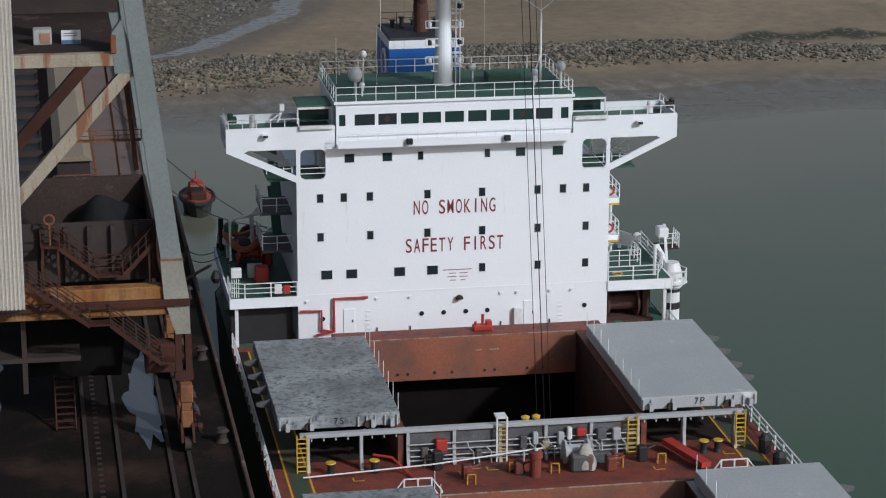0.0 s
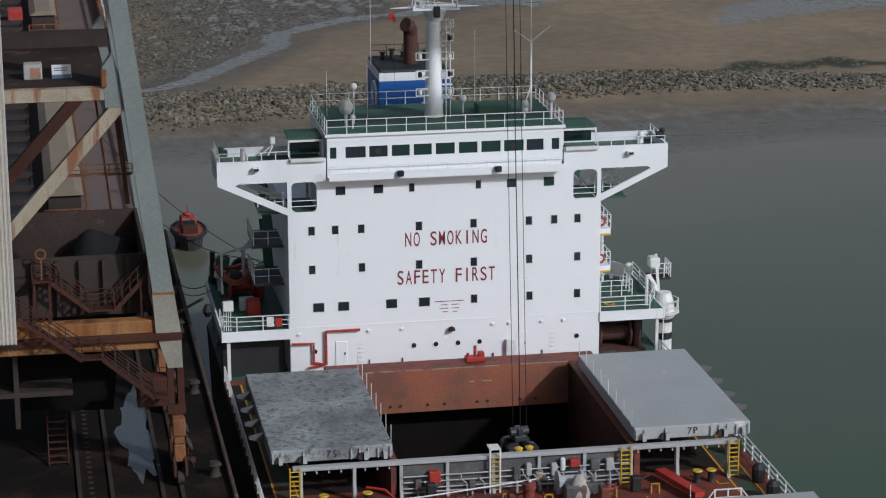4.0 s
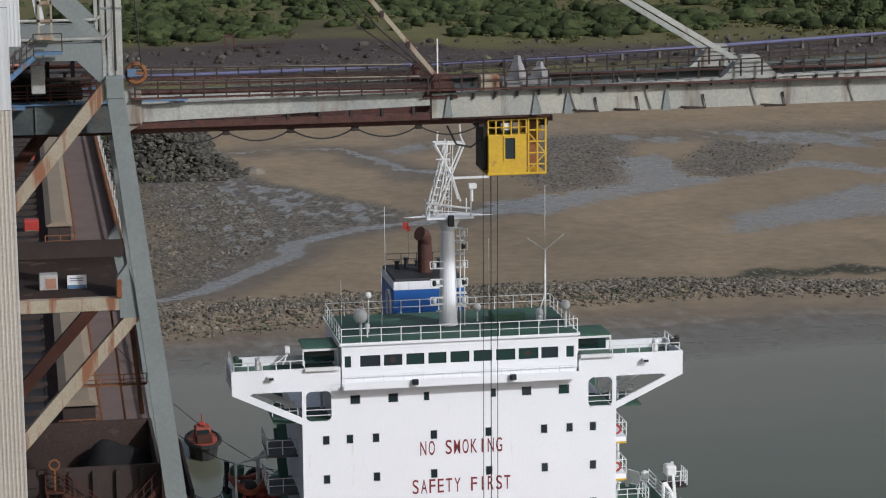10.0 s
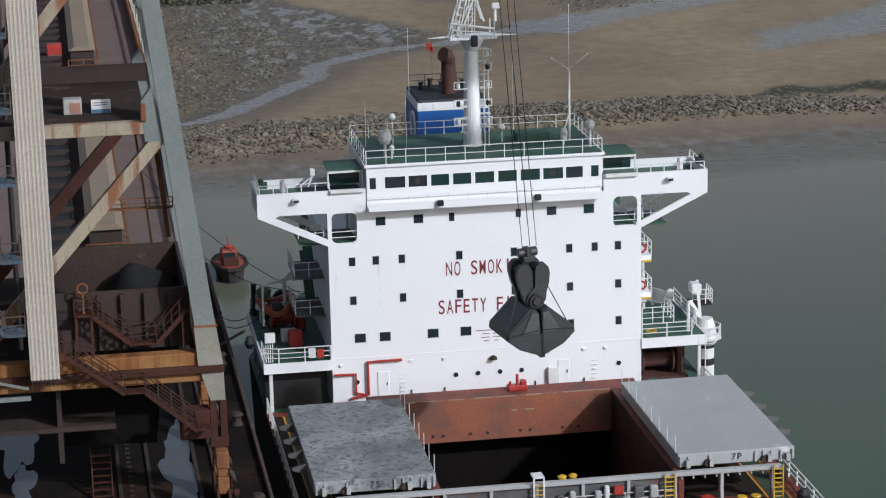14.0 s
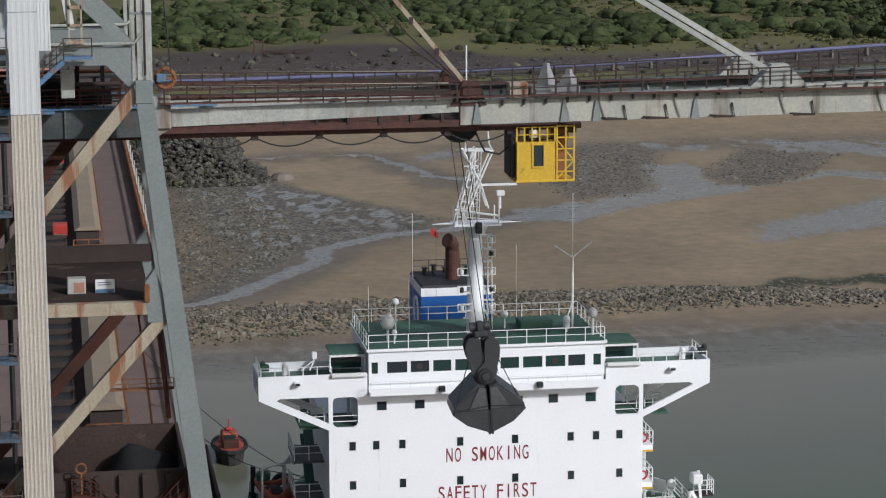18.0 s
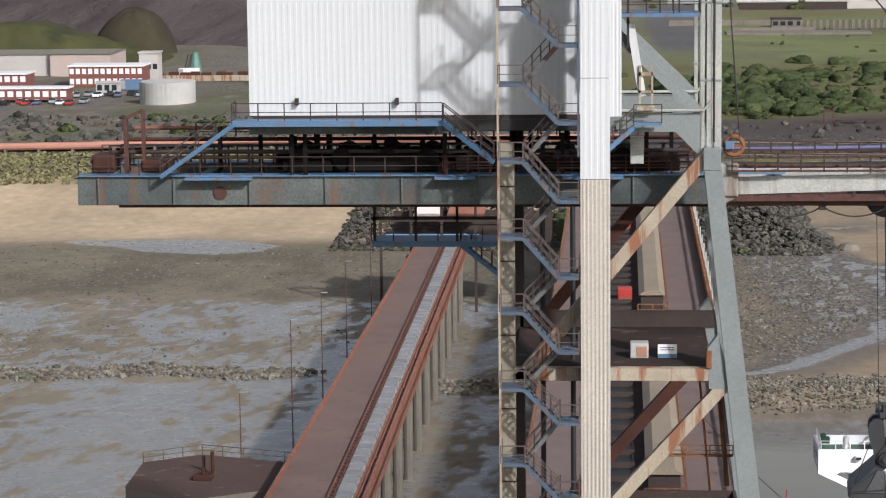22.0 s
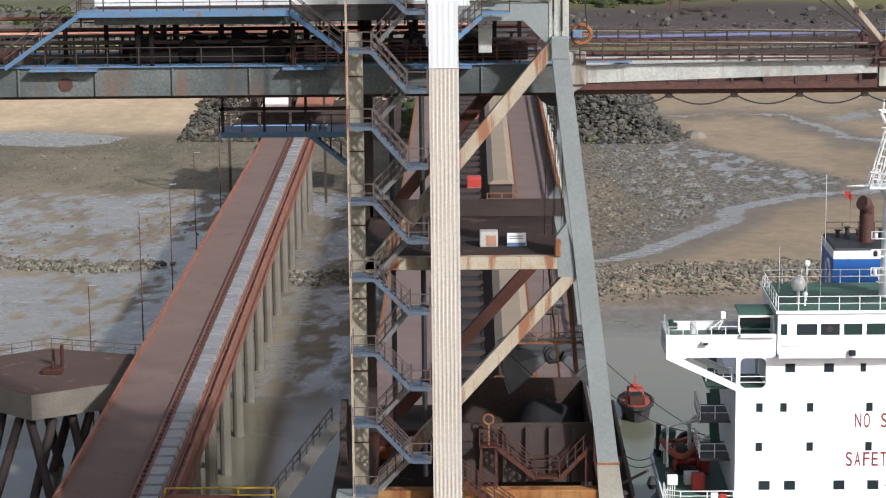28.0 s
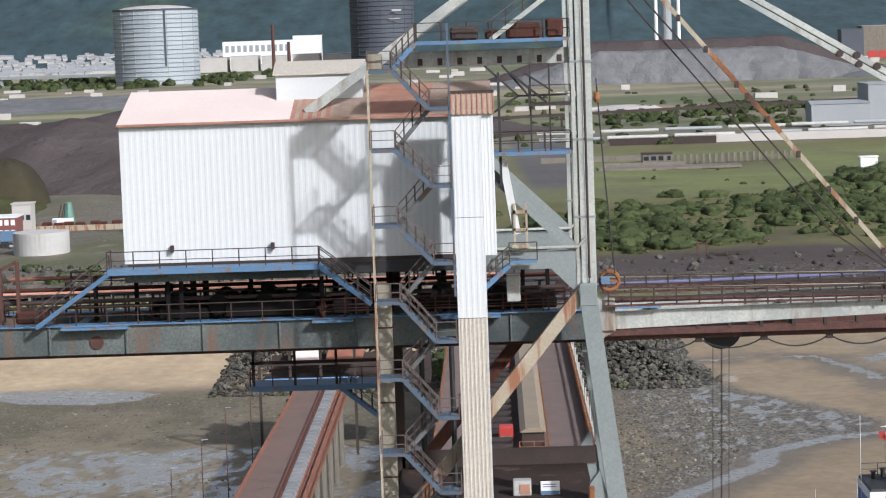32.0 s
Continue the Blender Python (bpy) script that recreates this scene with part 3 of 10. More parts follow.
    stony = np.maximum(stony, 0.5 * dirt * ramp(n1, 0.45, 0.6))
    col = blend(col, (0.088, 0.098, 0.038), 0.75 * dirt * ramp(fbm(x * 0.06, y * 0.03, 41), 0.52, 0.60))
    verge = (1 - left) * ramp(y, s + 14, s + 19) * ramp(y, s + 42, s + 32) * ramp(n2, 0.36, 0.52)
    col = blend(col, (0.135, 0.150, 0.040), 0.8 * verge)
    field = ramp(y, 555, 610) * ramp(y, 850, 800) * ramp(x, -30, -10)
    col = blend(col, (0.158, 0.180, 0.062), field * (0.7 + 0.3 * ramp(n1, 0.3, 0.6)))
    col = blend(col, (0.118, 0.110, 0.058), field * 0.75 * ramp(fbm(x * 0.03, y * 0.02, 17), 0.48, 0.62))
    waste = ramp(y, 860, 900) + ramp(y, 560, 640) * ramp(x, -10, -40)
    col = blend(col, (0.155, 0.14, 0.105), np.clip(waste, 0, 1) * (0.5 + 0.5 * ramp(n2, 0.35, 0.6)) * 0.9)
    col = blend(col, (0.10, 0.094, 0.09), ramp(inside(x, y, ROAD), -4, 1))
    bars = fbm(x * 0.003, y * 0.012, 14)
    col = blend(col, (0.10, 0.12, 0.055), ramp(y, 1000, 1150) * ramp(bars, 0.5, 0.56) * 0.9)
    col = blend(col, (0.23, 0.20, 0.125), ramp(y, 1000, 1200) * ramp(bars, 0.44, 0.38))
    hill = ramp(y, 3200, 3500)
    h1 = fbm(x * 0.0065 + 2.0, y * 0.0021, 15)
    # woods shifted towards blue: distance haze put into the base colour
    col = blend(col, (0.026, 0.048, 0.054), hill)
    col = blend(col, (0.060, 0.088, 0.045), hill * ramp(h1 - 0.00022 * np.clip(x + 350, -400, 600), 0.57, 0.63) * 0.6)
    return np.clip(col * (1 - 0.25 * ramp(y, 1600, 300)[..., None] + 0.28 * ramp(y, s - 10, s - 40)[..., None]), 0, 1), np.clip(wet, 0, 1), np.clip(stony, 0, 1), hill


def spread(lo, a, b, hi, step, grow=1.13):
    mid = list(np.arange(a, b + step / 2, step))
    up, s, v = [], step, b
    while v < hi:
        s *= grow
        v = min(hi, v + s)
        up.append(v)
    down, s, v = [], step, a
    while v > lo:
        s *= grow
        v = max(lo, v - s)
        down.append(v)
    return np.array(down[::-1] + mid + up)


def ground():
    xs, ys = spread(-3200, -122, 132, 3200, 0.8, 1.05), spread(-1500, 112, 310, 4900, 1.25, 1.03)
    X, Y = np.meshgrid(xs, ys)
    Z = height(X, Y)
    Z = np.where((Y < 96) & (X > -44), np.minimum(Z, -0.12), Z)
    nx, ny = len(xs), len(ys)
    idx = np.arange(nx * ny).reshape(ny, nx)
    faces = np.stack([idx[:-1, :-1], idx[:-1, 1:], idx[1:, 1:], idx[1:, :-1]], -1).reshape(-1, 4)
    me = bpy.data.meshes.new("ground")
    me.from_pydata(np.stack([X, Y, Z], -1).reshape(-1, 3).tolist(), [], faces.tolist())
    me.shade_smooth()
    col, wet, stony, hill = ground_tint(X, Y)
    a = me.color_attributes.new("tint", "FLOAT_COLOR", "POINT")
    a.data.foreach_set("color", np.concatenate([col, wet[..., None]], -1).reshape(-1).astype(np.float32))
    a = me.color_attributes.new("cover", "FLOAT_COLOR", "POINT")
    a.data.foreach_set("color", np.stack([stony, hill, 0 * hill, 0 * hill + 1], -1).reshape(-1).astype(np.float32))
    m = bpy.data.materials.new("flats_beach_and_land")
    m.use_nodes = True
    N, L = m.node_tree.nodes, m.node_tree.links
    b = N["Principled BSDF"]
    tint, cover = N.new("ShaderNodeVertexColor"), N.new("ShaderNodeVertexColor")
    tint.layer_name, cover.layer_name = "tint", "cover"
    parts = N.new("ShaderNodeSeparateColor")
    L.new(cover.outputs["Color"], parts.inputs["Color"])
    co = N.new("ShaderNodeTexCoord")

    def put(socket, v):
        if isinstance(v, (int, float)):
            socket.default_value = v
        elif isinstance(v, tuple):
            socket.default_value = (*v, 1)
        else:
            L.new(v, socket)

    def grain(kind, scale, detail=6, stretch=(1, 1, 1), out="Fac"):
        mp = N.new("ShaderNodeMapping")
        mp.inputs["Scale"].default_value = stretch
        L.new(co.outputs["Object"], mp.inputs["Vector"])
        n = N.new(kind)
        n.inputs["Scale"].default_value = scale
        if kind == "ShaderNodeTexNoise":
            n.inputs["Detail"].default_value, n.inputs["Roughness"].default_value = detail, 0.65
        L.new(mp.outputs["Vector"], n.inputs["Vector"])
        return n.outputs[out]

    def span(v, lo, hi, a=0.0, c=1.0):
        n = N.new("ShaderNodeMapRange")
        for k, q in (("Value", v), ("From Min", lo), ("From Max", hi), ("To Min", a), ("To Max", c)):
            put(n.inputs[k], q)
        return n.outputs["Result"]

    def calc(op, p, q):
        n = N.new("ShaderNodeMath")
        n.operation = op
        put(n.inputs[0], p)
        put(n.inputs[1], q)
        return n.outputs["Value"]

    def mix(f, p, q):
        n = N.new("ShaderNodeMix")
        n.data_type = "RGBA"
        for k, v in ((0, f), (6, p), (7, q)):
            put(n.inputs[k], v)
        return n.outputs[2]

    def scaled(c, f):
        n = N.new("ShaderNodeVectorMath")
        n.operation = "SCALE"
        put(n.inputs[0], c)
        put(n.inputs["Scale"], f)
        return n.outputs["Vector"]

    fine, broad = grain("ShaderNodeTexNoise", 0.45, 8), grain("ShaderNodeTexNoise", 0.035, 6)
    edge = grain("ShaderNodeTexNoise", 0.42, 8, (1, 0.45, 1))
    woods = grain("ShaderNodeTexNoise", 1.0, 8, (0.034, 0.010, 0.034))
    ripple = grain("ShaderNodeTexNoise", 1.0, 4, (0.32, 0.6, 0.3))
    base = scaled(tint.outputs["Color"], calc("MULTIPLY", span(fine, 0.3, 0.7, 0.82, 1.18), span(broad, 0.3, 0.7, 0.82, 1.18)))
    base = scaled(base, span(calc("MULTIPLY", parts.outputs["Green"], calc("SUBTRACT", woods, 0.5)), -0.2, 0.2, 0.55, 1.45))
    stone = N.new("ShaderNodeSeparateColor")
    L.new(grain("ShaderNodeTexVoronoi", 2.6, 0, (1, 0.55, 1), "Color"), stone.inputs["Color"])
    lies = span(calc("MULTIPLY", parts.outputs["Red"], span(edge, 0.3, 0.7, 0.55, 1.45)), stone.outputs["Green"], calc("ADD", stone.outputs["Green"], 0.06))
    base = mix(lies, base, mix(stone.outputs["Red"], (0.038, 0.037, 0.033), (0.20, 0.175, 0.14)))
    film = span(calc("ADD", tint.outputs["Alpha"], calc("MULTIPLY", calc("SUBTRACT", edge, 0.5), 0.95)), 0.36, 0.70)
    film = calc("MULTIPLY", film, span(ripple, 0.3, 0.7, 0.72, 1.0))
    # wet parts mixed paler: some of the sky's sheen put into the colour
    base = mix(calc("MULTIPLY", film, 0.8), base, (0.200, 0.194, 0.175))
    L.new(base, b.inputs["Base Color"])
    L.new(span(film, 0, 1, 0.88, 0.2), b.inputs["Roughness"])
    L.new(span(film, 0, 1, 0.35, 0.7), b.inputs["Specular IOR Level"])
    bp = N.new("ShaderNodeBump")
    bp.inputs["Distance"].default_value = 0.25
    L.new(span(film, 0, 1, 0.30, 0.05), bp.inputs["Strength"])
    L.new(calc("ADD", fine, calc("MULTIPLY", calc("MULTIPLY", lies, stone.outputs["Blue"]), 0.8)), bp.inputs["Height"])
    L.new(bp.outputs["Normal"], b.inputs["Normal"])
    me.materials.append(m)
    ob = new("ground", me)
    tagged(ob, "tidal mud flats, sandy beach, scrub land and wooded hills", "ground", kind="structure")


def water():
    m = bpy.data.materials.new("harbour_water")
    m.use_nodes = True
    N, L = m.node_tree.nodes, m.node_tree.links
    b = N["Principled BSDF"]
    b.inputs["Roughness"].default_value, b.inputs["IOR"].default_value = 0.16, 1.33
    co = N.new("ShaderNodeTexCoord")
    axes = N.new("ShaderNodeSeparateXYZ")
    L.new(co.outputs["Object"], axes.inputs["Vector"])

    def cloud(scale, detail, stretch=(1, 1, 1)):
        mp = N.new("ShaderNodeMapping")
        mp.inputs["Scale"].default_value = stretch
        L.new(co.outputs["Object"], mp.inputs["Vector"])
        n = N.new("ShaderNodeTexNoise")
        n.inputs["Scale"].default_value, n.inputs["Detail"].default_value = scale, detail
        L.new(mp.outputs["Vector"], n.inputs["Vector"])
        return n.outputs["Fac"]

    def calc(op, p, q):
        n = N.new("ShaderNodeMath")
        n.operation = op
        for k, v in enumerate((p, q)):
            if isinstance(v, float):
                n.inputs[k].default_value = v
            else:
                L.new(v, n.inputs[k])
        return n.outputs["Value"]

    # metres off the low-water line, wandering with the silt
    bay = N.new("ShaderNodeMapRange")
    bay.interpolation_type = "SMOOTHSTEP"
    for k, v in (("From Min", -46.0), ("From Max", -36.0), ("To Min", 80.0), ("To Max", 122.0)):
        bay.inputs[k].default_value = v
    L.new(axes.outputs["X"], bay.inputs["Value"])
    off = calc("ADD", calc("SUBTRACT", bay.outputs["Result"], axes.outputs["Y"]), calc("MULTIPLY", calc("SUBTRACT", cloud(0.035, 5, (0.6, 1, 1)), 0.5), 34.0))
    silt = N.new("ShaderNodeValToRGB")
    stops = silt.color_ramp.elements
    stops[0].position, stops[0].color = 0.0, (0.185, 0.160, 0.115, 1)
    stops[1].position, stops[1].color = 1.0, (0.050, 0.088, 0.052, 1)
    for at_, c in ((0.18, (0.150, 0.138, 0.100, 1)), (0.5, (0.088, 0.104, 0.070, 1))):
        e = stops.new(at_)
        e.color = c
    L.new(calc("DIVIDE", off, 150.0), silt.inputs["Fac"])
    L.new(silt.outputs["Color"], b.inputs["Base Color"])
    cover = N.new("ShaderNodeMapRange")
    for k, v in (("From Min", 0.0), ("From Max", 22.0), ("To Min", 0.12), ("To Max", 1.0)):
        cover.inputs[k].default_value = v
    L.new(off, cover.inputs["Value"])
    L.new(cover.outputs["Result"], b.inputs["Alpha"])
    bp = N.new("ShaderNodeBump")
    bp.inputs["Strength"].default_value, bp.inputs["Distance"].default_value = 0.10, 0.12
    L.new(calc("ADD", cloud(0.9, 5), calc("MULTIPLY", cloud(0.05, 3, (1, 3, 1)), 2.0)), bp.inputs["Height"])
    L.new(bp.outputs["Normal"], b.inputs["Normal"])
    solid("water", Mesh().add([(-3200, -1500, 0), (3200, -1500, 0), (3200, 170, 0), (-3200, 170, 0)], [(0, 1, 2, 3)]), m,
          "calm grey-green harbour water at low tide", "water", kind="structure")


ground()
water()


def backdrop():
    """Plain pale blue sky low over the hills, behind everything."""
    m = bpy.data.materials.new("pale_blue_horizon_sky")
    m.use_nodes = True
    N, L = m.node_tree.nodes, m.node_tree.links
    e = N.new("ShaderNodeEmission")
    e.inputs["Color"].default_value = (0.29, 0.405, 0.52, 1)
    L.new(e.outputs[0], N["Material Output"].inputs["Surface"])
    me = bpy.data.meshes.new("backdrop")
    me.from_pydata([(-3200, 4712, 0), (3200, 4712, 0), (3200, 4712, 430), (-3200, 4712, 430)], [], [(0, 1, 2, 3)])
    me.materials.append(m)
    tagged(new("backdrop", me), "pale blue sky low over the far hills", "sky", kind="structure")


backdrop()


# ---- the ship ----
DECK, BRIDGE = 9.1, 25.0


def outline(inset=0.0, z=0.0):
    """The hull's edge seen from above, from the stern round to the bow and back."""
    k = 16.1 - inset
    right = [(k * 0.5, 36), (k * 0.78, 25), (k, 13.6), (k, -150), (k * 0.8, -166), (k * 0.45, -176), (0.3, -181)]
    return right + [(-x, y) for x, y in reversed(right)]


def window_rows():
    out = []
    for x in (-7.5, -4.82, 4.72):
        out.append((x, 22.62, 0.68, 0.62, GLASS))
    for x in (-2.45, 2.32):
        out.append((x, 22.62, 0.38, 0.6, GLASS))
    out.append((7.42, 22.62, 0.75, 0.66, GLASSGREEN))
    for x in (-9.59, -7.92, -6.07, -1.96, 1.97, 5.98, 7.83, 9.53):
        out.append((x, 19.8, 0.45, 0.62, GLASS))
    for x in (-9.59, -6.05, -1.96, 1.99, 6.02, 9.54):
        out.append((x, 16.97, 0.45, 0.62, GLASS))
    for x in (-9.18, -7.4, -3.96, -1.59):
        out.append((x, 14.18, 0.78, 0.66, GLASS))
    for x in (2.01, 6.06, 9.56):
        out.append((x, 14.22, 0.45, 0.62, GLASS))
    return out


def ship():
    s = thing("bulk_carrier", (0, 0, 0), "white and red bulk carrier moored with open hatches", "ship")
    o = outline()
    n = len(o)
    hull = Mesh()
    low = [(x * 0.97, y * 0.985, -2.0) for x, y in o]
    top = [(x, y, DECK) for x, y in o]
    hull.add(low + top, [(k, (k + 1) % n, n + (k + 1) % n, n + k) for k in range(n)] + [tuple(range(n))])
    part("hull", hull, HULL, s, "black steel hull")
    # deck plates leave the two holds open
    d = Mesh()
    e = [(x, y) for x, y in outline(0.05)]
    aft = [p for p in e if p[1] > -7]
    d.add([(-16.05, -7, DECK), (16.05, -7, DECK), (16.05, 0, DECK), (-16.05, 0, DECK)], [(0, 1, 2, 3)])
    af = Mesh().add([(x, y, DECK) for x, y in [(16.05, 0.0)] + e[:3][::-1] + e[-3:][::-1] + [(-16.05, 0.0)]], [tuple(range(8))])
    part("aft_deck", af, GREEN, s, "green painted aft deck")
    for x0, x1, y0, y1 in ((-16.05, -7.4, -24, -7), (7.4, 16.05, -24, -7), (-16.05, 16.05, -35.6, -24), (-16.05, -7.4, -52, -35.6), (7.4, 16.05, -52, -35.6)):
        d.add([(x0, y0, DECK), (x1, y0, DECK), (x1, y1, DECK), (x0, y1, DECK)], [(0, 1, 2, 3)])
    d.add([(x, y, DECK) for x, y in [(-16.05, -52), (16.05, -52)] + e[3:11]], [tuple(range(10))])
    part("deck", d, DECKRED, s, "red oxide painted steel deck")
    # green walkways with yellow edge lines
    for sx in (-1, 1):
        g = Mesh().add([(sx * 13.75, -52, DECK + .006), (sx * 14.75, -52, DECK + .006), (sx * 14.75, -1, DECK + .006), (sx * 13.75, -1, DECK + .006)], [(0, 1, 2, 3)])
        w = part("walkway", g, WALKGREEN, s, "green painted walkway")
        y = Mesh()
        for x in (13.55, 14.92):
            y.box((sx * x - .06, -52, DECK + .004), (sx * x + .06, -1, DECK + .012))
        part("edge_line", y, YELLOW, w, "yellow painted line")
    # near-black deck strips along the ship's side and under the open covers
    for x0, x1, ya, yb in ((-16.0, -14.95, -24, -1), (-13.5, -8.2, -23.2, -7), (8.2, 13.5, -23.2, -7)):
        part("coal_grime", Mesh().add([(x0, ya, DECK + .005), (x1, ya, DECK + .005), (x1, yb, DECK + .005), (x0, yb, DECK + .005)], [(0, 1, 2, 3)]), DARKDECK, s, "near-black strip of deck")
    # holds: a deep end girder under each coaming, and a wider dark space below
    for y0, y1 in ((-24.0, -7.0), (-52.0, -35.6)):
        h = Mesh()
        c = [(-7.37, y0), (7.37, y0), (7.37, y1), (-7.37, y1)]
        w = [(-14.5, y0 - 1.8), (14.5, y0 - 1.8), (14.5, y1 + 1.8), (-14.5, y1 + 1.8)]
        h.add([(x, y, 11.4) for x, y in c] + [(x, y, 8.4) for x, y in c], [(k, (k + 1) % 4, 4 + (k + 1) % 4, 4 + k) for k in range(4)])
        # sides: dust and the hold's shade both darken the red
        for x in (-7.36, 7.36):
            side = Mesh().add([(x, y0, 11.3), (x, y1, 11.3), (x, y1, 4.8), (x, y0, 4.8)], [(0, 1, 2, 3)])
            part("hold_side", side, HOLDSHADE, s, "red side of the hold, darkened for dust and shade")
        # lower walls coloured near black for the shade down there
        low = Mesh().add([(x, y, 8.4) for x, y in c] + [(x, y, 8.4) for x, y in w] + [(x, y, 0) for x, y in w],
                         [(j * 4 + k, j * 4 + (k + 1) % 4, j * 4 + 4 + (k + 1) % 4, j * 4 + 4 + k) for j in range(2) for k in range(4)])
        part("hold_wall", low, HOLDDARK, s, "lower hold walls painted near black for shade")
        hold = part("hold", h, HOLDRED, s, "rust-red inside of the hold with coal dust")
        pieces("drain", Mesh().rod((0, -.05, 0), (0, .02, 0), .1, n=10), BLACK, hold, [Vector((x, y1 - .02, 8.9)) for x in (-5.2, -4.5, -2.6, -1.4, .9, 1.6, 3.9, 5.0)])
        part("rubbed_notice", Mesh().box((.3, y1 - .03, 10.36), (1.9, y1 - .02, 10.43)), BEIGE, hold)
        g, N = Mesh(), 26
        vs = [(-14.4 + 28.8 * i / N, y0 - 1.7 + (y1 - y0 + 3.4) * j / N,
               1.0 + 2.4 * fbm(np.array([i * .23]), np.array([j * .23]), 40)[0]) for j in range(N + 1) for i in range(N + 1)]
        g.add(vs, [(j * (N + 1) + i, j * (N + 1) + i + 1, (j + 1) * (N + 1) + i + 1, (j + 1) * (N + 1) + i) for j in range(N) for i in range(N)])
        part("cargo", g, COAL, s, "black coal in the hold", smooth=True)
        # red platform at the level of the rim, between hold and house
        if y0 > -30:
            part("end_platform", Mesh().box((-9.5, y1 + .55, DECK), (9.5, -4.7, 11.36), .03), DECKRED, s, "worn red platform behind the hatch")
        # coaming: outer plating, top bar, brackets
        co = Mesh()
        for a, b in (((-7.55, y0 - .5), (7.55, y0 - .35)), ((-7.55, y1 + .02), (7.55, y1 + .5)), ((-7.9, y0 - .5), (-7.4, y1 + .5)), ((7.4, y0 - .5), (7.9, y1 + .5))):
            co.box((a[0], a[1], DECK), (b[0], b[1], 11.35))
        cm = part("coaming", co, DECKRED if y0 > -30 else COVER, s, "hatch coaming")
        part("coaming_bar", Mesh().box((-14.0, y0 - .75, 11.25), (14.2, y0 - .25, 11.5), .03), COVER, cm, "grey steel track for the hatch covers")
        part("coaming_bar", Mesh().box((-14.0, y1 + .1, 11.25), (14.2, y1 + .55, 11.42), .03), DECKRED, cm, "worn red track for the hatch covers")
        part("worn_edge", Mesh().box((-7.3, y1 + .06, 11.36), (7.3, y1 + .12, 11.44)), BEIGE, cm, "worn pale rim")
        br = Mesh()
        br.prism([(y0 - .74, 11.25), (y0 - .25, 11.25), (y0 - .25, DECK), (y0 - 1.02, DECK), (y0 - .82, 9.6), (y0 - .70, 10.3)], "x", -.10, .10)
        pieces("bracket", br, COVER, cm, [Vector((x, 0, 0)) for x in (-13.5, -10.2, -7.3, -4.4, -1.5, 1.4, 4.3, 7.3, 10.3, 13.6)], "grey bracket")
        pieces("stiffener", Mesh().box((0, y0 - .6, 11.0), (.08, y0 - .3, 11.25)), COVER, cm, [Vector((x + .2 + k * .75, 0, 0)) for x in (-13.5, 7.5) for k in range(8)])
        # fill plates between the middle brackets
        fp = Mesh()
        fp.box((-7.3, y0 - .56, DECK + .05), (7.3, y0 - .51, 11.2))
        part("coaming_plate", fp, PLATEGREY, cm, "grimy grey plate with pipes before it")
    superstructure(s)
    bridge(s)
    upper_works(s)
    side_decks(s)
    ship_rails(s)
    s.location.z -= .12      # she has settled a little on her moorings
    return s


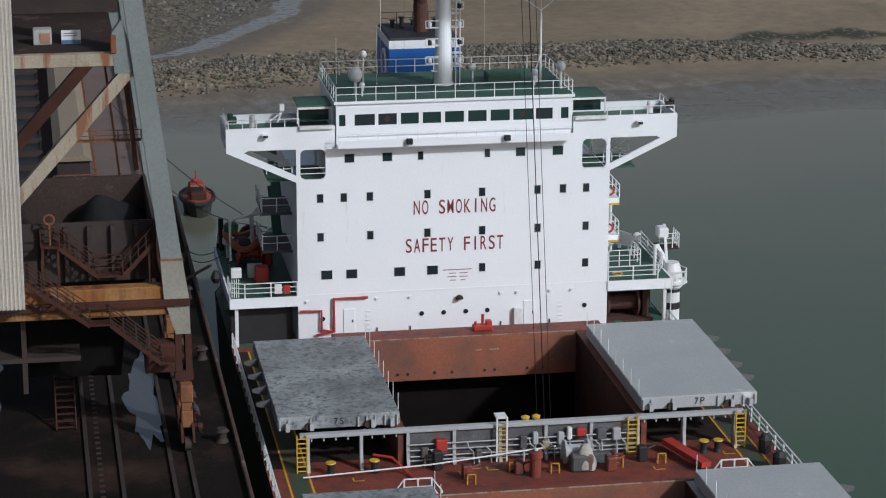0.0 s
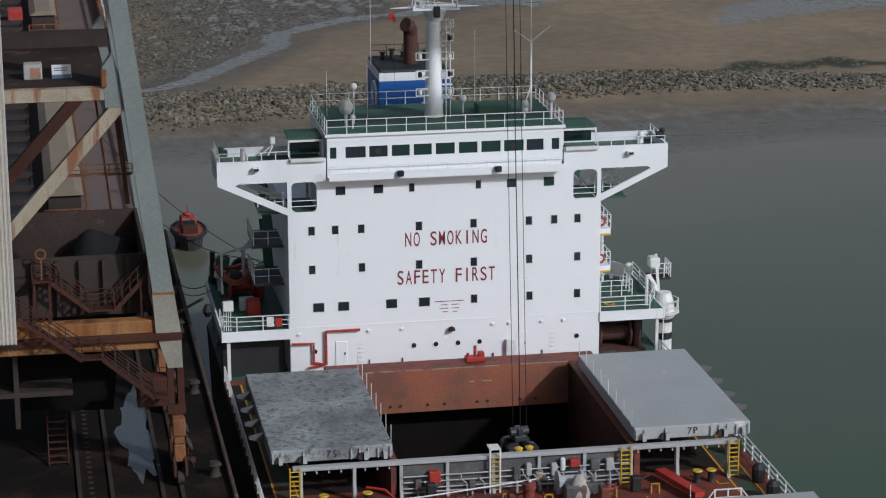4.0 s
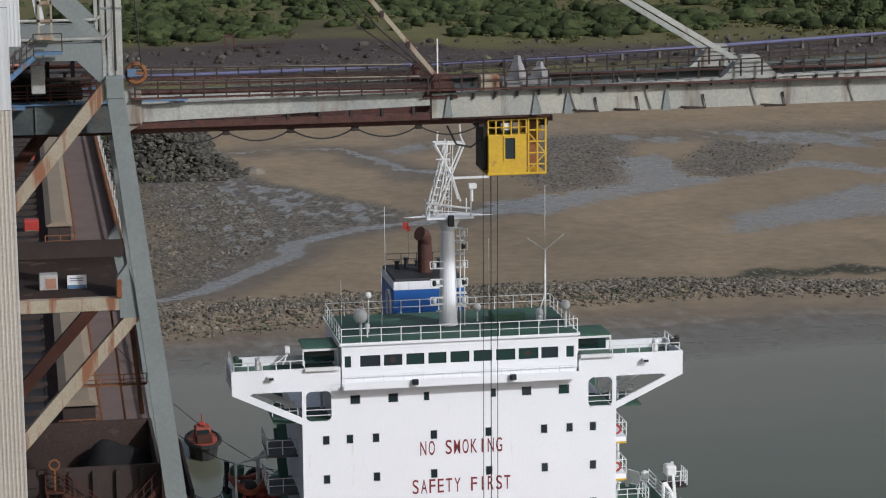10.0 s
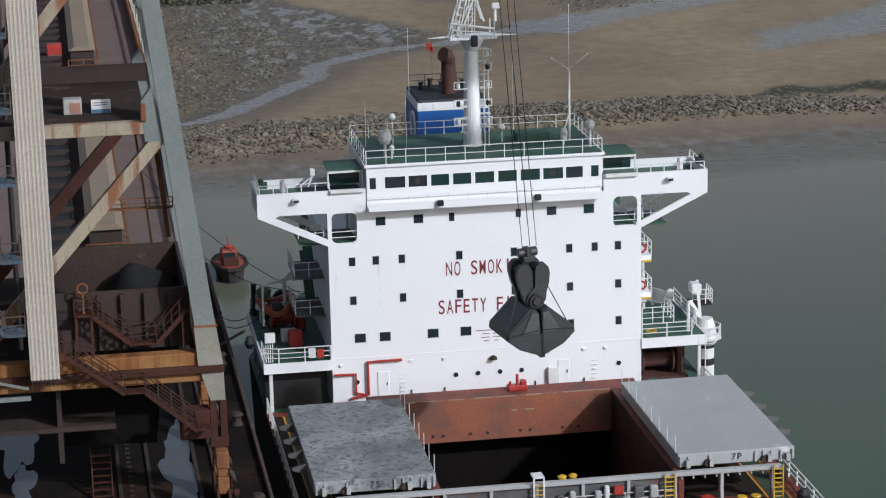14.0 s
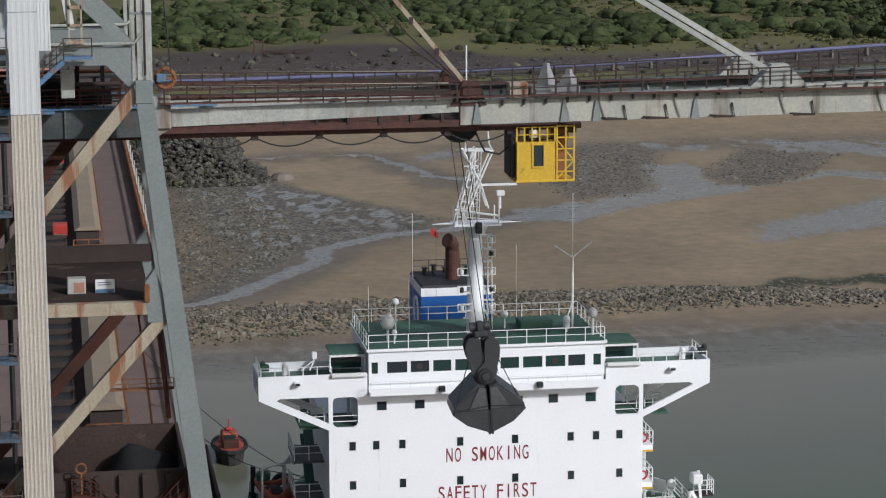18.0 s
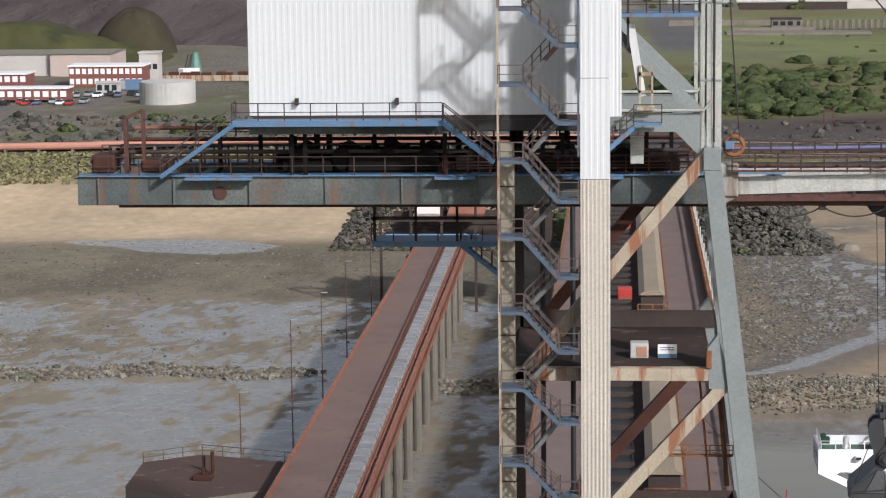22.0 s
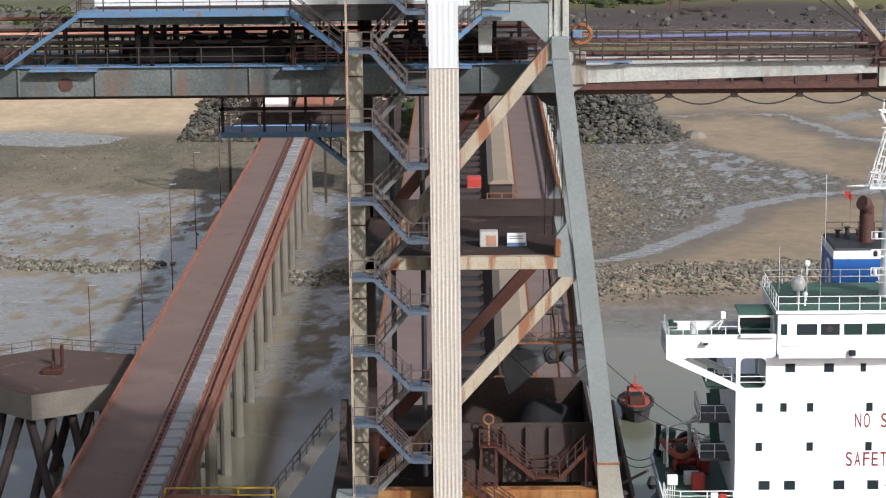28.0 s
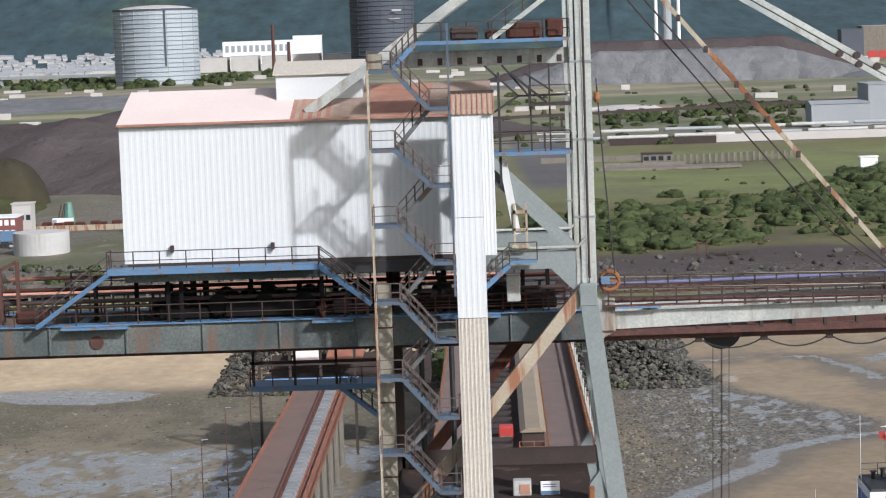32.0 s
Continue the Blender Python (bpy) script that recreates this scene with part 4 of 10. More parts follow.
def superstructure(s):
    rows = window_rows()
    holes = [(x - w / 2, z - h / 2, x + w / 2, z + h / 2) for x, z, w, h, m in rows]
    b = Mesh().holed((-11.24, 9.1, 11.24, 23.4), holes + [(-10.95, 21.18, -9.18, 23.34), (9.2, 21.25, 10.95, 23.36)], 0.0, 0.18)
    front = part("front_wall", b, WHITE, s, "white painted steel front wall")
    part("deckhouse", Mesh().box((-11.1, 1.6, 9.1), (11.1, 15, 20.8)), WHITE, s, "white accommodation block")
    part("upper_house", Mesh().box((-9.1, 0.6, 20.8), (9.1, 13, 23.4)), WHITE, s)
    for a, c in ((-11.24, -11.1), (11.1, 11.24)):
        part("side_wall", Mesh().box((a, 0.18, 9.1), (c, 15, 21.0)), WHITE, s)
    for z in (15.4, 18.3, 21.0):
        part("deck_slab", Mesh().box((-11.1, .18, z), (11.1, 1.6, z + .1)), WHITE, s)
    for a, c in ((-10.95, -9.18), (9.2, 10.95)):
        part("recess_floor", Mesh().box((a, .18, 21.1), (c, 4.2, 21.18)), GREEN, s, "green gallery floor under the wing")
        for xa in (a + .1, c - .3):
            part("recess_post", Mesh().box((xa, 3.9, 21.18), (xa + .2, 4.1, 23.4)), WHITE, s)
        for x, z, dx, dz in ((a, 23.34, 1, -1), (c, 23.34, -1, -1), (a, 21.2, 1, 1), (c, 21.2, -1, 1)):
            q = [(x, z), (x + dx * .3, z), (x + dx * .1, z + dz * .1), (x, z + dz * .3)]
            part("corner_plate", Mesh().prism(q, "y", .0, .17), WHITE, s)
        for z in (21.6, 22.0):
            part("recess_rail", Mesh().rod((a, .1, z), (c, .1, z), .035, n=6), RAILWHITE, s)
    for x, z, w, h, m in rows:
        f = Mesh().holed((x - w / 2 - .05, z - h / 2 - .05, x + w / 2 + .05, z + h / 2 + .05), [(x - w / 2, z - h / 2, x + w / 2, z + h / 2)], -0.02, 0.0)
        wf = part("window", f, RAILWHITE, front)
        part("pane", Mesh().box((x - w / 2, .02, z - h / 2), (x + w / 2, .04, z + h / 2)), m, front, "dark window pane")
    ph = Mesh().rod((0, -.05, 0), (0, .0, 0), .17, n=14)
    pieces("porthole", ph, GLASS, front, [Vector((x, 0, z)) for x, z in ((-9.49, 10.94), (-2.37, 10.99), (-.77, 10.99), (.84, 11.0), (2.41, 11.0), (9.57, 11.02))], "round dark porthole")
    # horizontal weld bead and the lower casing
    part("weld_bead", Mesh().box((-11.24, -.03, 12.70), (11.24, 0, 12.78)), WHITE, front)
    for text, z, w in (("NO SMOKING", 18.78, 5.95), ("SAFETY FIRST", 16.0, 7.1)):
        lettering(text, 1.46, (0, -.012, z), TEXTRED, front, w + .1, thin=-.006, narrow=.75, each=.44)
    note = Mesh()
    for j, (a, c) in enumerate(((-.85, 1.25), (-.4, .1), (-.5, .15), (-.3, .1))):
        note.box((a, -.008, 14.12 - j * .26), (c, -.002, 14.175 - j * .26))
    note.box((.35, -.008, 13.6), (.95, -.002, 13.65)).box((.35, -.008, 13.86), (.95, -.002, 13.91)).box((.45, -.008, 13.34), (.8, -.002, 13.39))
    part("small_notice", note, TEXTRED, front, "small red lines of lettering")
    # red fire main
    p = Mesh().tube([(-6.28, -.2, 12.45), (-8.71, -.2, 12.45), (-8.71, -.2, 10.0), (-10.0, -.2, 9.8)], .1).tube([(-11.14, -.2, 11.62), (-9.6, -.2, 11.6), (-9.6, -.2, 10.2), (-8.8, -.2, 10.0)], .09)
    part("fire_main", p, RED, front, "red fire pipe")
    for x in (-7.6, 5.5):
        dr = part("door", Mesh().box((x - .42, -.06, 9.7), (x + .42, .0, 11.6), .03), WHITE, front, "white steel door")
        part("door_handle", Mesh().box((x + .2, -.11, 10.6), (x + .28, -.06, 10.8)), STEELDARK, dr)
    pieces("bracket", Mesh().box((-.12, -.14, 12.2), (.12, 0, 12.35)), WHITE, front, [Vector((x, 0, 0)) for x in (-10.6, -5.6, -3.2, 3.4, 4.6, 7.0, 8.6)])
    pieces("lug", Mesh().box((-.04, -.1, 10.0), (.04, 0, 10.6)), STEELDARK, front, [Vector((x, 0, -.5)) for x in (-5.6, -3.2, 3.4, 4.6, 7.0)])
    pieces("rung", Mesh().box((-.18, -.12, 0), (.18, -.08, .04)), WHITE, front, [Vector((x, 0, 9.4 + k * .33)) for x in (-6.2, 7.8) for k in range(7)])
    # rubbed grey scuffs by the mooring deck
    part("locker", Mesh().box((4.3, -.35, 9.9), (4.95, 0, 11.1), .03), RAILWHITE, front, "white steel locker")
    part("bell", Mesh().lathe((.35, -.18, 12.1), [(.05, .2), (.22, .1), (.28, -.1)], 12), STEELDARK, front)
    hy = Mesh().box((.3, -5.9, 11.36), (1.7, -5.2, 11.75), .08).rod((1.0, -5.6, 11.7), (1.0, -5.6, 12.5), .11).box((1.2, -5.8, 11.7), (1.65, -5.3, 12.05), .06).rod((.5, -5.6, 11.7), (.5, -5.6, 12.0), .1)
    part("fire_monitor", hy, RED, s, "red hydrant monitor")


def bridge(s):
    # wing front plates with the bracket openings
    for sx in (-1, 1):
        b = Mesh()
        lo, hi = (-16.1, -8.5) if sx < 0 else (8.5, 16.1)
        b.box((lo, 0, 23.4), (hi, .15, 25.0))
        part("wing_floor", Mesh().box((lo, .15, 24.2), (hi, 4.35, 24.35)), GREEN, s, "green wing floor")
        part("wing_back", Mesh().box((lo, 4.35, 23.4), (hi, 4.5, 25.0)), WHITE, s)
        x = lambda v: sx * v
        part("wing_end", Mesh().box((min(x(15.95), x(16.1)), .15, 23.4), (max(x(15.95), x(16.1)), 4.35, 25.0)), WHITE, s)
        pl = [(x(16.1), 23.4), (x(16.1), 23.3), (x(11.24), 21.0), (x(11.24), 21.5), (x(14.9), 23.25), (x(14.6), 23.4)]
        part("wing_bracket", Mesh().prism(pl if sx < 0 else pl[::-1], "y", 0, .15), WHITE, s, "white triangular bracket")
        part("wing_bracket", Mesh().prism(pl if sx < 0 else pl[::-1], "y", 4.35, 4.5), WHITE, s)
        part("bridge_wing", b, WHITE, s, "white bridge wing front")
    # wheelhouse with nine front windows
    ws = [(-7.11, -5.68), (-5.44, -4.13), (-3.85, -2.57), (-2.29, -1.0), (-.72, .64), (.93, 2.26), (2.54, 3.92), (4.16, 5.58), (5.79, 7.01)]
    holes = [(a, 24.93, c, 25.74) for a, c in ws] + [(-8.2, 24.93, -7.75, 25.74), (7.6, 24.93, 8.15, 25.74)]
    h = Mesh().holed((-8.4, 24.2, 8.4, 26.55), holes, 0.0, .15)
    h.box((-8.4, .15, 24.2), (-8.25, 9, 26.5)).box((8.25, .15, 24.2), (8.4, 9, 26.5)).box((-8.25, 8.8, 24.2), (8.25, 9, 26.5)).box((-8.4, .15, 23.3), (8.4, 9, 24.2))
    wh = part("wheelhouse", h, WHITE, s, "white wheelhouse")
    for i, (a, c) in enumerate(ws):
        p = part("pane", Mesh().box((a, .08, 24.93), (c, .1, 25.74)), GLASSGREEN if 2 <= i <= 7 else GLASS, wh, "dark tinted bridge window")
        if i in (1, 7):
            part("clear_view_screen", Mesh().rod(((a + c) / 2, .06, 25.33), ((a + c) / 2, .085, 25.33), .22, n=16), STEELDARK, wh)
    for a, c in ((-8.2, -7.75), (7.6, 8.15)):
        part("pane", Mesh().box((a, .08, 24.93), (c, .1, 25.74)), GLASSGREEN, wh)
    part("roof", Mesh().box((-8.55, -.15, 26.55), (8.55, 9.2, 26.68)), GREEN, s, "green painted compass deck")
    part("roof_edge", Mesh().box((-8.56, -.16, 26.5), (8.56, -.1, 26.7)).box((-8.56, -.1, 26.5), (-8.5, 9.2, 26.7)).box((8.5, -.1, 26.5), (8.56, 9.2, 26.7)), WHITE, wh)
    led = Mesh().box((-8.4, -1.0, 23.55), (8.3, 0, 23.7)).box((-8.4, -1.0, 23.7), (8.3, -.94, 24.1))
    lg = part("ledge", led, WHITE, s, "white window-washing ledge")
    railing(s, [(-8.4, -.97, 24.1), (8.3, -.97, 24.1)], RAILWHITE, .45, 1.4, .018, 1)
    # shelters beside the wheelhouse
    for sx in (-1, 1):
        xs = sorted((sx * 8.6, sx * 11.0))
        sh = part("wing_shelter", Mesh().box((xs[0], .8, 26.2), (xs[1], 3.8, 26.32)), GREEN, s, "green-topped shelter")
        f = Mesh()
        for x in xs:
            f.box((x - .05, .8, 25.0), (x + .05, .9, 26.2))
        f.box((xs[0], .75, 26.05), (xs[1], .85, 26.2)).box((xs[0], -.25, 24.85), (xs[1], .0, 25.08))
        part("frame", f, RAILWHITE, sh)
        part("pane", Mesh().box((xs[0] + .1, 1.8, 25.05), (xs[1] - .1, 1.84, 26.0)), GLASSGREEN, sh)
        railing(s, [(sx * 11.0, .2, 25.0), (sx * 15.9, .2, 25.0), (sx * 15.9, 4.2, 25.0)], RAILWHITE, .55, .95, .03, 1)
        wl = part("wing_lamp", Mesh().box((sx * 13.35 - .3, -.4, 24.35), (sx * 13.35 + .2, 0, 24.6), .04), RAILWHITE, s, "white flood lamp")
        part("lens", Mesh().box((sx * 13.35 - .22, -.44, 24.4), (sx * 13.35 + .12, -.4, 24.55)), GLASS, wl)
        nav = Mesh().box((sx * 15.6 - .3, .2, 25.35), (sx * 15.6 + .3, .6, 25.8), .06).lathe((sx * 15.75, .4, 25.7), [(.16, 0), (.22, .2), (.12, .35)], 10)
        part("side_light", nav, BLACK if sx > 0 else GREEN, s, "dark green side light")
        part("repeater", Mesh().lathe((sx * 14.2, .5, 25.0), [(.22, 0), (.22, .75), (.12, .85)], 10), RAILWHITE, s)
        if sx < 0:
            v = Mesh().rod((-12.4, 1.2, 25.1), (-12.0, 1.2, 26.0), .07).rod((-13.0, 1.2, 25.1), (-12.0, 1.2, 25.9), .05).box((-12.25, 1.0, 25.9), (-11.9, 1.4, 26.4), .04)
            part("search_light", v, RAILWHITE, s)
    for x in (-3.41, 3.53):
        fl = part("flood_lamp", Mesh().box((x - .22, -1.3, 23.75), (x + .22, -1.0, 24.15), .04), BLACK, s, "black flood lamp")
        part("lens", Mesh().box((x - .17, -1.34, 23.85), (x + .17, -1.3, 24.1)), GLASS, fl)


def upper_works(s):
    # mast
    m = Mesh().lathe((-.05, 4.6, 26.6), [(.72, 0), (.66, .4), (.52, 6.8), (.45, 7.0)], 20)
    mast = part("mast", m, WHITE, s, "white tubular radar mast", smooth=False)
    top = Mesh().lathe((0, 4.6, 33.5), [(.45, 0), (.85, .8), (.85, 1.0)], 16).box((-1.7, 3.6, 34.5), (1.7, 5.6, 34.62))
    top.prism([(-3.2, 34.62), (-1.6, 34.75), (-1.6, 34.6)], "y", 4.2, 4.4).prism([(3.2, 34.62), (1.6, 34.6), (1.6, 34.75)], "y", 4.2, 4.4)
    part("mast_platform", top, WHITE, mast)
    lat = Mesh()
    for x in (-1.5, 1.5):
        for y in (3.7, 5.5):
            lat.tube([(x, y, 34.6), (x, y, 35.7)], .05)
    lat.tube([(-1.7, 3.7, 35.7), (1.5, 3.7, 35.2)], .08).tube([(-1.5, 3.7, 35.2), (1.5, 3.7, 34.9)], .04)
    for y in (4.1, 5.1):
        lat.tube([(-1.58, y, 34.6), (-.05, y, 40.05)], .075).tube([(-.98, y, 34.6), (-.28, y, 38.0), (-.05, y, 40.05)], .05)
        lat.tube([(-.98, y, 39.85), (.26, y, 37.5), (.82, y, 35.7)], .075).tube([(1.14, y, 39.8), (.24, y, 37.75), (-.3, y, 36.3), (-.95, y, 34.6)], .075)
        lat.tube([(-.98, y, 39.85), (1.14, y, 39.8)], .075)
        lat.tube([(-.35, y, 34.6), (-.1, y, 39.8)], .035).tube([(.12, y, 34.6), (.3, y, 39.8)], .035)
    for x in (-.98, 1.14):
        lat.tube([(x, 4.1, 39.83), (x, 5.1, 39.83)], .06)
    for k in range(8):
        z = 35.2 + k * .52
        w = max(.42 - k * .035, .14)
        c0 = -1.58 + (z - 34.6) * .281
        lat.tube([(c0, 4.1, z), (c0 + w, 4.1, z - .06)], .05).tube([(c0, 5.1, z), (c0 + w, 5.1, z - .06)], .05)
        lat.tube([(-.32 + k * .03, 4.1, z + .2), (.16 + k * .02, 5.1, z + .26)], .03).tube([(-.32 + k * .03, 5.1, z), (.16 + k * .02, 4.1, z + .04)], .03)
    lat.tube([(-.92, 4.1, 38.75), (.1, 4.1, 38.75)], .05)
    lat.tube([(-.85, 4.1, 39.85), (-.78, 4.1, 40.75)], .07).tube([(1.1, 4.1, 39.85), (.85, 4.1, 40.4), (.78, 4.1, 41.2)], .07)
    part("lattice", lat, RAILWHITE, mast, "white lattice topmast")
    rad = Mesh().box((.3, 4.4, 37.25), (2.95, 4.6, 37.4)).rod((1.7, 4.5, 35.6), (1.7, 4.5, 36.6), .12).box((1.45, 4.3, 36.5), (2.05, 4.7, 36.9), .05)
    part("radar", rad, RAILWHITE, mast, "white radar scanner")
    st = Mesh()
    for k in range(7):
        z = 28.0 + k * .95
        st.box((.45, 4.2, z), (1.25, 4.75, z + .06)).box((-.95, 4.2, z - .3), (-.45, 4.6, z - .25)) if k < 3 else st.box((.45, 4.2, z), (1.1, 4.75, z + .06))
    st.rod((.75, 4.0, 26.6), (.75, 4.0, 33.8), .04).rod((1.05, 4.0, 26.6), (1.05, 4.0, 33.8), .04)
    part("light_bracket", st, RAILWHITE, mast)
    for k, z in enumerate((28.3, 29.6, 30.9, 32.2, 33.2)):
        for sx in ((-1, 1) if k < 3 else (1,)):
            x = sx * 1.35 - .05
            lb = part("light_bracket", Mesh().sweep([(sx * .5, 4.1, z), (x, 4.1, z), (x, 4.1, z + .5)], .045).sweep([(sx * .5, 4.1, z + .5), (x, 4.1, z + .5)], .035), RAILWHITE, mast)
            part("mast_lamp", Mesh().lathe((x - sx * .28, 4.1, z), [(.12, .05), (.15, .12), (.15, .36), (.08, .42)], 10), BLACK if k % 2 else RAILWHITE, lb)
    part("light_housing", Mesh().box((-.2, 3.4, 34.0), (.25, 3.7, 34.8), .05), BLACK, mast)
    # funnel: a plain casing with a white band round an open black top
    def casing(z0, g0, z1, g1, cap=True):
        lo = [(-2.8 - g0, 12.2 - g0), (2.5 + g0, 12.2 - g0), (2.5 + g0, 18.2), (-2.8 - g0, 18.2)]
        hi = [(-2.8 - g1, 12.2 - g1), (2.5 + g1, 12.2 - g1), (2.5 + g1, 18.2), (-2.8 - g1, 18.2)]
        g = Mesh().add([(x, y, z0) for x, y in lo] + [(x, y, z1) for x, y in hi], [(k, (k + 1) % 4, 4 + (k + 1) % 4, 4 + k) for k in range(4)])
        return g.add([(x, y, z1) for x, y in hi], [(0, 1, 2, 3)]) if cap else g
    fu = part("funnel", casing(21, .22, 27.8, .02), BLUE, s, "blue funnel with a white band and black top")
    part("funnel_band", casing(27.8, .05, 28.42, .03), WHITE, fu, "white band")
    part("funnel_top", casing(28.42, .0, 28.60, -.12), BLACK, fu, "black funnel top")
    for x, y, h in ((-1.9, 16.6, .5), (-1.1, 17.2, .6), (-.2, 17.4, .35), (1.4, 16.8, .5), (1.9, 15.2, .35)):
        part("vent_pipe", Mesh().rod((x, y, 28.6), (x, y, 28.6 + h), .17, n=10).box((x - .24, y - .24, 28.6 + h), (x + .24, y + .24, 28.68 + h), .03), BLACK, fu)
    railing(fu, [(-2.6, 17.9, 28.6), (2.3, 17.9, 28.6)], BLACK, .9, 1.2, .025, 2)
    part("funnel_ladder", Mesh().box((1.75, 12.0, 22), (1.82, 12.06, 28.4)).box((2.1, 12.0, 22), (2.17, 12.06, 28.4)), RAILWHITE, fu, "white ladder on the casing")
    part("funnel_mark", Mesh().tube([(-3.02, 13.6 + 1.0 * math.cos(k * math.pi / 10), 26.4 + 1.15 * math.sin(k * math.pi / 10)) for k in range(21)], .09), WHITE, fu, "white ring mark")
    ex = Mesh().sweep([(-.02, 14.8, 28.5), (-.02, 14.8, 30.6), (-.06, 14.7, 31.15), (-.22, 14.5, 31.5), (-.5, 14.3, 31.65)], .55, 16)
    part("exhaust_pipe", ex, RUST, fu, "rusty bent exhaust pipe", smooth=False)
    # domes, aerials and fittings on the compass deck
    for x, y, z, r in ((-6.74, 2.2, 28.13, .52), (7.98, 2.0, 28.3, .36), (2.2, 5.2, 27.75, .27), (-6.04, 3.2, 29.35, .26), (6.35, 3.2, 27.15, .24), (-6.35, 1.6, 27.5, .2)):
        a = Mesh().rod((x, y, 26.6), (x, y, z - r * .3), .11 if r > .3 else .06)
        p = part("aerial_post", a, RAILWHITE, s)
        part("dome", Mesh().lathe((x, y, z), [(r * .7, -r * .9), (r, -r * .2), (r * .95, r * .3), (r * .6, r * .8), (.02, r)], 16), RAILWHITE, p, "white aerial dome", smooth=True)
    y = Mesh().rod((7.1, 4.8, 26.6), (7.1, 4.8, 31.8), .09).tube([(5.8, 4.8, 32.7), (7.1, 4.8, 31.8), (8.5, 4.8, 32.9)], .05).rod((7.1, 4.8, 31.8), (7.1, 4.8, 36.5), .02).rod((6.4, 4.5, 26.6), (7.1, 4.8, 28.6), .06)
    y.lathe((6.6, 4.4, 26.7), [(.25, 0), (.3, .6), (.2, .9)], 10)
    part("wire_mast", y, RAILWHITE, s, "white wire aerial mast")
    for x, y0, zt in ((-4.8, 5, 31.0), (-7.6, 6, 30.0), (3.3, 6.5, 32.5), (-2.9, 16, 33.5)):
        part("whip_aerial", Mesh().rod((x, y0, 26.6), (x, y0, zt), .02, n=5), RAILWHITE, s)
    part("deck_locker", Mesh().box((3.2, 4.5, 26.68), (5.6, 6.2, 27.3), .05), GREEN, s, "green deck locker")
    railing(s, [(-8.4, 9.0, 26.68), (-8.4, 0, 26.68), (8.4, 0, 26.68), (8.4, 9.0, 26.68), (-8.4, 9.0, 26.68)], RAILWHITE, 1.0, 1.35, .028, 2)
    fl = Mesh().box((-3.3, 4.5, 33.75), (-2.9, 4.54, 34.25)).box((-3.0, 4.5, 33.6), (-2.75, 4.56, 34.0))
    part("flag", fl, RED, s, "small red flag")
    part("flag_halyard", Mesh().rod((-2.9, 4.5, 29.0), (-2.9, 4.5, 34.6), .01, n=4), ROPE, s)


BOATORANGE = surf("faded_orange_rubber", (0.42, 0.11, 0.05), (0.34, 0.09, 0.045), 0.8, 0.6)


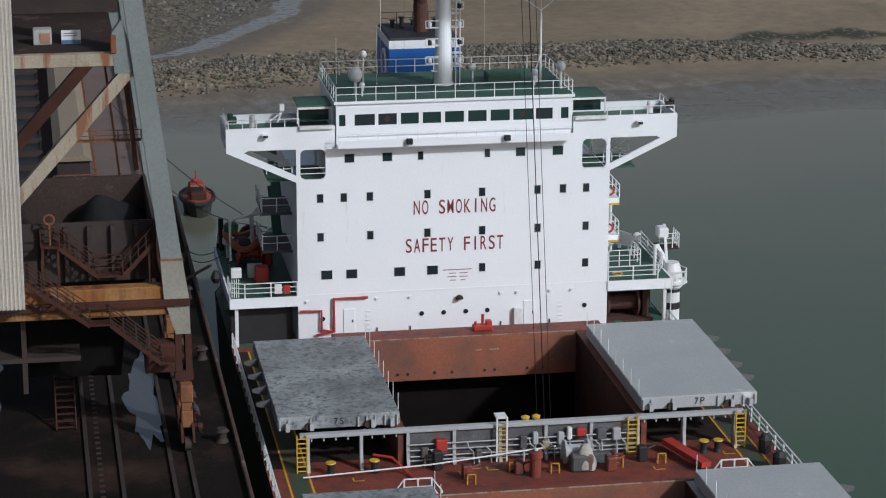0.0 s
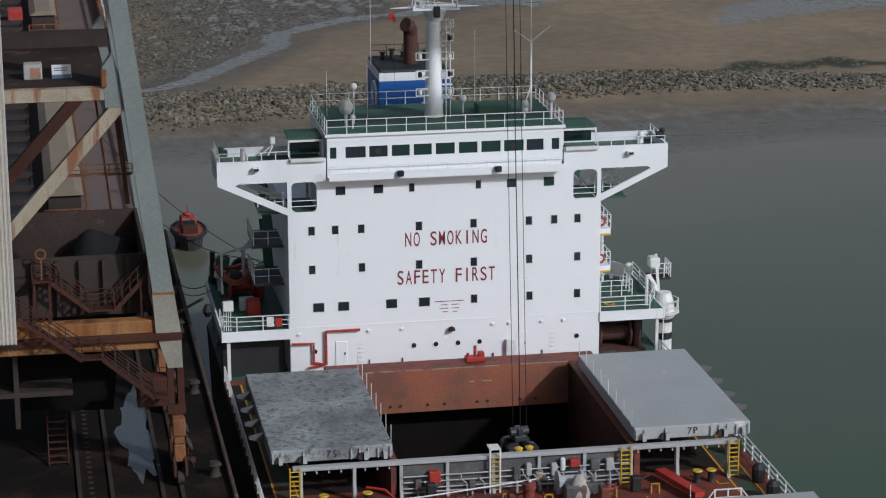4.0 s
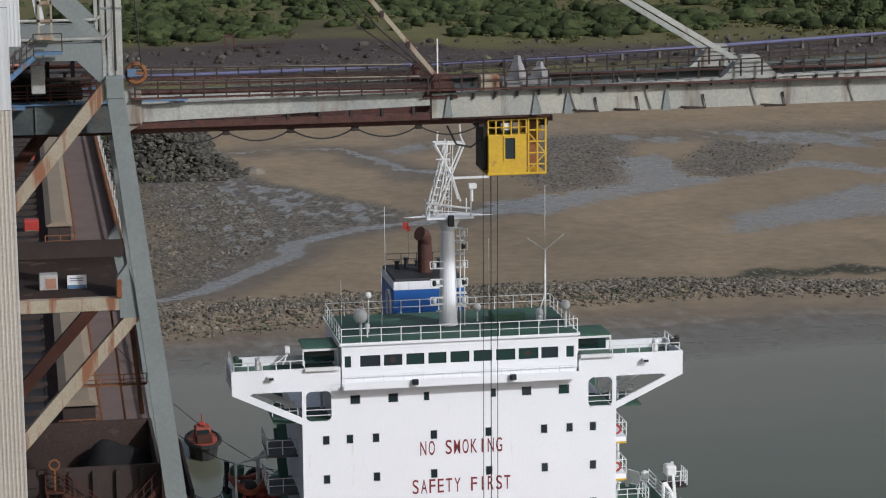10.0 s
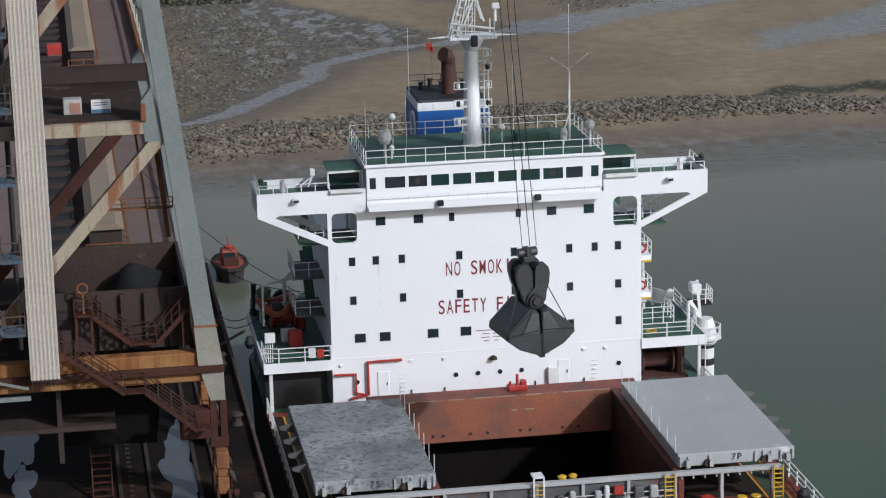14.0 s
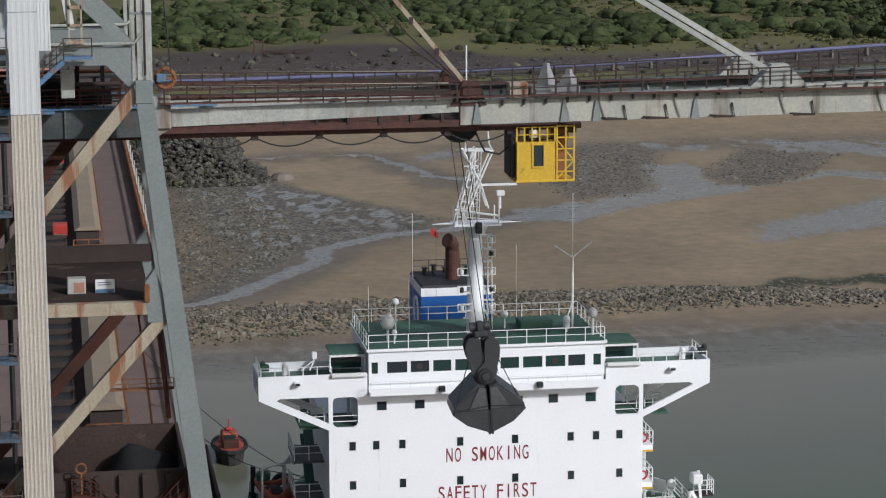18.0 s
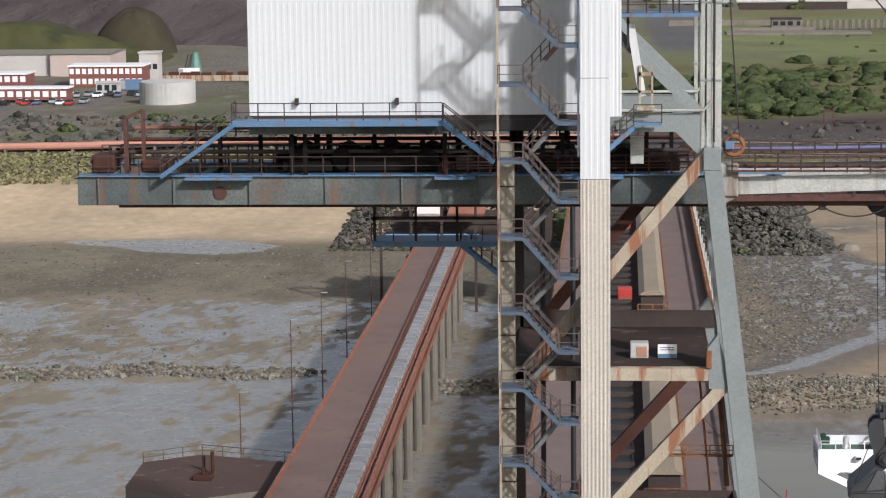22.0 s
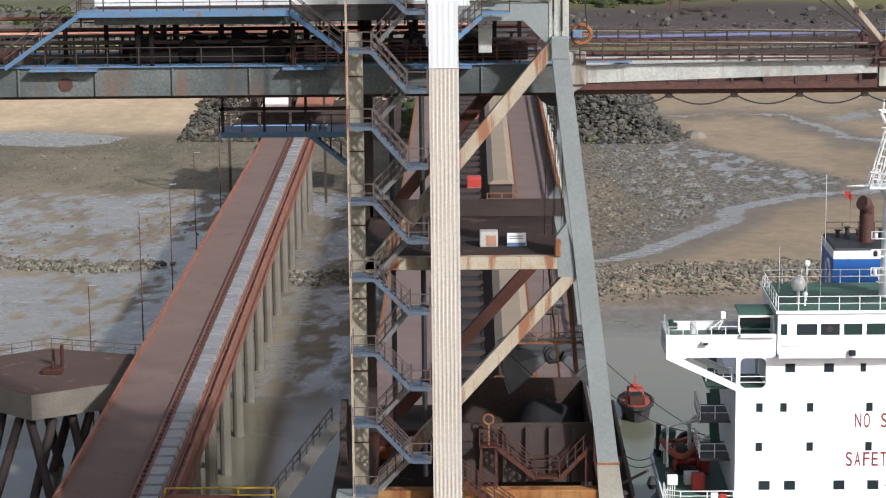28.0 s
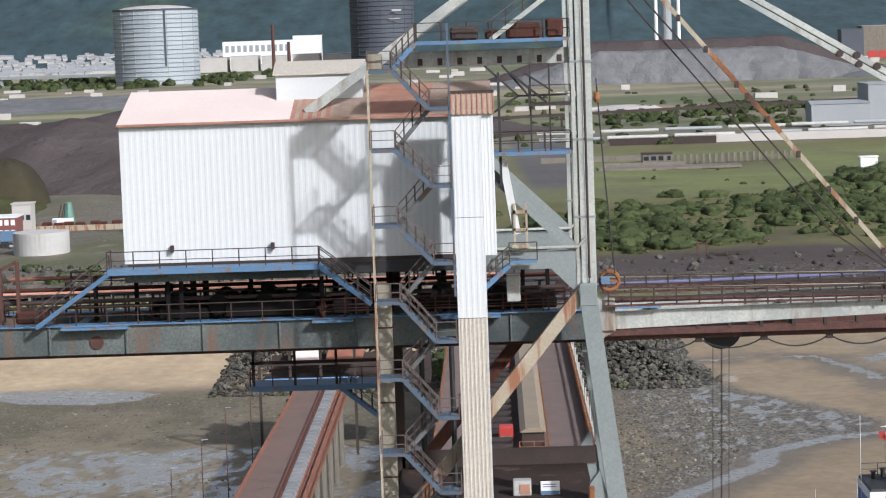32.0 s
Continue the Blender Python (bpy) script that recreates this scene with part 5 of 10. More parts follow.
def side_decks(s):
    for sx in (-1, 1):
        x0, x1 = sorted((sx * 11.25, sx * 16.1))
        yd = 13.5 if sx < 0 else 9.5
        sd = part("side_deck", Mesh().box((x0, 0, 12.62), (x1, yd, 12.72)), GREEN, s, "green boat deck")
        part("deck_edge", Mesh().box((x0, -.12, 12.0), (x1, 0, 12.74)), WHITE, sd, "white deck edge")
        ex = sorted((sx * 16.1, sx * 15.98))
        part("deck_edge", Mesh().box((ex[0], 0, 12.0), (ex[1], yd, 12.74)), WHITE, sd)
        # black sheet added to stand for the dark alleyway under the deck
        part("store_wall", Mesh().box((x0, .9 if sx < 0 else 5.0, DECK), (x1 - .3, 1.1 if sx < 0 else 5.2, 12.6)), BLACK, sd, "black sheet for the shade under the deck")
        pieces("pillar", Mesh().box((-.12, 0, DECK), (.12, .24, 12.62)), RAILWHITE, sd, [Vector((sx * 15.6, y, 0)) for y in ((.1, 5, 9, 13) if sx < 0 else (.1, 9))])
        railing(s, [(sx * 11.3, 0, 12.74), (sx * 15.0, 0, 12.74)] + ([(sx * 16.0, .4, 12.74)] if sx < 0 else []) + [(sx * 16.0, 2.5 if sx > 0 else .4, 12.74), (sx * 16.0, yd - .5 if sx > 0 else 2.2, 12.74)], RAILWHITE, 1.05, 1.9, .035, 3)
        # balconies of the upper storeys
        for z in (15.3, 18.1):
            bx = sorted((sx * 11.25, sx * (13.4 if sx < 0 else 12.75)))
            bal = part("balcony", Mesh().box((bx[0], 3.0, z - (.2 if sx < 0 else .45)), (bx[1], 7.5 if sx < 0 else 6.5, z)), PLATEGREY if sx < 0 else WHITE, s, "side balcony")
            e = bx[0] if sx < 0 else bx[1]
            railing(s, [(sx * 11.3, 3.05, z), (e, 3.05, z), (e, 7.3, z)], RAILWHITE, 1.05, 1.2, .03, 2)
            if sx > 0:
                part("balcony_edge", Mesh().box((bx[0], 2.96, z - .5), (bx[1], 3.0, z - .36)), YELLOW, bal, "yellow lower edge")
            if sx > 0:
                part("lifebuoy", Mesh().tube([(12.0 + .3 * math.cos(a), 3.0, z + .55 + .3 * math.sin(a)) for a in np.linspace(0, 2 * math.pi, 13)], .08), RED, s, "red lifebuoy on the rail")
            part("stair", Mesh().beam((sx * 11.9, 7.0, z), (sx * 11.9, 10.5, z + 2.8), .7, .12), GREEN, s)
    # lifebuoy board and red box at the quay-side rail
    bd = Mesh().box((-12.9, -.1, 13.0), (-12.4, -.04, 13.7))
    part("notice_board", bd, RAILWHITE, s)
    part("fire_box", Mesh().box((-12.3, -.1, 12.95), (-11.8, 0, 13.6), .03), RED, s, "red fire box")
    # rescue boat and davit on the quay side
    boat = Mesh().lathe((0, 0, 0), [(.25, -1.9), (.95, -1.2), (1.15, 0), (.95, 1.2), (.2, 1.9)], 14)
    boat.v = [(-14.3 + x, 9.2 + z, 14.2 + y * .75) for x, y, z in boat.v]
    boat.v = [(-14.3 + (x + 14.3) * .75, 9.2 + (y - 9.2) * .9, 14.0 + (z - 14.2) * .6) for x, y, z in boat.v]
    rb = part("rescue_boat", boat, STEELDARK, s, "grey and orange rescue boat", smooth=True)
    part("boat_tube", Mesh().tube([(-14.3 + 1.25 * math.cos(a), 9.2 + 2.0 * math.sin(a), 14.2 + .8 * abs(math.cos(a)) ** 2) for a in np.linspace(0, 2 * math.pi, 21)], .26), BOATORANGE, rb, "orange-red inflatable collar")
    dv = Mesh().tube([(-15.4, 6.8, 12.7), (-15.4, 6.8, 16.6), (-13.2, 7.4, 16.9)], .14).box((-14.3, 5.0, 12.72), (-13.2, 5.8, 13.6), .05)
    dv.tube([(-13.6, 9, 12.72), (-13.6, 9, 16.3), (-13.2, 9, 16.8), (-12.8, 9, 16.3)], .16)
    part("davit", dv, RAILWHITE, s, "white boat davit")
    part("winch", Mesh().lathe((-15.2, 8.2, 15.4), [(.5, 0), (.55, .5), (.3, .7)], 12), GREEN, s, "dark green winch")
    part("gear_locker", Mesh().box((-15.4, 11.6, 12.72), (-14.2, 13.2, 14.0), .1), GREEN, s)
    drum = Mesh().lathe((0, 0, 0), [(.95, -.9), (.95, -.75), (.5, -.7), (.5, .7), (.95, .75), (.95, .9)], 16)
    drum.v = [(-13.9 + z, 8.4 + x, 13.7 + y) for x, y, z in drum.v]
    mw = part("mooring_winch", drum, RED, s, "red mooring winch drum")
    part("winch_bed", Mesh().box((-15.1, 7.5, 12.72), (-12.7, 9.3, 13.0), .05), BLACK, mw)
    part("gearbox", Mesh().box((-12.9, 7.8, 12.72), (-12.2, 9.0, 14.2), .12), RED, mw)
    part("red_locker", Mesh().box((-13.9, 3.6, 12.72), (-12.9, 4.5, 13.9), .1), RED, s, "red deck locker")
    ck = Mesh().tube([(-13.4 + .6 * math.cos(a), 13.4, 13.6 + .6 * math.sin(a)) for a in np.linspace(0, 2 * math.pi, 15)], .22).box((-15.9, 13.2, 12.72), (-11.4, 13.45, 13.1), .04)
    part("fairlead", ck, BLACK, s, "black ring fairlead")
    railing(s, [(-15.8, 13.3, 12.74), (-11.4, 13.3, 12.74)], RAILWHITE, 1.1, 1.8, .035, 3)
    part("vent", Mesh().lathe((-15.2, 10.6, 12.72), [(.2, 0), (.2, .9), (.5, 1.1), (.45, 1.5), (.1, 1.6)], 12), RAILWHITE, s, "white mushroom vent")
    part("pedestal", Mesh().rod((-15.6, 12.6, 12.72), (-15.6, 12.6, 15.2), .2), BLACK, s)
    pieces("bitt", Mesh().lathe((0, 0, 0), [(.26, 0), (.22, .2), (.22, .8), (.32, .85), (.3, .95)], 12), BLACK, s, [Vector((x, y, 12.72)) for x, y in ((-15.3, 5.2), (-15.3, 6.1), (-12.0, 11.6), (-12.0, 12.4))])
    gm = Mesh()
    for k in range(4):
        gm.tube([(-15.9 + k * .16, .2, 12.75), (-15.85 + k * .16, .5, 14.3)], .035)
    gm.box((-15.95, .1, 14.2), (-15.2, .5, 14.9), .04)
    part("gangway_head", gm, RAILWHITE, s, "white gangway fittings")
    # foam tanks and stores crane on the water side
    tk = Mesh().lathe((13.4, 5, 0), [(.1, 13.3), (.55, 13.5), (.6, 14.3), (.2, 14.7)], 12)
    for i, (x, y) in enumerate(((12.9, 6.2), (13.7, 5.4))):
        t = Mesh().lathe((0, 0, 0), [(.15, -1.1), (.5, -.85), (.55, 0), (.5, .85), (.15, 1.1)], 12)
        t.v = [(x + q[2] * .55, y + q[2] * -.75, 14.35 + q[1]) for q in t.v]
        t.v = [(x + (px - x), py, pz) for px, py, pz in t.v]
        part("liferaft", t, RAILWHITE, s, "white liferaft canister", smooth=True)
    railing(s, [(12.2, 3.6, 12.74), (14.6, 3.6, 12.74), (14.6, 7.2, 12.74)], RAILWHITE, 1.2, .8, .03, 3)
    cr = Mesh().lathe((16.75, 2.5, 8.0), [(.62, 0), (.62, 3.2), (.8, 3.4), (.75, 4.4), (.5, 5.2)], 16)
    c = part("stores_crane", cr, RAILWHITE, s, "white stores crane pedestal with black bands")
    for z in (9.7, 11.0):
        part("band", Mesh().lathe((16.75, 2.5, z), [(.66, 0), (.66, .5)], 16), BLACK, c, "black band")
    pf = Mesh().lathe((16.75, 2.5, 11.45), [(.7, 0), (1.15, .25), (1.15, .33)], 14)
    part("crane_platform", pf, RAILWHITE, c)
    railing(s, [(16.75 + 1.1 * math.cos(a), 2.5 + 1.1 * math.sin(a), 11.78) for a in np.linspace(0, 2 * math.pi, 9)], RAILWHITE, .9, .7, .028, 2)
    jib = Mesh().beam((16.6, 2.7, 12.6), (15.9, 4.2, 14.0), .35, .4).beam((16.5, 3.2, 13.2), (16.9, 5.6, 15.2), .2).box((16.2, 4.6, 14.4), (17.0, 5.6, 15.2), .1)
    part("jib", jib, RAILWHITE, c, "white folded jib")
    part("top_platform", Mesh().box((16.4, 5.0, 13.4), (17.9, 6.6, 13.55)), STEELDARK, c)
    railing(s, [(16.4, 5.0, 13.55), (17.9, 5.0, 13.55), (17.9, 6.6, 13.55)], RAILWHITE, 1.1, .5, .03, 3)
    part("post", Mesh().rod((15.0, 1.0, 12.74), (15.0, 1.0, 15.0), .13), RAILWHITE, s)
    part("post", Mesh().rod((13.6, 9, 12.7), (13.6, 9, 16.5), .12).box((13.4, 8.8, 16.3), (13.8, 9.2, 16.9)), RAILWHITE, s)
    for x, y, z, r in ((12.6, 6.4, 13.4, .3), (13.3, 7.6, 13.2, .26), (15.2, 7.0, 13.6, .3), (14.2, 8.4, 13.3, .28)):
        part("vent_head", Mesh().lathe((x, y, 12.72), [(r * .5, 0), (r * .5, z - 12.72), (r, z - 12.6), (r, z - 12.2), (r * .4, z - 12.05)], 12), RAILWHITE, s, "white mushroom vent")
    part("coil", Mesh().tube([(12.4 + .35 * math.cos(a), 1.6 + .35 * math.sin(a), 12.78) for a in np.linspace(0, 2 * math.pi, 13)], .06), YELLOW, s, "yellow coiled line")
    for x in (-12.2, 12.2):
        railing(s, [(x - .9, 2.2, 21.15), (x + .9, 2.2, 21.15)], RAILWHITE, 1.0, .6, .03, 3)
        part("wing_landing", Mesh().box((x - 1.0, .6, 21.0), (x + 1.0, 4.2, 21.15)), GREEN, s, "green landing under the wing")
    part("ladder", Mesh().beam((15.5, -.1, 9.1), (15.5, -.1, 12.7), .06).beam((16.0, -.1, 9.1), (16.0, -.1, 12.7), .06), RAILWHITE, s)
    # winches under the water-side deck
    # winch and bed take dark rust brown for the shade under the deck
    wd = Mesh()
    wd.lathe((0, 0, 0), [(1.1, -1.2), (1.1, -1.05), (.6, -1.0), (.6, 1.0), (1.1, 1.05), (1.1, 1.2)], 16)
    wd.v = [(12.9 + z, 2.4 + x, 10.4 + y) for x, y, z in wd.v]
    part("mooring_winch", wd, RUST, s, "dark red mooring winch")
    wd2 = Mesh().box((11.6, 1.0, 9.1), (15.0, 3.8, 9.4)).box((14.3, 1.6, 9.1), (14.8, 3.0, 11.6), .08)
    part("winch_bed", wd2, RUST, s)
    part("bollard", Mesh().box((11.5, -1.5, 9.1), (12.2, -.8, 10.0), .08), GREEN, s)


def ship_rails(s):
    for sx in (-1, 1):
        railing(s, [(sx * 15.95, -48, DECK), (sx * 15.95, 0, DECK)], RAILWHITE, 1.1, 1.7, .045, 3)
    # deck fittings between the hatches
    lad = Mesh()
    for x in (-1.75, -1.12):
        lad.box((x - .05, -24.95, DECK), (x + .05, -24.85, 12.0))
    lad.box((-1.8, -24.9, 11.9), (-1.1, -24.0, 12.0))
    l = part("ladder", lad, RAILWHITE, s, "white ladder over the coaming")
    pieces("rung", Mesh().box((-.3, -.04, 0), (.3, .04, .05)), YELLOW, l, [Vector((-1.43, -24.9, DECK + .3 * k + .2)) for k in range(8)], "yellow rung")
    for x in (-13.9, 6.9, 13.9):
        yl = Mesh()
        for k in range(8):
            yl.box((x - .3, -24.95, DECK + .3 * k + .1), (x + .3, -24.87, DECK + .3 * k + .16))
        yl.box((x - .34, -24.97, DECK), (x - .27, -24.85, 11.6)).box((x + .27, -24.97, DECK), (x + .34, -24.85, 11.6))
        part("yellow_ladder", yl, YELLOW, s, "yellow steel ladder")
    part("fire_box", Mesh().box((-5.6, -25.1, 10.0), (-4.9, -24.62, 10.8), .04), RED, s, "red fire box")
    part("fire_box", Mesh().box((3.3, -25.1, 10.5), (3.9, -24.66, 11.0), .04), RED, s, "red fire box")
    for x, w, z0, z1, m in ((-.3, .45, 9.9, 10.7, PLATEGREY), (.5, .35, 10.1, 10.9, COVER), (1.1, .5, 9.7, 10.3, BEIGE), (2.1, .4, 10.0, 10.8, COVER), (2.7, .3, 10.3, 11.1, RAILWHITE), (4.6, .6, 10.2, 10.9, PLATEGREY), (5.6, .5, 10.1, 10.9, COVER), (-3.1, .4, 9.4, 10.0, PLATEGREY), (-6.5, .4, 9.6, 10.3, PLATEGREY)):
        bx = part("valve_box", Mesh().box((x, -25.05, z0), (x + w, -24.68, z1), .06), m, s, "grimy grey valve box on the coaming")
        part("valve_pipe", Mesh().tube([(x + w * .5, -24.98, z0), (x + w * .5, -25.1, z0 - .2), (x + w * .5, -25.1, DECK)], .07), COVER, bx)
    pip = Mesh()
    for z in (9.45, 9.72, 10.12, 10.5):
        pip.rod((-7.2, -24.85, z), (7.2, -24.85, z), .045)
    for k, x in enumerate((-6.0, -3.6, -2.5, .3, .9, 1.5, 2.4, 4.0, 4.4, 6.1)):
        pip.tube([(x, -24.85, 10.5 if k % 2 else 10.12), (x + .05, -25.02, 10.2), (x + .35, -25.05, 9.9), (x + .4, -25.0, DECK)], .04)
    part("pipe", pip, COVER, s, "grey pipes along the coaming")
    part("loose_gear", Mesh().lathe((.2, -24.1, 11.5), [(.25, 0), (.3, .15), (.1, .25)], 8).lathe((.9, -24.0, 11.5), [(.25, 0), (.28, .15), (.1, .25)], 8), YELLOW, s)
    for x, y, h, m in ((-4.1, -27.4, .9, DECKRED), (-.8, -27.1, .8, DECKRED), (4.9, -27.5, .9, DECKRED), (-5.6, -25.6, 1.2, BLACK), (7.2, -26.2, 1.0, BLACK)):
        part("hatch_gear", Mesh().box((x - .3, y - .3, DECK), (x + .3, y + .3, DECK + h), .08).rod((x + .1, y, DECK + h * .7), (x + .9, y + .2, DECK + h * .9), .06), m, s)
    # small upright fittings with yellow frames on the cross deck
    for x, y, h in ((-4.0, -28.2, 1.0), (-1.1, -26.6, .8), (1.4, -27.2, .7), (5.5, -26.9, 1.1), (8.3, -26.6, .6)):
        f = part("deck_fitting", Mesh().box((x - .35, y - .1, DECK), (x + .35, y + .1, DECK + .12), .02).box((x - .3, y - .06, DECK), (x - .2, y + .06, DECK + h), .02).box((x + .2, y - .06, DECK), (x + .3, y + .06, DECK + h * .8), .02).rod((x - .3, y, DECK + h * .75), (x + .3, y, DECK + h * .7), .06), DECKRED, s, "red steel deck fitting")
        part("yellow_frame", Mesh().box((x - .28, y - .32, DECK), (x - .22, y - .26, DECK + .7)).box((x + .22, y - .32, DECK), (x + .28, y - .26, DECK + .7)).box((x - .28, y - .32, DECK + .64), (x + .28, y - .26, DECK + .7)), YELLOW, f, "yellow tubular frame")
    part("vent", Mesh().lathe((.1, -27.7, DECK), [(.38, 0), (.36, 1.2), (.46, 1.25), (.44, 1.6), (.1, 1.75)], 14), DECKRED, s, "red mushroom vent")
    part("vent_cap", Mesh().lathe((.1, -27.9, DECK + 1.75), [(.12, 0), (.1, .1)], 8), RAILWHITE, s)
    wn = Mesh().lathe((0, 0, 0), [(.75, -.8), (.75, -.65), (.45, -.6), (.45, .6), (.75, .65), (.75, .8)], 14)
    wn.v = [(3.0 + z, -26.2 + x, 10.0 + y) for x, y, z in wn.v]
    w = part("hatch_winch", wn, COVER, s, "grey hatch winch under a pale canvas cover")
    cv, n, m = Mesh(), 18, 7
    pts = []
    for j in range(m + 1):
        for i in range(n):
            a, h = 2 * math.pi * i / n, j / m
            r = (1.0 - .75 * h ** 2.2) * (1 + .16 * noise.noise((math.cos(a) * 2, math.sin(a) * 2, h * 2.5)) + .05 * math.sin(a * 7))
            pts.append((3.35 + .72 * r * math.cos(a), -27.1 + .55 * r * math.sin(a), DECK + .12 + 1.55 * h + .12 * noise.noise((a, h * 3, 4))))
    cv.add(pts, [(j * n + i, j * n + (i + 1) % n, (j + 1) * n + (i + 1) % n, (j + 1) * n + i) for j in range(m) for i in range(n)] + [tuple(m * n + i for i in range(n))])
    part("canvas_cover", cv, CANVAS, w, "pale creased canvas cover", smooth=True)
    part("drive", Mesh().box((2.4, -27.6, DECK), (3.8, -26.8, 10.2), .12).box((3.9, -26.4, DECK), (5.2, -25.9, 9.8), .06), PLATEGREY, w, "grey winch drive")
    for x in (-9.5, -12.2, 11.4, 12.3):
        bl = Mesh().lathe((x, -25.4, DECK), [(.28, 0), (.22, .2), (.22, .6), (.34, .65), (.34, .75)], 12)
        b = part("bollard", bl, BLACK, s, "black bollard")
        part("top", Mesh().lathe((x, -25.4, DECK + .75), [(.34, 0), (.3, .06)], 12), YELLOW, b, "yellow top")
    part("red_beam", Mesh().beam((9.2, -24.6, 9.7), (10.6, -28.8, 9.6), .7, .35), RED, s, "red lashing beam on deck")
    part("red_hose", Mesh().tube([(-9.5, -24.8, 10.0), (-8.4, -25.2, 9.9), (-7.6, -26.2, 9.3), (-7.2, -27.5, 9.15)], .09), RED, s, "red hose")
    part("mooring_line", Mesh().tube([(-14.0, -26.3, 9.35), (-6.0, -26.0, 9.6), (2.0, -24.9, 9.9)], .05), RAILWHITE, s, "white rope across the deck")
    mk = Mesh()
    for x, y in ((-3.6, -25.9), (-2.6, -26.3), (5.0, -26.4), (7.6, -27.9), (12.6, -26.0), (-11.0, -26.8), (-4.4, -26.8)):
        mk.box((x, y, DECK + .005), (x + .7, y + .1, DECK + .015)).box((x, y, DECK + .005), (x + .1, y + .6, DECK + .015))
    part("deck_marking", mk, YELLOW, s, "yellow deck marks")
    for x0 in (-9.8, 9.0):
        railing(s, [(x0, -35.2, 10.6), (x0 + .6, -35.2, 11.4), (x0 + 2.2, -35.2, 11.4), (x0 + 2.8, -35.2, 10.6)], RAILWHITE, 1.0, .8, .04, 2)
    pieces("deck_vent", Mesh().lathe((15.2, 0, DECK), [(.4, 0), (.45, .9), (.2, 1.2)], 10), BLACK, s, [Vector((0, y, 0)) for y in (-26, -29, -21)])


def hatch_cover(name_text, x0, x1, y0, y1, mat, label):
    c = thing("hatch_cover", ((x0 + x1) / 2, (y0 + y1) / 2, 11.5), label, "hatch cover", "side-rolling hatch covers")
    part("panel", Mesh().box((x0, y0, 11.52), (x1, y1, 12.35), .05), mat, c)
    rb = Mesh().box((-.05, -.12, 11.55), (.05, 0, 12.2))
    pieces("rib", rb, COVER, c, [Vector((x0 + (x1 - x0) * k, y0, 0)) for k in (.02, .09, .27, .66, .73, .80, .88, .98)])
    out = x0 if x0 < 0 else x1
    sx = -1 if x0 < 0 else 1
    fin = Mesh().prism([(0, 12.25), (sx * .95, 12.05), (sx * .9, 11.85), (0, 11.6)], "y", -.1, .1)
    pieces("arm", fin, PLATEGREY, c, [Vector((out, y0 + (y1 - y0) * k, 0)) for k in (.25, .42, .6, .78)], "grey lifting arm")
    inn = x1 if x0 < 0 else x0
    pieces("stanchion", Mesh().rod((0, 0, 0), (0, 0, 1.1), .025, n=5), RAILWHITE, c, [Vector((inn - sx * -.0, y0 + .6 + (y1 - y0 - 1) * k / 7, 12.3)) for k in range(8)])
    wl = Mesh().rod((0, -.2, 0), (0, .1, 0), .22, n=12)
    pieces("wheel", wl, STEELDARK, c, [Vector((x, y0 - .05, 11.72)) for x in (x0 + 1.9, x1 - 2.0)])
    pieces("lug", Mesh().box((-.12, -.35, 0), (.12, 0, .45)), COVER, c, [Vector((x, y0 - .05, 11.55)) for x in (x0 + .6, x0 + 2.1, x1 - 1.7, x1 - .5)])
    if name_text:
        lettering(name_text, .6, ((x0 + x1) / 2, y0 - .03, 11.95), BLACK, c, .74)
    c.location.z -= .12
    return c


ship()
hatch_cover("7S", -15.27, -7.68, -23.79, -8.45, COVERSOOT, "grey hatch cover blackened with coal dust")
hatch_cover("7P", 7.68, 15.27, -23.79, -8.45, COVER, "light grey steel hatch cover, rolled open")
hatch_cover("", -15.27, -7.68, -51.4, -36.3, COVERSOOT, "grey hatch cover blackened with coal dust")
hatch_cover("", 7.68, 15.27, -51.4, -36.3, COVER, "light grey steel hatch cover, rolled open")


# ---- the unloading crane ----
NEAR, FAR, MID = -23.0, -9.5, -16.0


def flight(parent, a, b, w, mat, treads=True, name="stair_flight", rail=None):
    """A steel stair from a (upper) to b (lower), running along x, with strings, treads and a sloping rail."""
    a, b = Vector(a), Vector(b)
    f = part(name, Mesh().beam(a + Vector((0, -w / 2, -.1)), b + Vector((0, -w / 2, -.1)), .06, .26), mat, parent)
    part("string", Mesh().beam(a + Vector((0, w / 2, -.1)), b + Vector((0, w / 2, -.1)), .06, .26), mat, f)
    if treads:
        n = max(3, int(abs(a.z - b.z) / .24))
        pieces("tread", Mesh().box((-.08, -w / 2, -.02), (.08, w / 2, .02)), STEELDARK, f, [a.lerp(b, (k + .5) / n) for k in range(n)])
    for y in (-w / 2, w / 2):
        part("handrail", Mesh().sweep([a + Vector((0, y, 1.0)), b + Vector((0, y, 1.0))], .03).sweep([a + Vector((0, y, .5)), b + Vector((0, y, .5))], .024), rail or RAILDARK, f)
        n = 4
        pieces("post", Mesh().box((-.03, -.03, 0), (.03, .03, 1.0)), STEELDARK, f, [a.lerp(b, k / n) + Vector((0, y, 0)) for k in range(n + 1)])
    return f


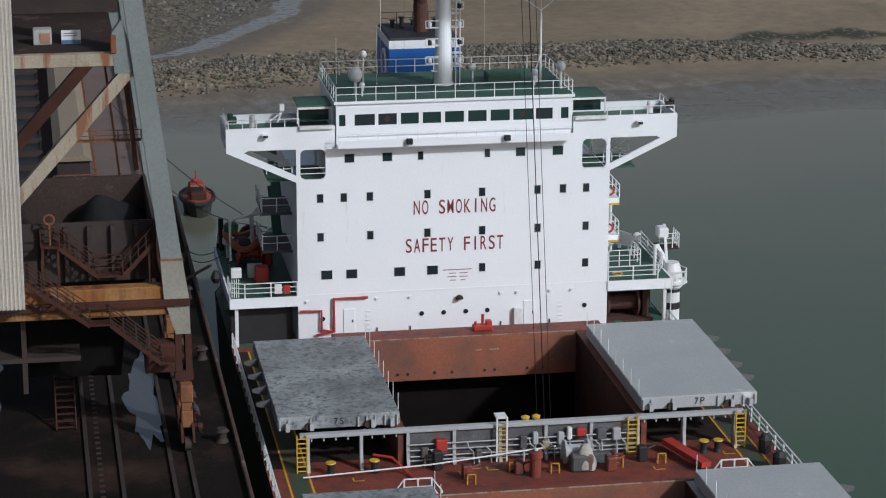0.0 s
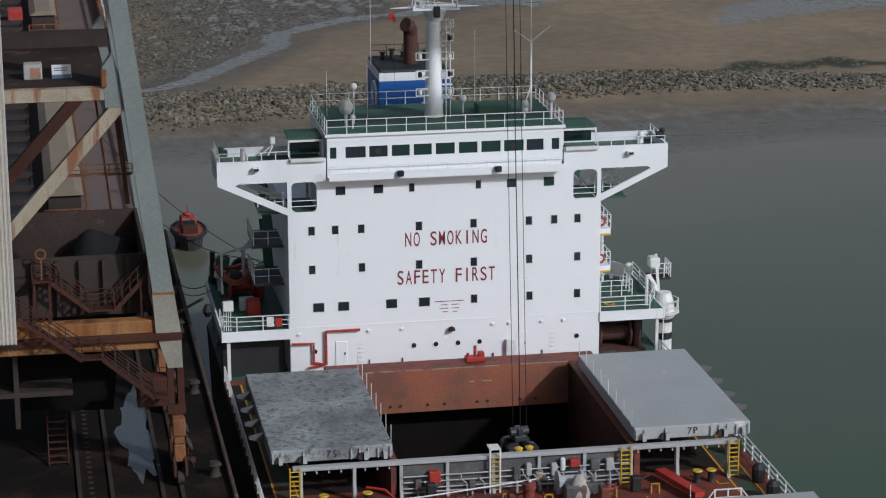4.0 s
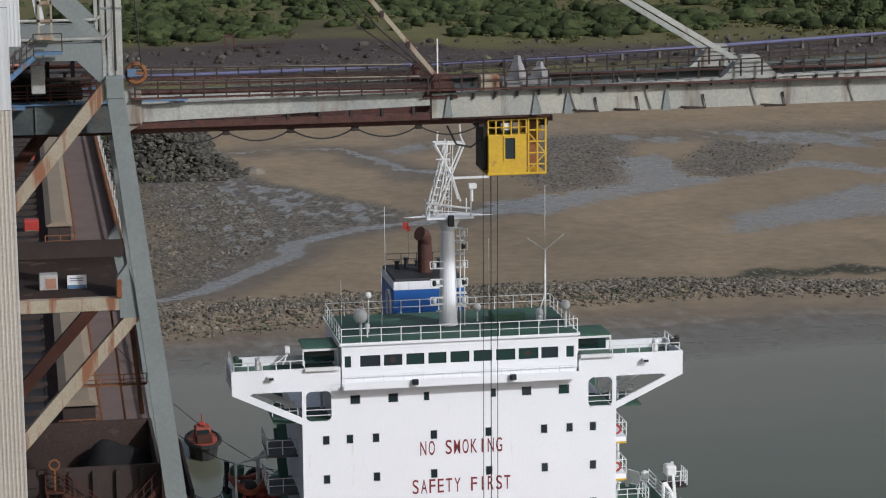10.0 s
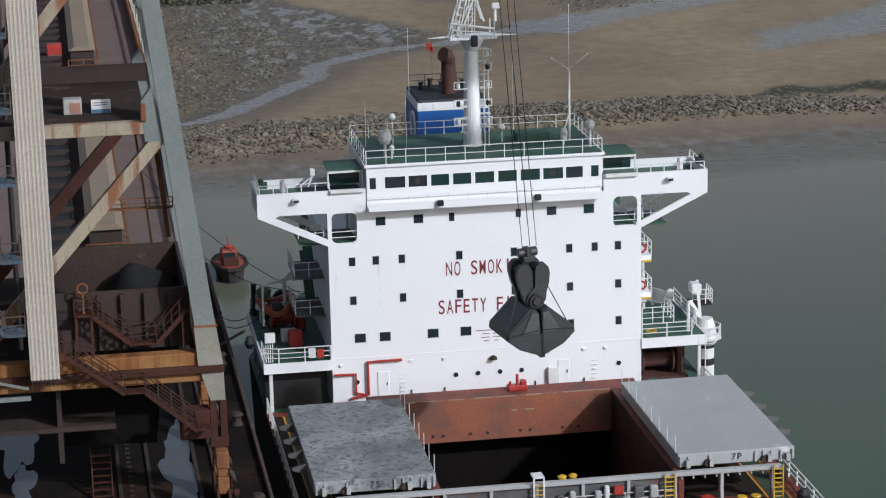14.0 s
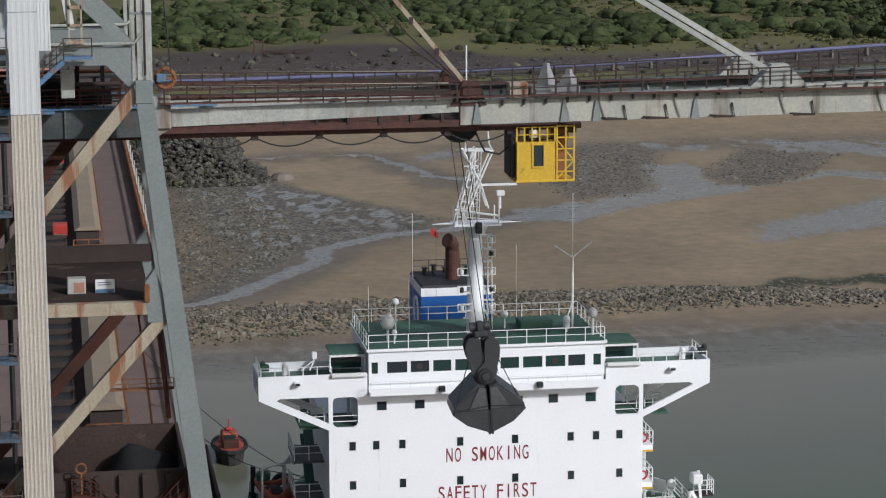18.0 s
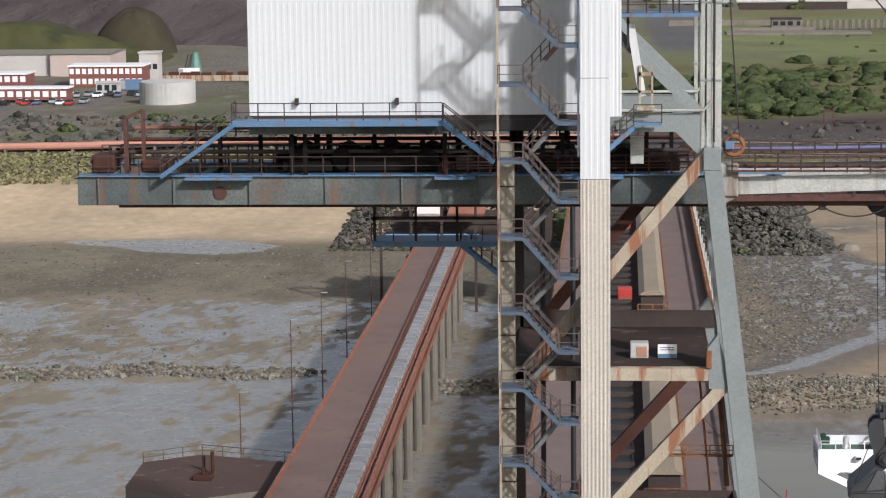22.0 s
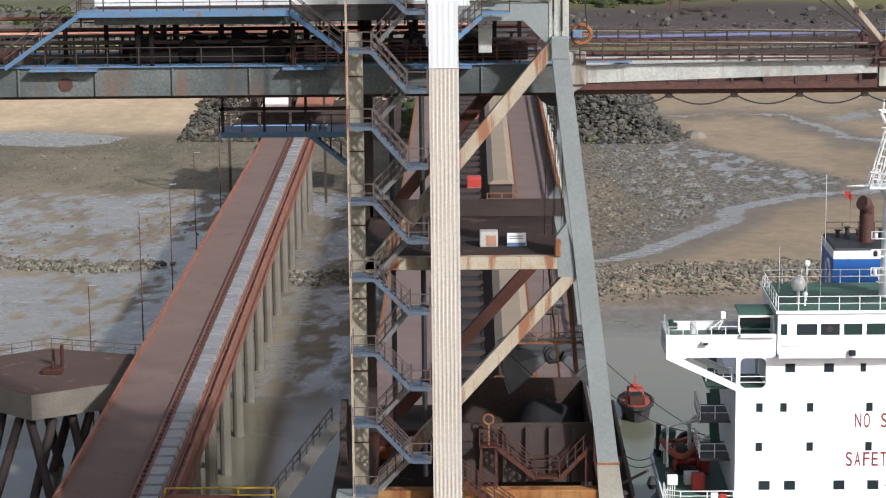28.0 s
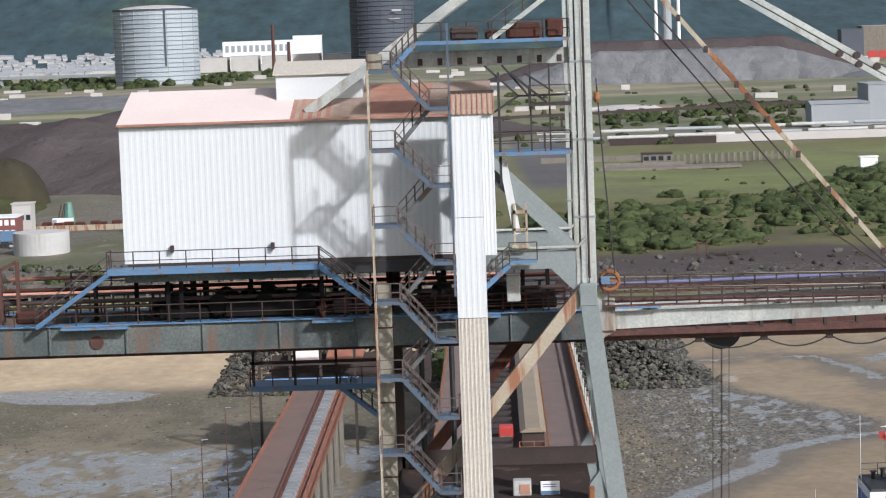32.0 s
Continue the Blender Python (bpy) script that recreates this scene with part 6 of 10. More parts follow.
def deck_plate(parent, lo, hi, mat, rail=None, name="platform", edges="snew", railmat=None, h=1.05):
    (x0, y0, zb), (x1, y1, z) = lo, hi
    if name == "landing":
        g = Mesh().box((x0, y0, zb), (x1, y0 + .06, z)).box((x0, y1 - .06, zb), (x1, y1, z)).box((x0, y0 + .06, zb), (x0 + .06, y1 - .06, z)).box((x1 - .06, y0 + .06, zb), (x1, y1 - .06, z))
    else:
        g = Mesh().box(lo, hi)
    p = part(name, g, mat, parent)
    if name == "landing":
        pieces("grating_bar", Mesh().box((0, -.025, -.05), (x1 - x0 - .12, .025, -.01)), mat, p, [Vector((x0 + .06, y0 + .12 + (y1 - y0 - .24) * k / 8, z)) for k in range(9)])
    lines = {"s": [(x0, y0, z), (x1, y0, z)], "n": [(x0, y1, z), (x1, y1, z)], "w": [(x0, y0, z), (x0, y1, z)], "e": [(x1, y0, z), (x1, y1, z)]}
    for e in edges:
        railing(parent, lines[e], railmat or STEELDARK, h, 1.5, .03, 2)
    return p


def crane():
    c = thing("ship_unloader", (-28, MID, 11), "grey and rust-streaked grab unloader crane standing on quay rails", "crane")
    # seaward legs: sloping box columns on bogies
    for y, near in ((NEAR, True), (FAR, False)):
        leg = Mesh().hexa([(-22.05, y - .6, 22.6), (-20.8, y - .6, 22.6), (-20.8, y + .6, 22.6), (-22.05, y + .6, 22.6),
                           (-24.85, y - .6, 48), (-23.85, y - .6, 48), (-23.85, y + .6, 48), (-24.85, y + .6, 48)])
        l = part("sea_leg", leg, LEGGREY, c, "grey-green sloping leg")
        part("leg_collar", Mesh().hexa([(-21.95, y - .75, 20.2), (-20.45, y - .75, 20.2), (-20.45, y + .75, 20.2), (-21.95, y + .75, 20.2),
                                        (-22.1, y - .62, 22.6), (-20.78, y - .62, 22.6), (-20.78, y + .62, 22.6), (-22.1, y + .62, 22.6)]), COLLAR, l, "rusty cream collar")
        part("seam", Mesh().box((-22.1, y - .66, 22.55), (-20.74, y + .66, 22.68)), ORANGERUST, l)
        part("leg_foot", Mesh().hexa([(-21.3, y - .55, 17.9), (-20.4, y - .55, 17.9), (-20.4, y + .55, 17.9), (-21.3, y + .55, 17.9),
                                      (-21.95, y - .7, 20.2), (-20.45, y - .7, 20.2), (-20.45, y + .7, 20.2), (-21.95, y + .7, 20.2)]), COLLAR, l)
        part("leg_end", Mesh().box((-21.35, y - .6, 15.4), (-20.95, y + .6, 17.9)).box((-20.75, y - .6, 15.4), (-20.35, y + .6, 17.9)).box((-21.4, y - .7, 15.0), (-20.3, y + .7, 15.6)), RUSTRED, l)
        lug = Mesh().box((-24.8, y - .65, 46.9), (-23.78, y + .65, 48.2), .05)
        part("knuckle", lug, LEGGREY, l)
    for y in (NEAR - 1.6, NEAR + 1.6, FAR - 1.6, FAR + 1.6):
        for x in (-20.85, -36.1):
            b = part("bogie", Mesh().prism([(y - 1.25, 11.75), (y - .95, 11.55), (y + .95, 11.55), (y + 1.25, 11.75), (y + 1.2, 12.3), (y + .5, 12.75), (y - .5, 12.75), (y - 1.2, 12.3)], "x", x - .42, x - .26)
                     .prism([(y - 1.25, 11.75), (y - .95, 11.55), (y + .95, 11.55), (y + 1.25, 11.75), (y + 1.2, 12.3), (y + .5, 12.75), (y - .5, 12.75), (y - 1.2, 12.3)], "x", x + .26, x + .42), RUSTRED, c, "rusty wheel bogie")
            part("pivot_block", Mesh().box((x - .36, y - .5, 12.4), (x + .36, y + .5, 13.5), .08), ORANGERUST, b, "orange-rust pivot block")
            part("equaliser", Mesh().box((x - .32, y - .35, 13.5), (x + .32, y + .35, 14.0), .05).box((x - .40, y - .45, 14.0), (x + .40, y + .45, 15.1), .08), ORANGERUST if y in (NEAR - 1.6, FAR - 1.6) else RUSTRED, b)
            pieces("hose", Mesh().tube([(x + .42, y, 13.9), (x + .75, y - .2, 13.3), (x + .6, y + .1, 12.6), (x + .85, y + .2, 12.0)], .05), BLACK, b, [Vector((0, d, 0)) for d in (-.5, .2)])
            pieces("wheel", Mesh().rod((-.2, 0, 0), (.2, 0, 0), .42, n=16), STEELDARK, b, [Vector((x, y + d, 11.55)) for d in (-.75, .75)])
            part("motor", Mesh().rod((x + .42, y, 12.3), (x + .95, y, 12.3), .24, n=12).box((x + .42, y - .5, 12.8), (x + .72, y - .2, 13.3), .04), RUSTRED, b)
    # landward legs, the far one in a darker colour
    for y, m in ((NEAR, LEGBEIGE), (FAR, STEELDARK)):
        l = part("land_leg", Mesh().box((-36.62, y - .5, 15.0), (-35.75, y + .5, 48.5), .04), m, c, "landward leg, rust-streaked cream near, dark steel far")
        pieces("seam", Mesh().box((-36.65, y - .53, -.04), (-35.72, y + .53, .04)), RUSTRED, l, [Vector((0, 0, z)) for z in (24, 28.4, 32.8, 37.2, 41.6, 46)])
        part("land_leg_foot", Mesh().box((-36.9, y - .7, 15.0), (-34.6, y + .7, 19.9), .04), ORANGERUST, l)
    # braces and ties of both frames
    for y, near in ((NEAR, True), (FAR, False)):
        # far frame takes a darker colour than the near one
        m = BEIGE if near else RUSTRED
        part("upper_brace", Mesh().beam((-24.6, y, 47.7), (-36.0, y, 33.9), .7, .75), m, c, "diagonal brace, rust-streaked cream near, dark red far")
        part("lower_brace", Mesh().beam((-23.4, y, 34.3), (-36.0, y, 20.3), .7, .75), m, c, "diagonal brace, rust-streaked cream near, dark red far")
        part("tie", Mesh().box((-36.0, y - .35, 34.45), (-24.0, y + .35, 35.2), .03), m, c, "tie beam, cream with rust runs near, dark red far")
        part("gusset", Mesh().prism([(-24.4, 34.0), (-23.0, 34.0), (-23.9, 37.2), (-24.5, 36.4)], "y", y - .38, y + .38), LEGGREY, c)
        part("sill_beam", Mesh().box((-36.0, y - .5, 19.15), (-21.2, y + .5, 20.95), .05), SILL if near else RUSTRED, c, "sill beam, orange rust-stained near, dark red far")
    part("rub_rail", Mesh().box((-36, NEAR - .85, 19.75), (-20.4, NEAR - .5, 20.2), .03), RUSTRED, c)
    for x in (-21.6, -36):
        part("side_beam", Mesh().box((x - .4, NEAR + .6, 19.2), (x + .4, FAR - .6, 20.9), .04), RUSTRED, c)
    # portal floor with a box and a board on it
    part("portal_floor", Mesh().box((-36, NEAR + .4, 35.02), (-24.2, FAR - .5, 35.18)), PLATE, c, "brown dusty portal floor")
    part("portal_parapet", Mesh().box((-36, FAR - .5, 35.2), (-23.6, FAR - .3, 36.3)), STEELDARK, c)
    part("control_box", Mesh().box((-29.0, -20.2, 35.18), (-27.9, -19.2, 36.1), .05), TANKWHITE, c, "white cabinet with a red door")
    part("control_door", Mesh().box((-28.6, -20.24, 35.3), (-28.0, -20.2, 35.9)), ROOFRED, c, "red cabinet door")
    part("notice_board", Mesh().box((-27.35, -20.0, 35.18), (-26.2, -19.9, 36.0), .02), RAILWHITE, c, "white notice board")
    nb = Mesh()
    for k in range(2):
        nb.box((-27.2, -20.02, 35.65 + k * .14), (-26.4, -20.0, 35.70 + k * .14))
    part("writing", nb, PIPEBLUE, c)
    part("notice_band", Mesh().box((-27.33, -20.02, 35.2), (-26.22, -20.0, 35.42)), STAIRBLUE, c)
    deck_plate(c, (-27.0, -21.6, 29.5), (-22.9, -21.2, 29.6), ORANGERUST, name="cross_walk", edges="s", railmat=ORANGERUST, h=.6)
    for z0, x in ((29, -24.3),):
        part("cable_tray", Mesh().beam((-24.0, NEAR + 1.2, 36.5), (-23.25, NEAR + 1.2, 27.8), .28, .28), ORANGERUST, c, "orange rusted cable tray")
    part("valve_box", Mesh().box((-24.6, NEAR - .5, 35.2), (-24.25, NEAR + .0, 36.3), .06), ORANGERUST, c)
    for x in (-23.9,):
        part("rusty_pipe", Mesh().rod((x - .35, NEAR + 1.4, 27.4), (x - 1.0, NEAR + 1.4, 34.2), .07), ORANGERUST, c, "orange rusted pipe")
    for x in (-34.2, -32.4):
        part("drop_pipe", Mesh().rod((x, NEAR + 2.5, 21), (x, NEAR + 2.5, 44.4), .16), BLACK, c, "black drop pipe")
    hopper(c)
    girder(c)
    house(c)
    tower(c)
    boom(c)


def hopper(c):
    x0, x1, y0, y1 = -30.6, -22.2, -21.6, -10.6
    h = Mesh().box((x0, y0, 20.9), (x1, y0 + .2, 24.6)).box((x0, y0 + .2, 21.4), (x0 + .2, y1, 24.6)).box((x1 - .2, y0 + .2, 21.4), (x1, y1, 24.6))
    part("hopper_rim", h, STEELDARK, c, "rusty hopper rim full of ore dust")
    part("hopper_back", Mesh().hexa([(x0, y1 - 3.2, 20.6), (x1, y1 - 3.2, 20.6), (x1, y1 - 3, 20.6), (x0, y1 - 3, 20.6), (x0, y1, 24.6), (x1, y1, 24.6), (x1, y1 + .2, 24.6), (x0, y1 + .2, 24.6)]), PLATE, c, "brown dusty hopper back plate")
    part("hopper_chute", Mesh().hexa([(x0 + 3, y0 + 3.5, 15), (x1 - 3, y0 + 3.5, 15), (x1 - 3, y1 - 3.5, 15), (x0 + 3, y1 - 3.5, 15), (x0, y0 + .2, 22.2), (x1, y0 + .2, 22.2), (x1, y1, 22.2), (x0, y1, 22.2)]), STEELDARK, c)
    g, N = Mesh(), 18
    vs = [(x0 + .2 + (x1 - x0 - .4) * i / N, y0 + .2 + (y1 - y0 - 1.2) * j / N, 21.3 + .5 * j / N + 2.0 * math.exp(-((i / N - .60) / .16) ** 2 - ((j / N - .75) / .3) ** 2) + 1.3 * math.exp(-((i / N - .82) / .22) ** 2 - ((j / N - .75) / .3) ** 2)
           + .7 * (fbm(np.array([i * .31]), np.array([j * .31]), 44)[0] - .5) + .6 * math.exp(-((i / N - .9) / .15) ** 2)) for j in range(N + 1) for i in range(N + 1)]
    g.add(vs, [(j * (N + 1) + i, j * (N + 1) + i + 1, (j + 1) * (N + 1) + i + 1, (j + 1) * (N + 1) + i) for j in range(N) for i in range(N)])
    part("coal", g, COAL, c, "heap of coal in the hopper", smooth=True)
    pieces("rim_post", Mesh().box((-.12, -.3, 21.0), (.12, 0, 24.4)), STEELDARK, c, [Vector((x, y0, 0)) for x in (-30.4, -29.0, -27.6, -26.2, -24.8, -23.4, -22.4)])
    # dipping stairs before the hopper
    yy = y0 - .9
    deck_plate(c, (-29.1, yy - .5, 23.45), (-28.0, yy + .5, 23.55), RUSTRED, name="stair_landing", edges="sn", railmat=RUSTRED)
    flight(c, (-28.0, yy, 23.5), (-25.7, yy, 21.6), .9, RUSTRED, rail=RUSTRED)
    deck_plate(c, (-25.7, yy - .5, 21.5), (-24.3, yy + .5, 21.6), RUSTRED, name="stair_landing", edges="sn", railmat=RUSTRED)
    flight(c, (-22.4, yy, 23.6), (-24.3, yy, 21.6), .9, RUSTRED, rail=RUSTRED)
    pieces("stair_post", Mesh().box((-.07, yy - .4, 19.9), (.07, yy - .26, 23.5)), RUSTRED, c, [Vector((x, 0, 0)) for x in (-29.0, -28.1, -22.7)])
    part("stair_post_brace", Mesh().beam((-29.0, yy - .33, 20.5), (-28.1, yy - .33, 21.9), .08), RUSTRED, c)
    part("stair_post_brace", Mesh().beam((-22.7, yy - .33, 22.5), (-22.0, yy - .33, 21.0), .08), RUSTRED, c)
    part("ring_lamp", Mesh().tube([(-28.55 + .3 * math.cos(a), yy, 25.1 + .3 * math.sin(a)) for a in np.linspace(0, 2 * math.pi, 13)], .07).rod((-28.55, yy, 23.5), (-28.55, yy, 24.8), .06), ORANGERUST, c, "rusty ring on a post")
    # long stair down to the quay, in front
    ys = NEAR - 1.5
    flight(c, (-30.1, ys, 22.0), (-26.4, ys, 19.2), .9, RUSTRED, rail=RUSTRED)
    deck_plate(c, (-26.4, ys - .5, 19.1), (-25.2, ys + .5, 19.2), RUSTRED, name="stair_landing", edges="s", railmat=RUSTRED)
    flight(c, (-25.2, ys, 19.2), (-22.2, ys, 16.6), .9, RUSTRED, rail=RUSTRED)
    deck_plate(c, (-22.2, ys - .5, 16.5), (-21.4, ys + .5, 16.6), RUSTRED, name="stair_landing", edges="s", railmat=RUSTRED)
    part("foot_cabin", Mesh().box((-23.2, NEAR - .9, 15.6), (-21.4, NEAR + .4, 17.4), .06), RUSTRED, c, "rusty machinery box")
    st = Mesh().beam((-28.6, -20.5, 11), (-28.6, -14.5, 16), .08, .3).beam((-27.4, -20.5, 11), (-27.4, -14.5, 16), .08, .3)
    q = part("quay_stair", st, RUSTRED, c, "rusty stair up from the quay")
    pieces("tread", Mesh().box((-28.6, -.14, -.02), (-27.4, .14, .02)), RUSTRED, q, [Vector((0, -20.5 + 6 * (k + .5) / 16, 11 + 5 * (k + .5) / 16)) for k in range(16)])
    part("under_floor", Mesh().box((-36, NEAR + .5, 16.2), (-27, FAR, 16.5)), STEELDARK, c)
    # added black block: stands for the hopper's shaded underside and darkens the floor
    part("discharge_casing", Mesh().hexa([(-30.1, -19.2, 14.2), (-24.5, -19.2, 14.0), (-24.5, -12.5, 13.2), (-30.1, -12.5, 13.2), (-30.1, -20.2, 19.0), (-24.0, -20.2, 19.0), (-24.0, -12.0, 19.0), (-30.1, -12.0, 19.0)]), SHADEBLACK, c, "black block added for the shade under the hopper")
    part("chute_wall", Mesh().box((-30.5, NEAR + .6, 14.2), (-30.2, FAR - .5, 19.2)), STEELDARK, c)
    part("lower_deck", Mesh().box((-36, NEAR + .6, 19.0), (-30.7, FAR - .6, 19.14)), PLATE, c)


def girder(c):
    for y in (-19.5, -12.5):
        g = part("main_girder", Mesh().box((-62.3, y - .35, 44.45), (-23.6, y + .35, 46.2), .03), GIRDER, c, "weathered grey-green plate girder")
        pieces("stiffener", Mesh().box((-.05, -.14, 44.5), (.05, 0, 46.1)), GIRDER, g, [Vector((-61 + k * 2.3, y - .35, 0)) for k in range(0, 16, 2)])
        part("flange", Mesh().box((-62.3, y - .55, 46.2), (-23.6, y + .55, 46.28)), STAIRBLUE, g)
        part("trolley_rail", Mesh().box((-60, y + (.5 if y < MID else -.8), 44.2), (-23.6, y + (.8 if y < MID else -.5), 44.45)), RUST, g)
        railing(c, [(-62.2, y - .5, 46.28), (-25, y - .5, 46.28)], STEELDARK, 1.1, 1.9, .03, 2)
    part("girder_disc", Mesh().rod((-53.6, -19.92, 45.2), (-53.6, -19.84, 45.2), .42, n=20), RUST, c, "rusty round cover")
    for x in (-62.0, -55, -47, -39, -31):
        part("cross_beam", Mesh().box((x - .3, -19.2, 44.6), (x + .3, -12.8, 46.0)), GIRDER, c)
    for x0, x1 in ((-55.6, -51.6), (-40.6, -38.2), (-33.0, -29.4)):
        part("girder_walk", Mesh().box((x0, -20.7, 46.05), (x1, -19.9, 46.2)), STAIRBLUE, c, "blue walkway plate")
    # machinery between girder and house, coloured near black for the shade there
    for x0, x1, z1, m in ((-46, -40.5, 47.3, SHADEBLACK), (-50.0, -47.0, 47.0, SHADEBLACK), (-39.5, -37.0, 47.1, SHADEBLACK), (-30.2, -26.0, 46.9, SHADEBLACK), (-34.5, -31.5, 47.0, SHADEBLACK)):
        part("winch_frame", Mesh().box((x0, -18.6, 46.3), (x1, -13.4, z1), .08), m, c, "winch frame, black for shade")
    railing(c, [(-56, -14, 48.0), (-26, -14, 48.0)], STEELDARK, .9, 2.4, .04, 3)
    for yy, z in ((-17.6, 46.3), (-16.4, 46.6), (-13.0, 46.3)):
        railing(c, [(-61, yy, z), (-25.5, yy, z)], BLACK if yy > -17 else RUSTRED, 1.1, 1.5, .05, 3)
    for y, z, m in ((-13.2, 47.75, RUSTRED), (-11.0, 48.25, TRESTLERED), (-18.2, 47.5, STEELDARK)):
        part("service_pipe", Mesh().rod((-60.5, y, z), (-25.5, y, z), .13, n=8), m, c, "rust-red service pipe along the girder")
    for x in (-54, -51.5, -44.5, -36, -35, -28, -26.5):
        part("gear_post", Mesh().box((x - .12, -17.2, 46.2), (x + .12, -16.9, 48.9)), SHADEBLACK, c)
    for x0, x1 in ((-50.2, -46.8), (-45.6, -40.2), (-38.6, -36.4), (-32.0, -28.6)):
        part("gear_case", Mesh().box((x0, -16.8, 46.3), (x1, -14.6, 47.3), .25), SHADEBLACK, c, "gear case, black for shade")
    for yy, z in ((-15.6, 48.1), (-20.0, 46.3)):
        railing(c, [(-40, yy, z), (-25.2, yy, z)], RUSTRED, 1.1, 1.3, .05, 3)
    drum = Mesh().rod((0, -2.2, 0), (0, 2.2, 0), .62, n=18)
    pieces("rope_drum", drum, SHADEBLACK, c, [Vector((x, -16.2, 47.1)) for x in (-49.0, -46.4, -43.6, -41.2, -38.2, -33.0, -29.4)], "rope drum, black for shade")
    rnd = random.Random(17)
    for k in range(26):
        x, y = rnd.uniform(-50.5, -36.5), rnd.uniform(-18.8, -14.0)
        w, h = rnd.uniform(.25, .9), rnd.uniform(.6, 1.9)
        part("gear_fitting", Mesh().box((x - w / 2, y - .3, 46.28), (x + w / 2, y + .3, 46.28 + h), .06), SHADEBLACK, c)
    # landward end: rusty plant, a frame post and the sloping blue stair
    part("end_plant", Mesh().box((-61.6, -19, 46.3), (-60.2, -17, 47.4), .1), RUSTRED, c, "rusty plant at the girder end")
    part("end_plant", Mesh().box((-58.6, -19, 46.3), (-56.8, -17.2, 47.1), .15), RUSTRED, c)
    part("end_frame", Mesh().box((-59.6, -18.9, 46.3), (-59.35, -18.6, 49.6)).box((-58.5, -18.9, 46.3), (-58.3, -18.6, 50.1)).beam((-59.5, -18.7, 49.6), (-58.4, -18.7, 50.1), .2), RUST, c, "orange rusted frame")
    flight(c, (-52.5, -21.2, 49.5), (-57.0, -20.6, 46.4), .8, STAIRBLUE)
    # hanging operator's platform under the girder
    deck_plate(c, (-45.2, -13.2, 40.9), (-36.8, -10.5, 41.25), STAIRBLUE, name="hanging_platform", edges="sw")
    hg = Mesh()
    for x in (-45.0, -42.4, -39.8, -37.2):
        hg.box((x - .08, -13.1, 41.25), (x + .08, -12.94, 44.5))
    hg.box((-45.2, -13.1, 42.6), (-36.8, -12.9, 42.8))
    part("hanger", hg, STEELDARK, c)
    flight(c, (-39.6, -12.6, 41.1), (-37.0, -12.6, 39.0), .8, STAIRBLUE)


def cladding(x0, x1, y, z0, z1, pitch=.36, depth=.010):
    """Profiled sheet facing the sea end, in trapezoid ribs."""
    m, n = Mesh(), int((x1 - x0) / pitch)
    p = (x1 - x0) / n
    prof = []
    for k in range(n):
        a = x0 + k * p
        prof += [(a, y), (a + p * .45, y), (a + p * .55, y - depth), (a + p * .9, y - depth)]
    prof.append((x1, y))
    vs = [(a, b, z0) for a, b in prof] + [(a, b, z1) for a, b in prof]
    q = len(prof)
    return m.add(vs, [(k, k + 1, q + k + 1, q + k) for k in range(q - 1)])


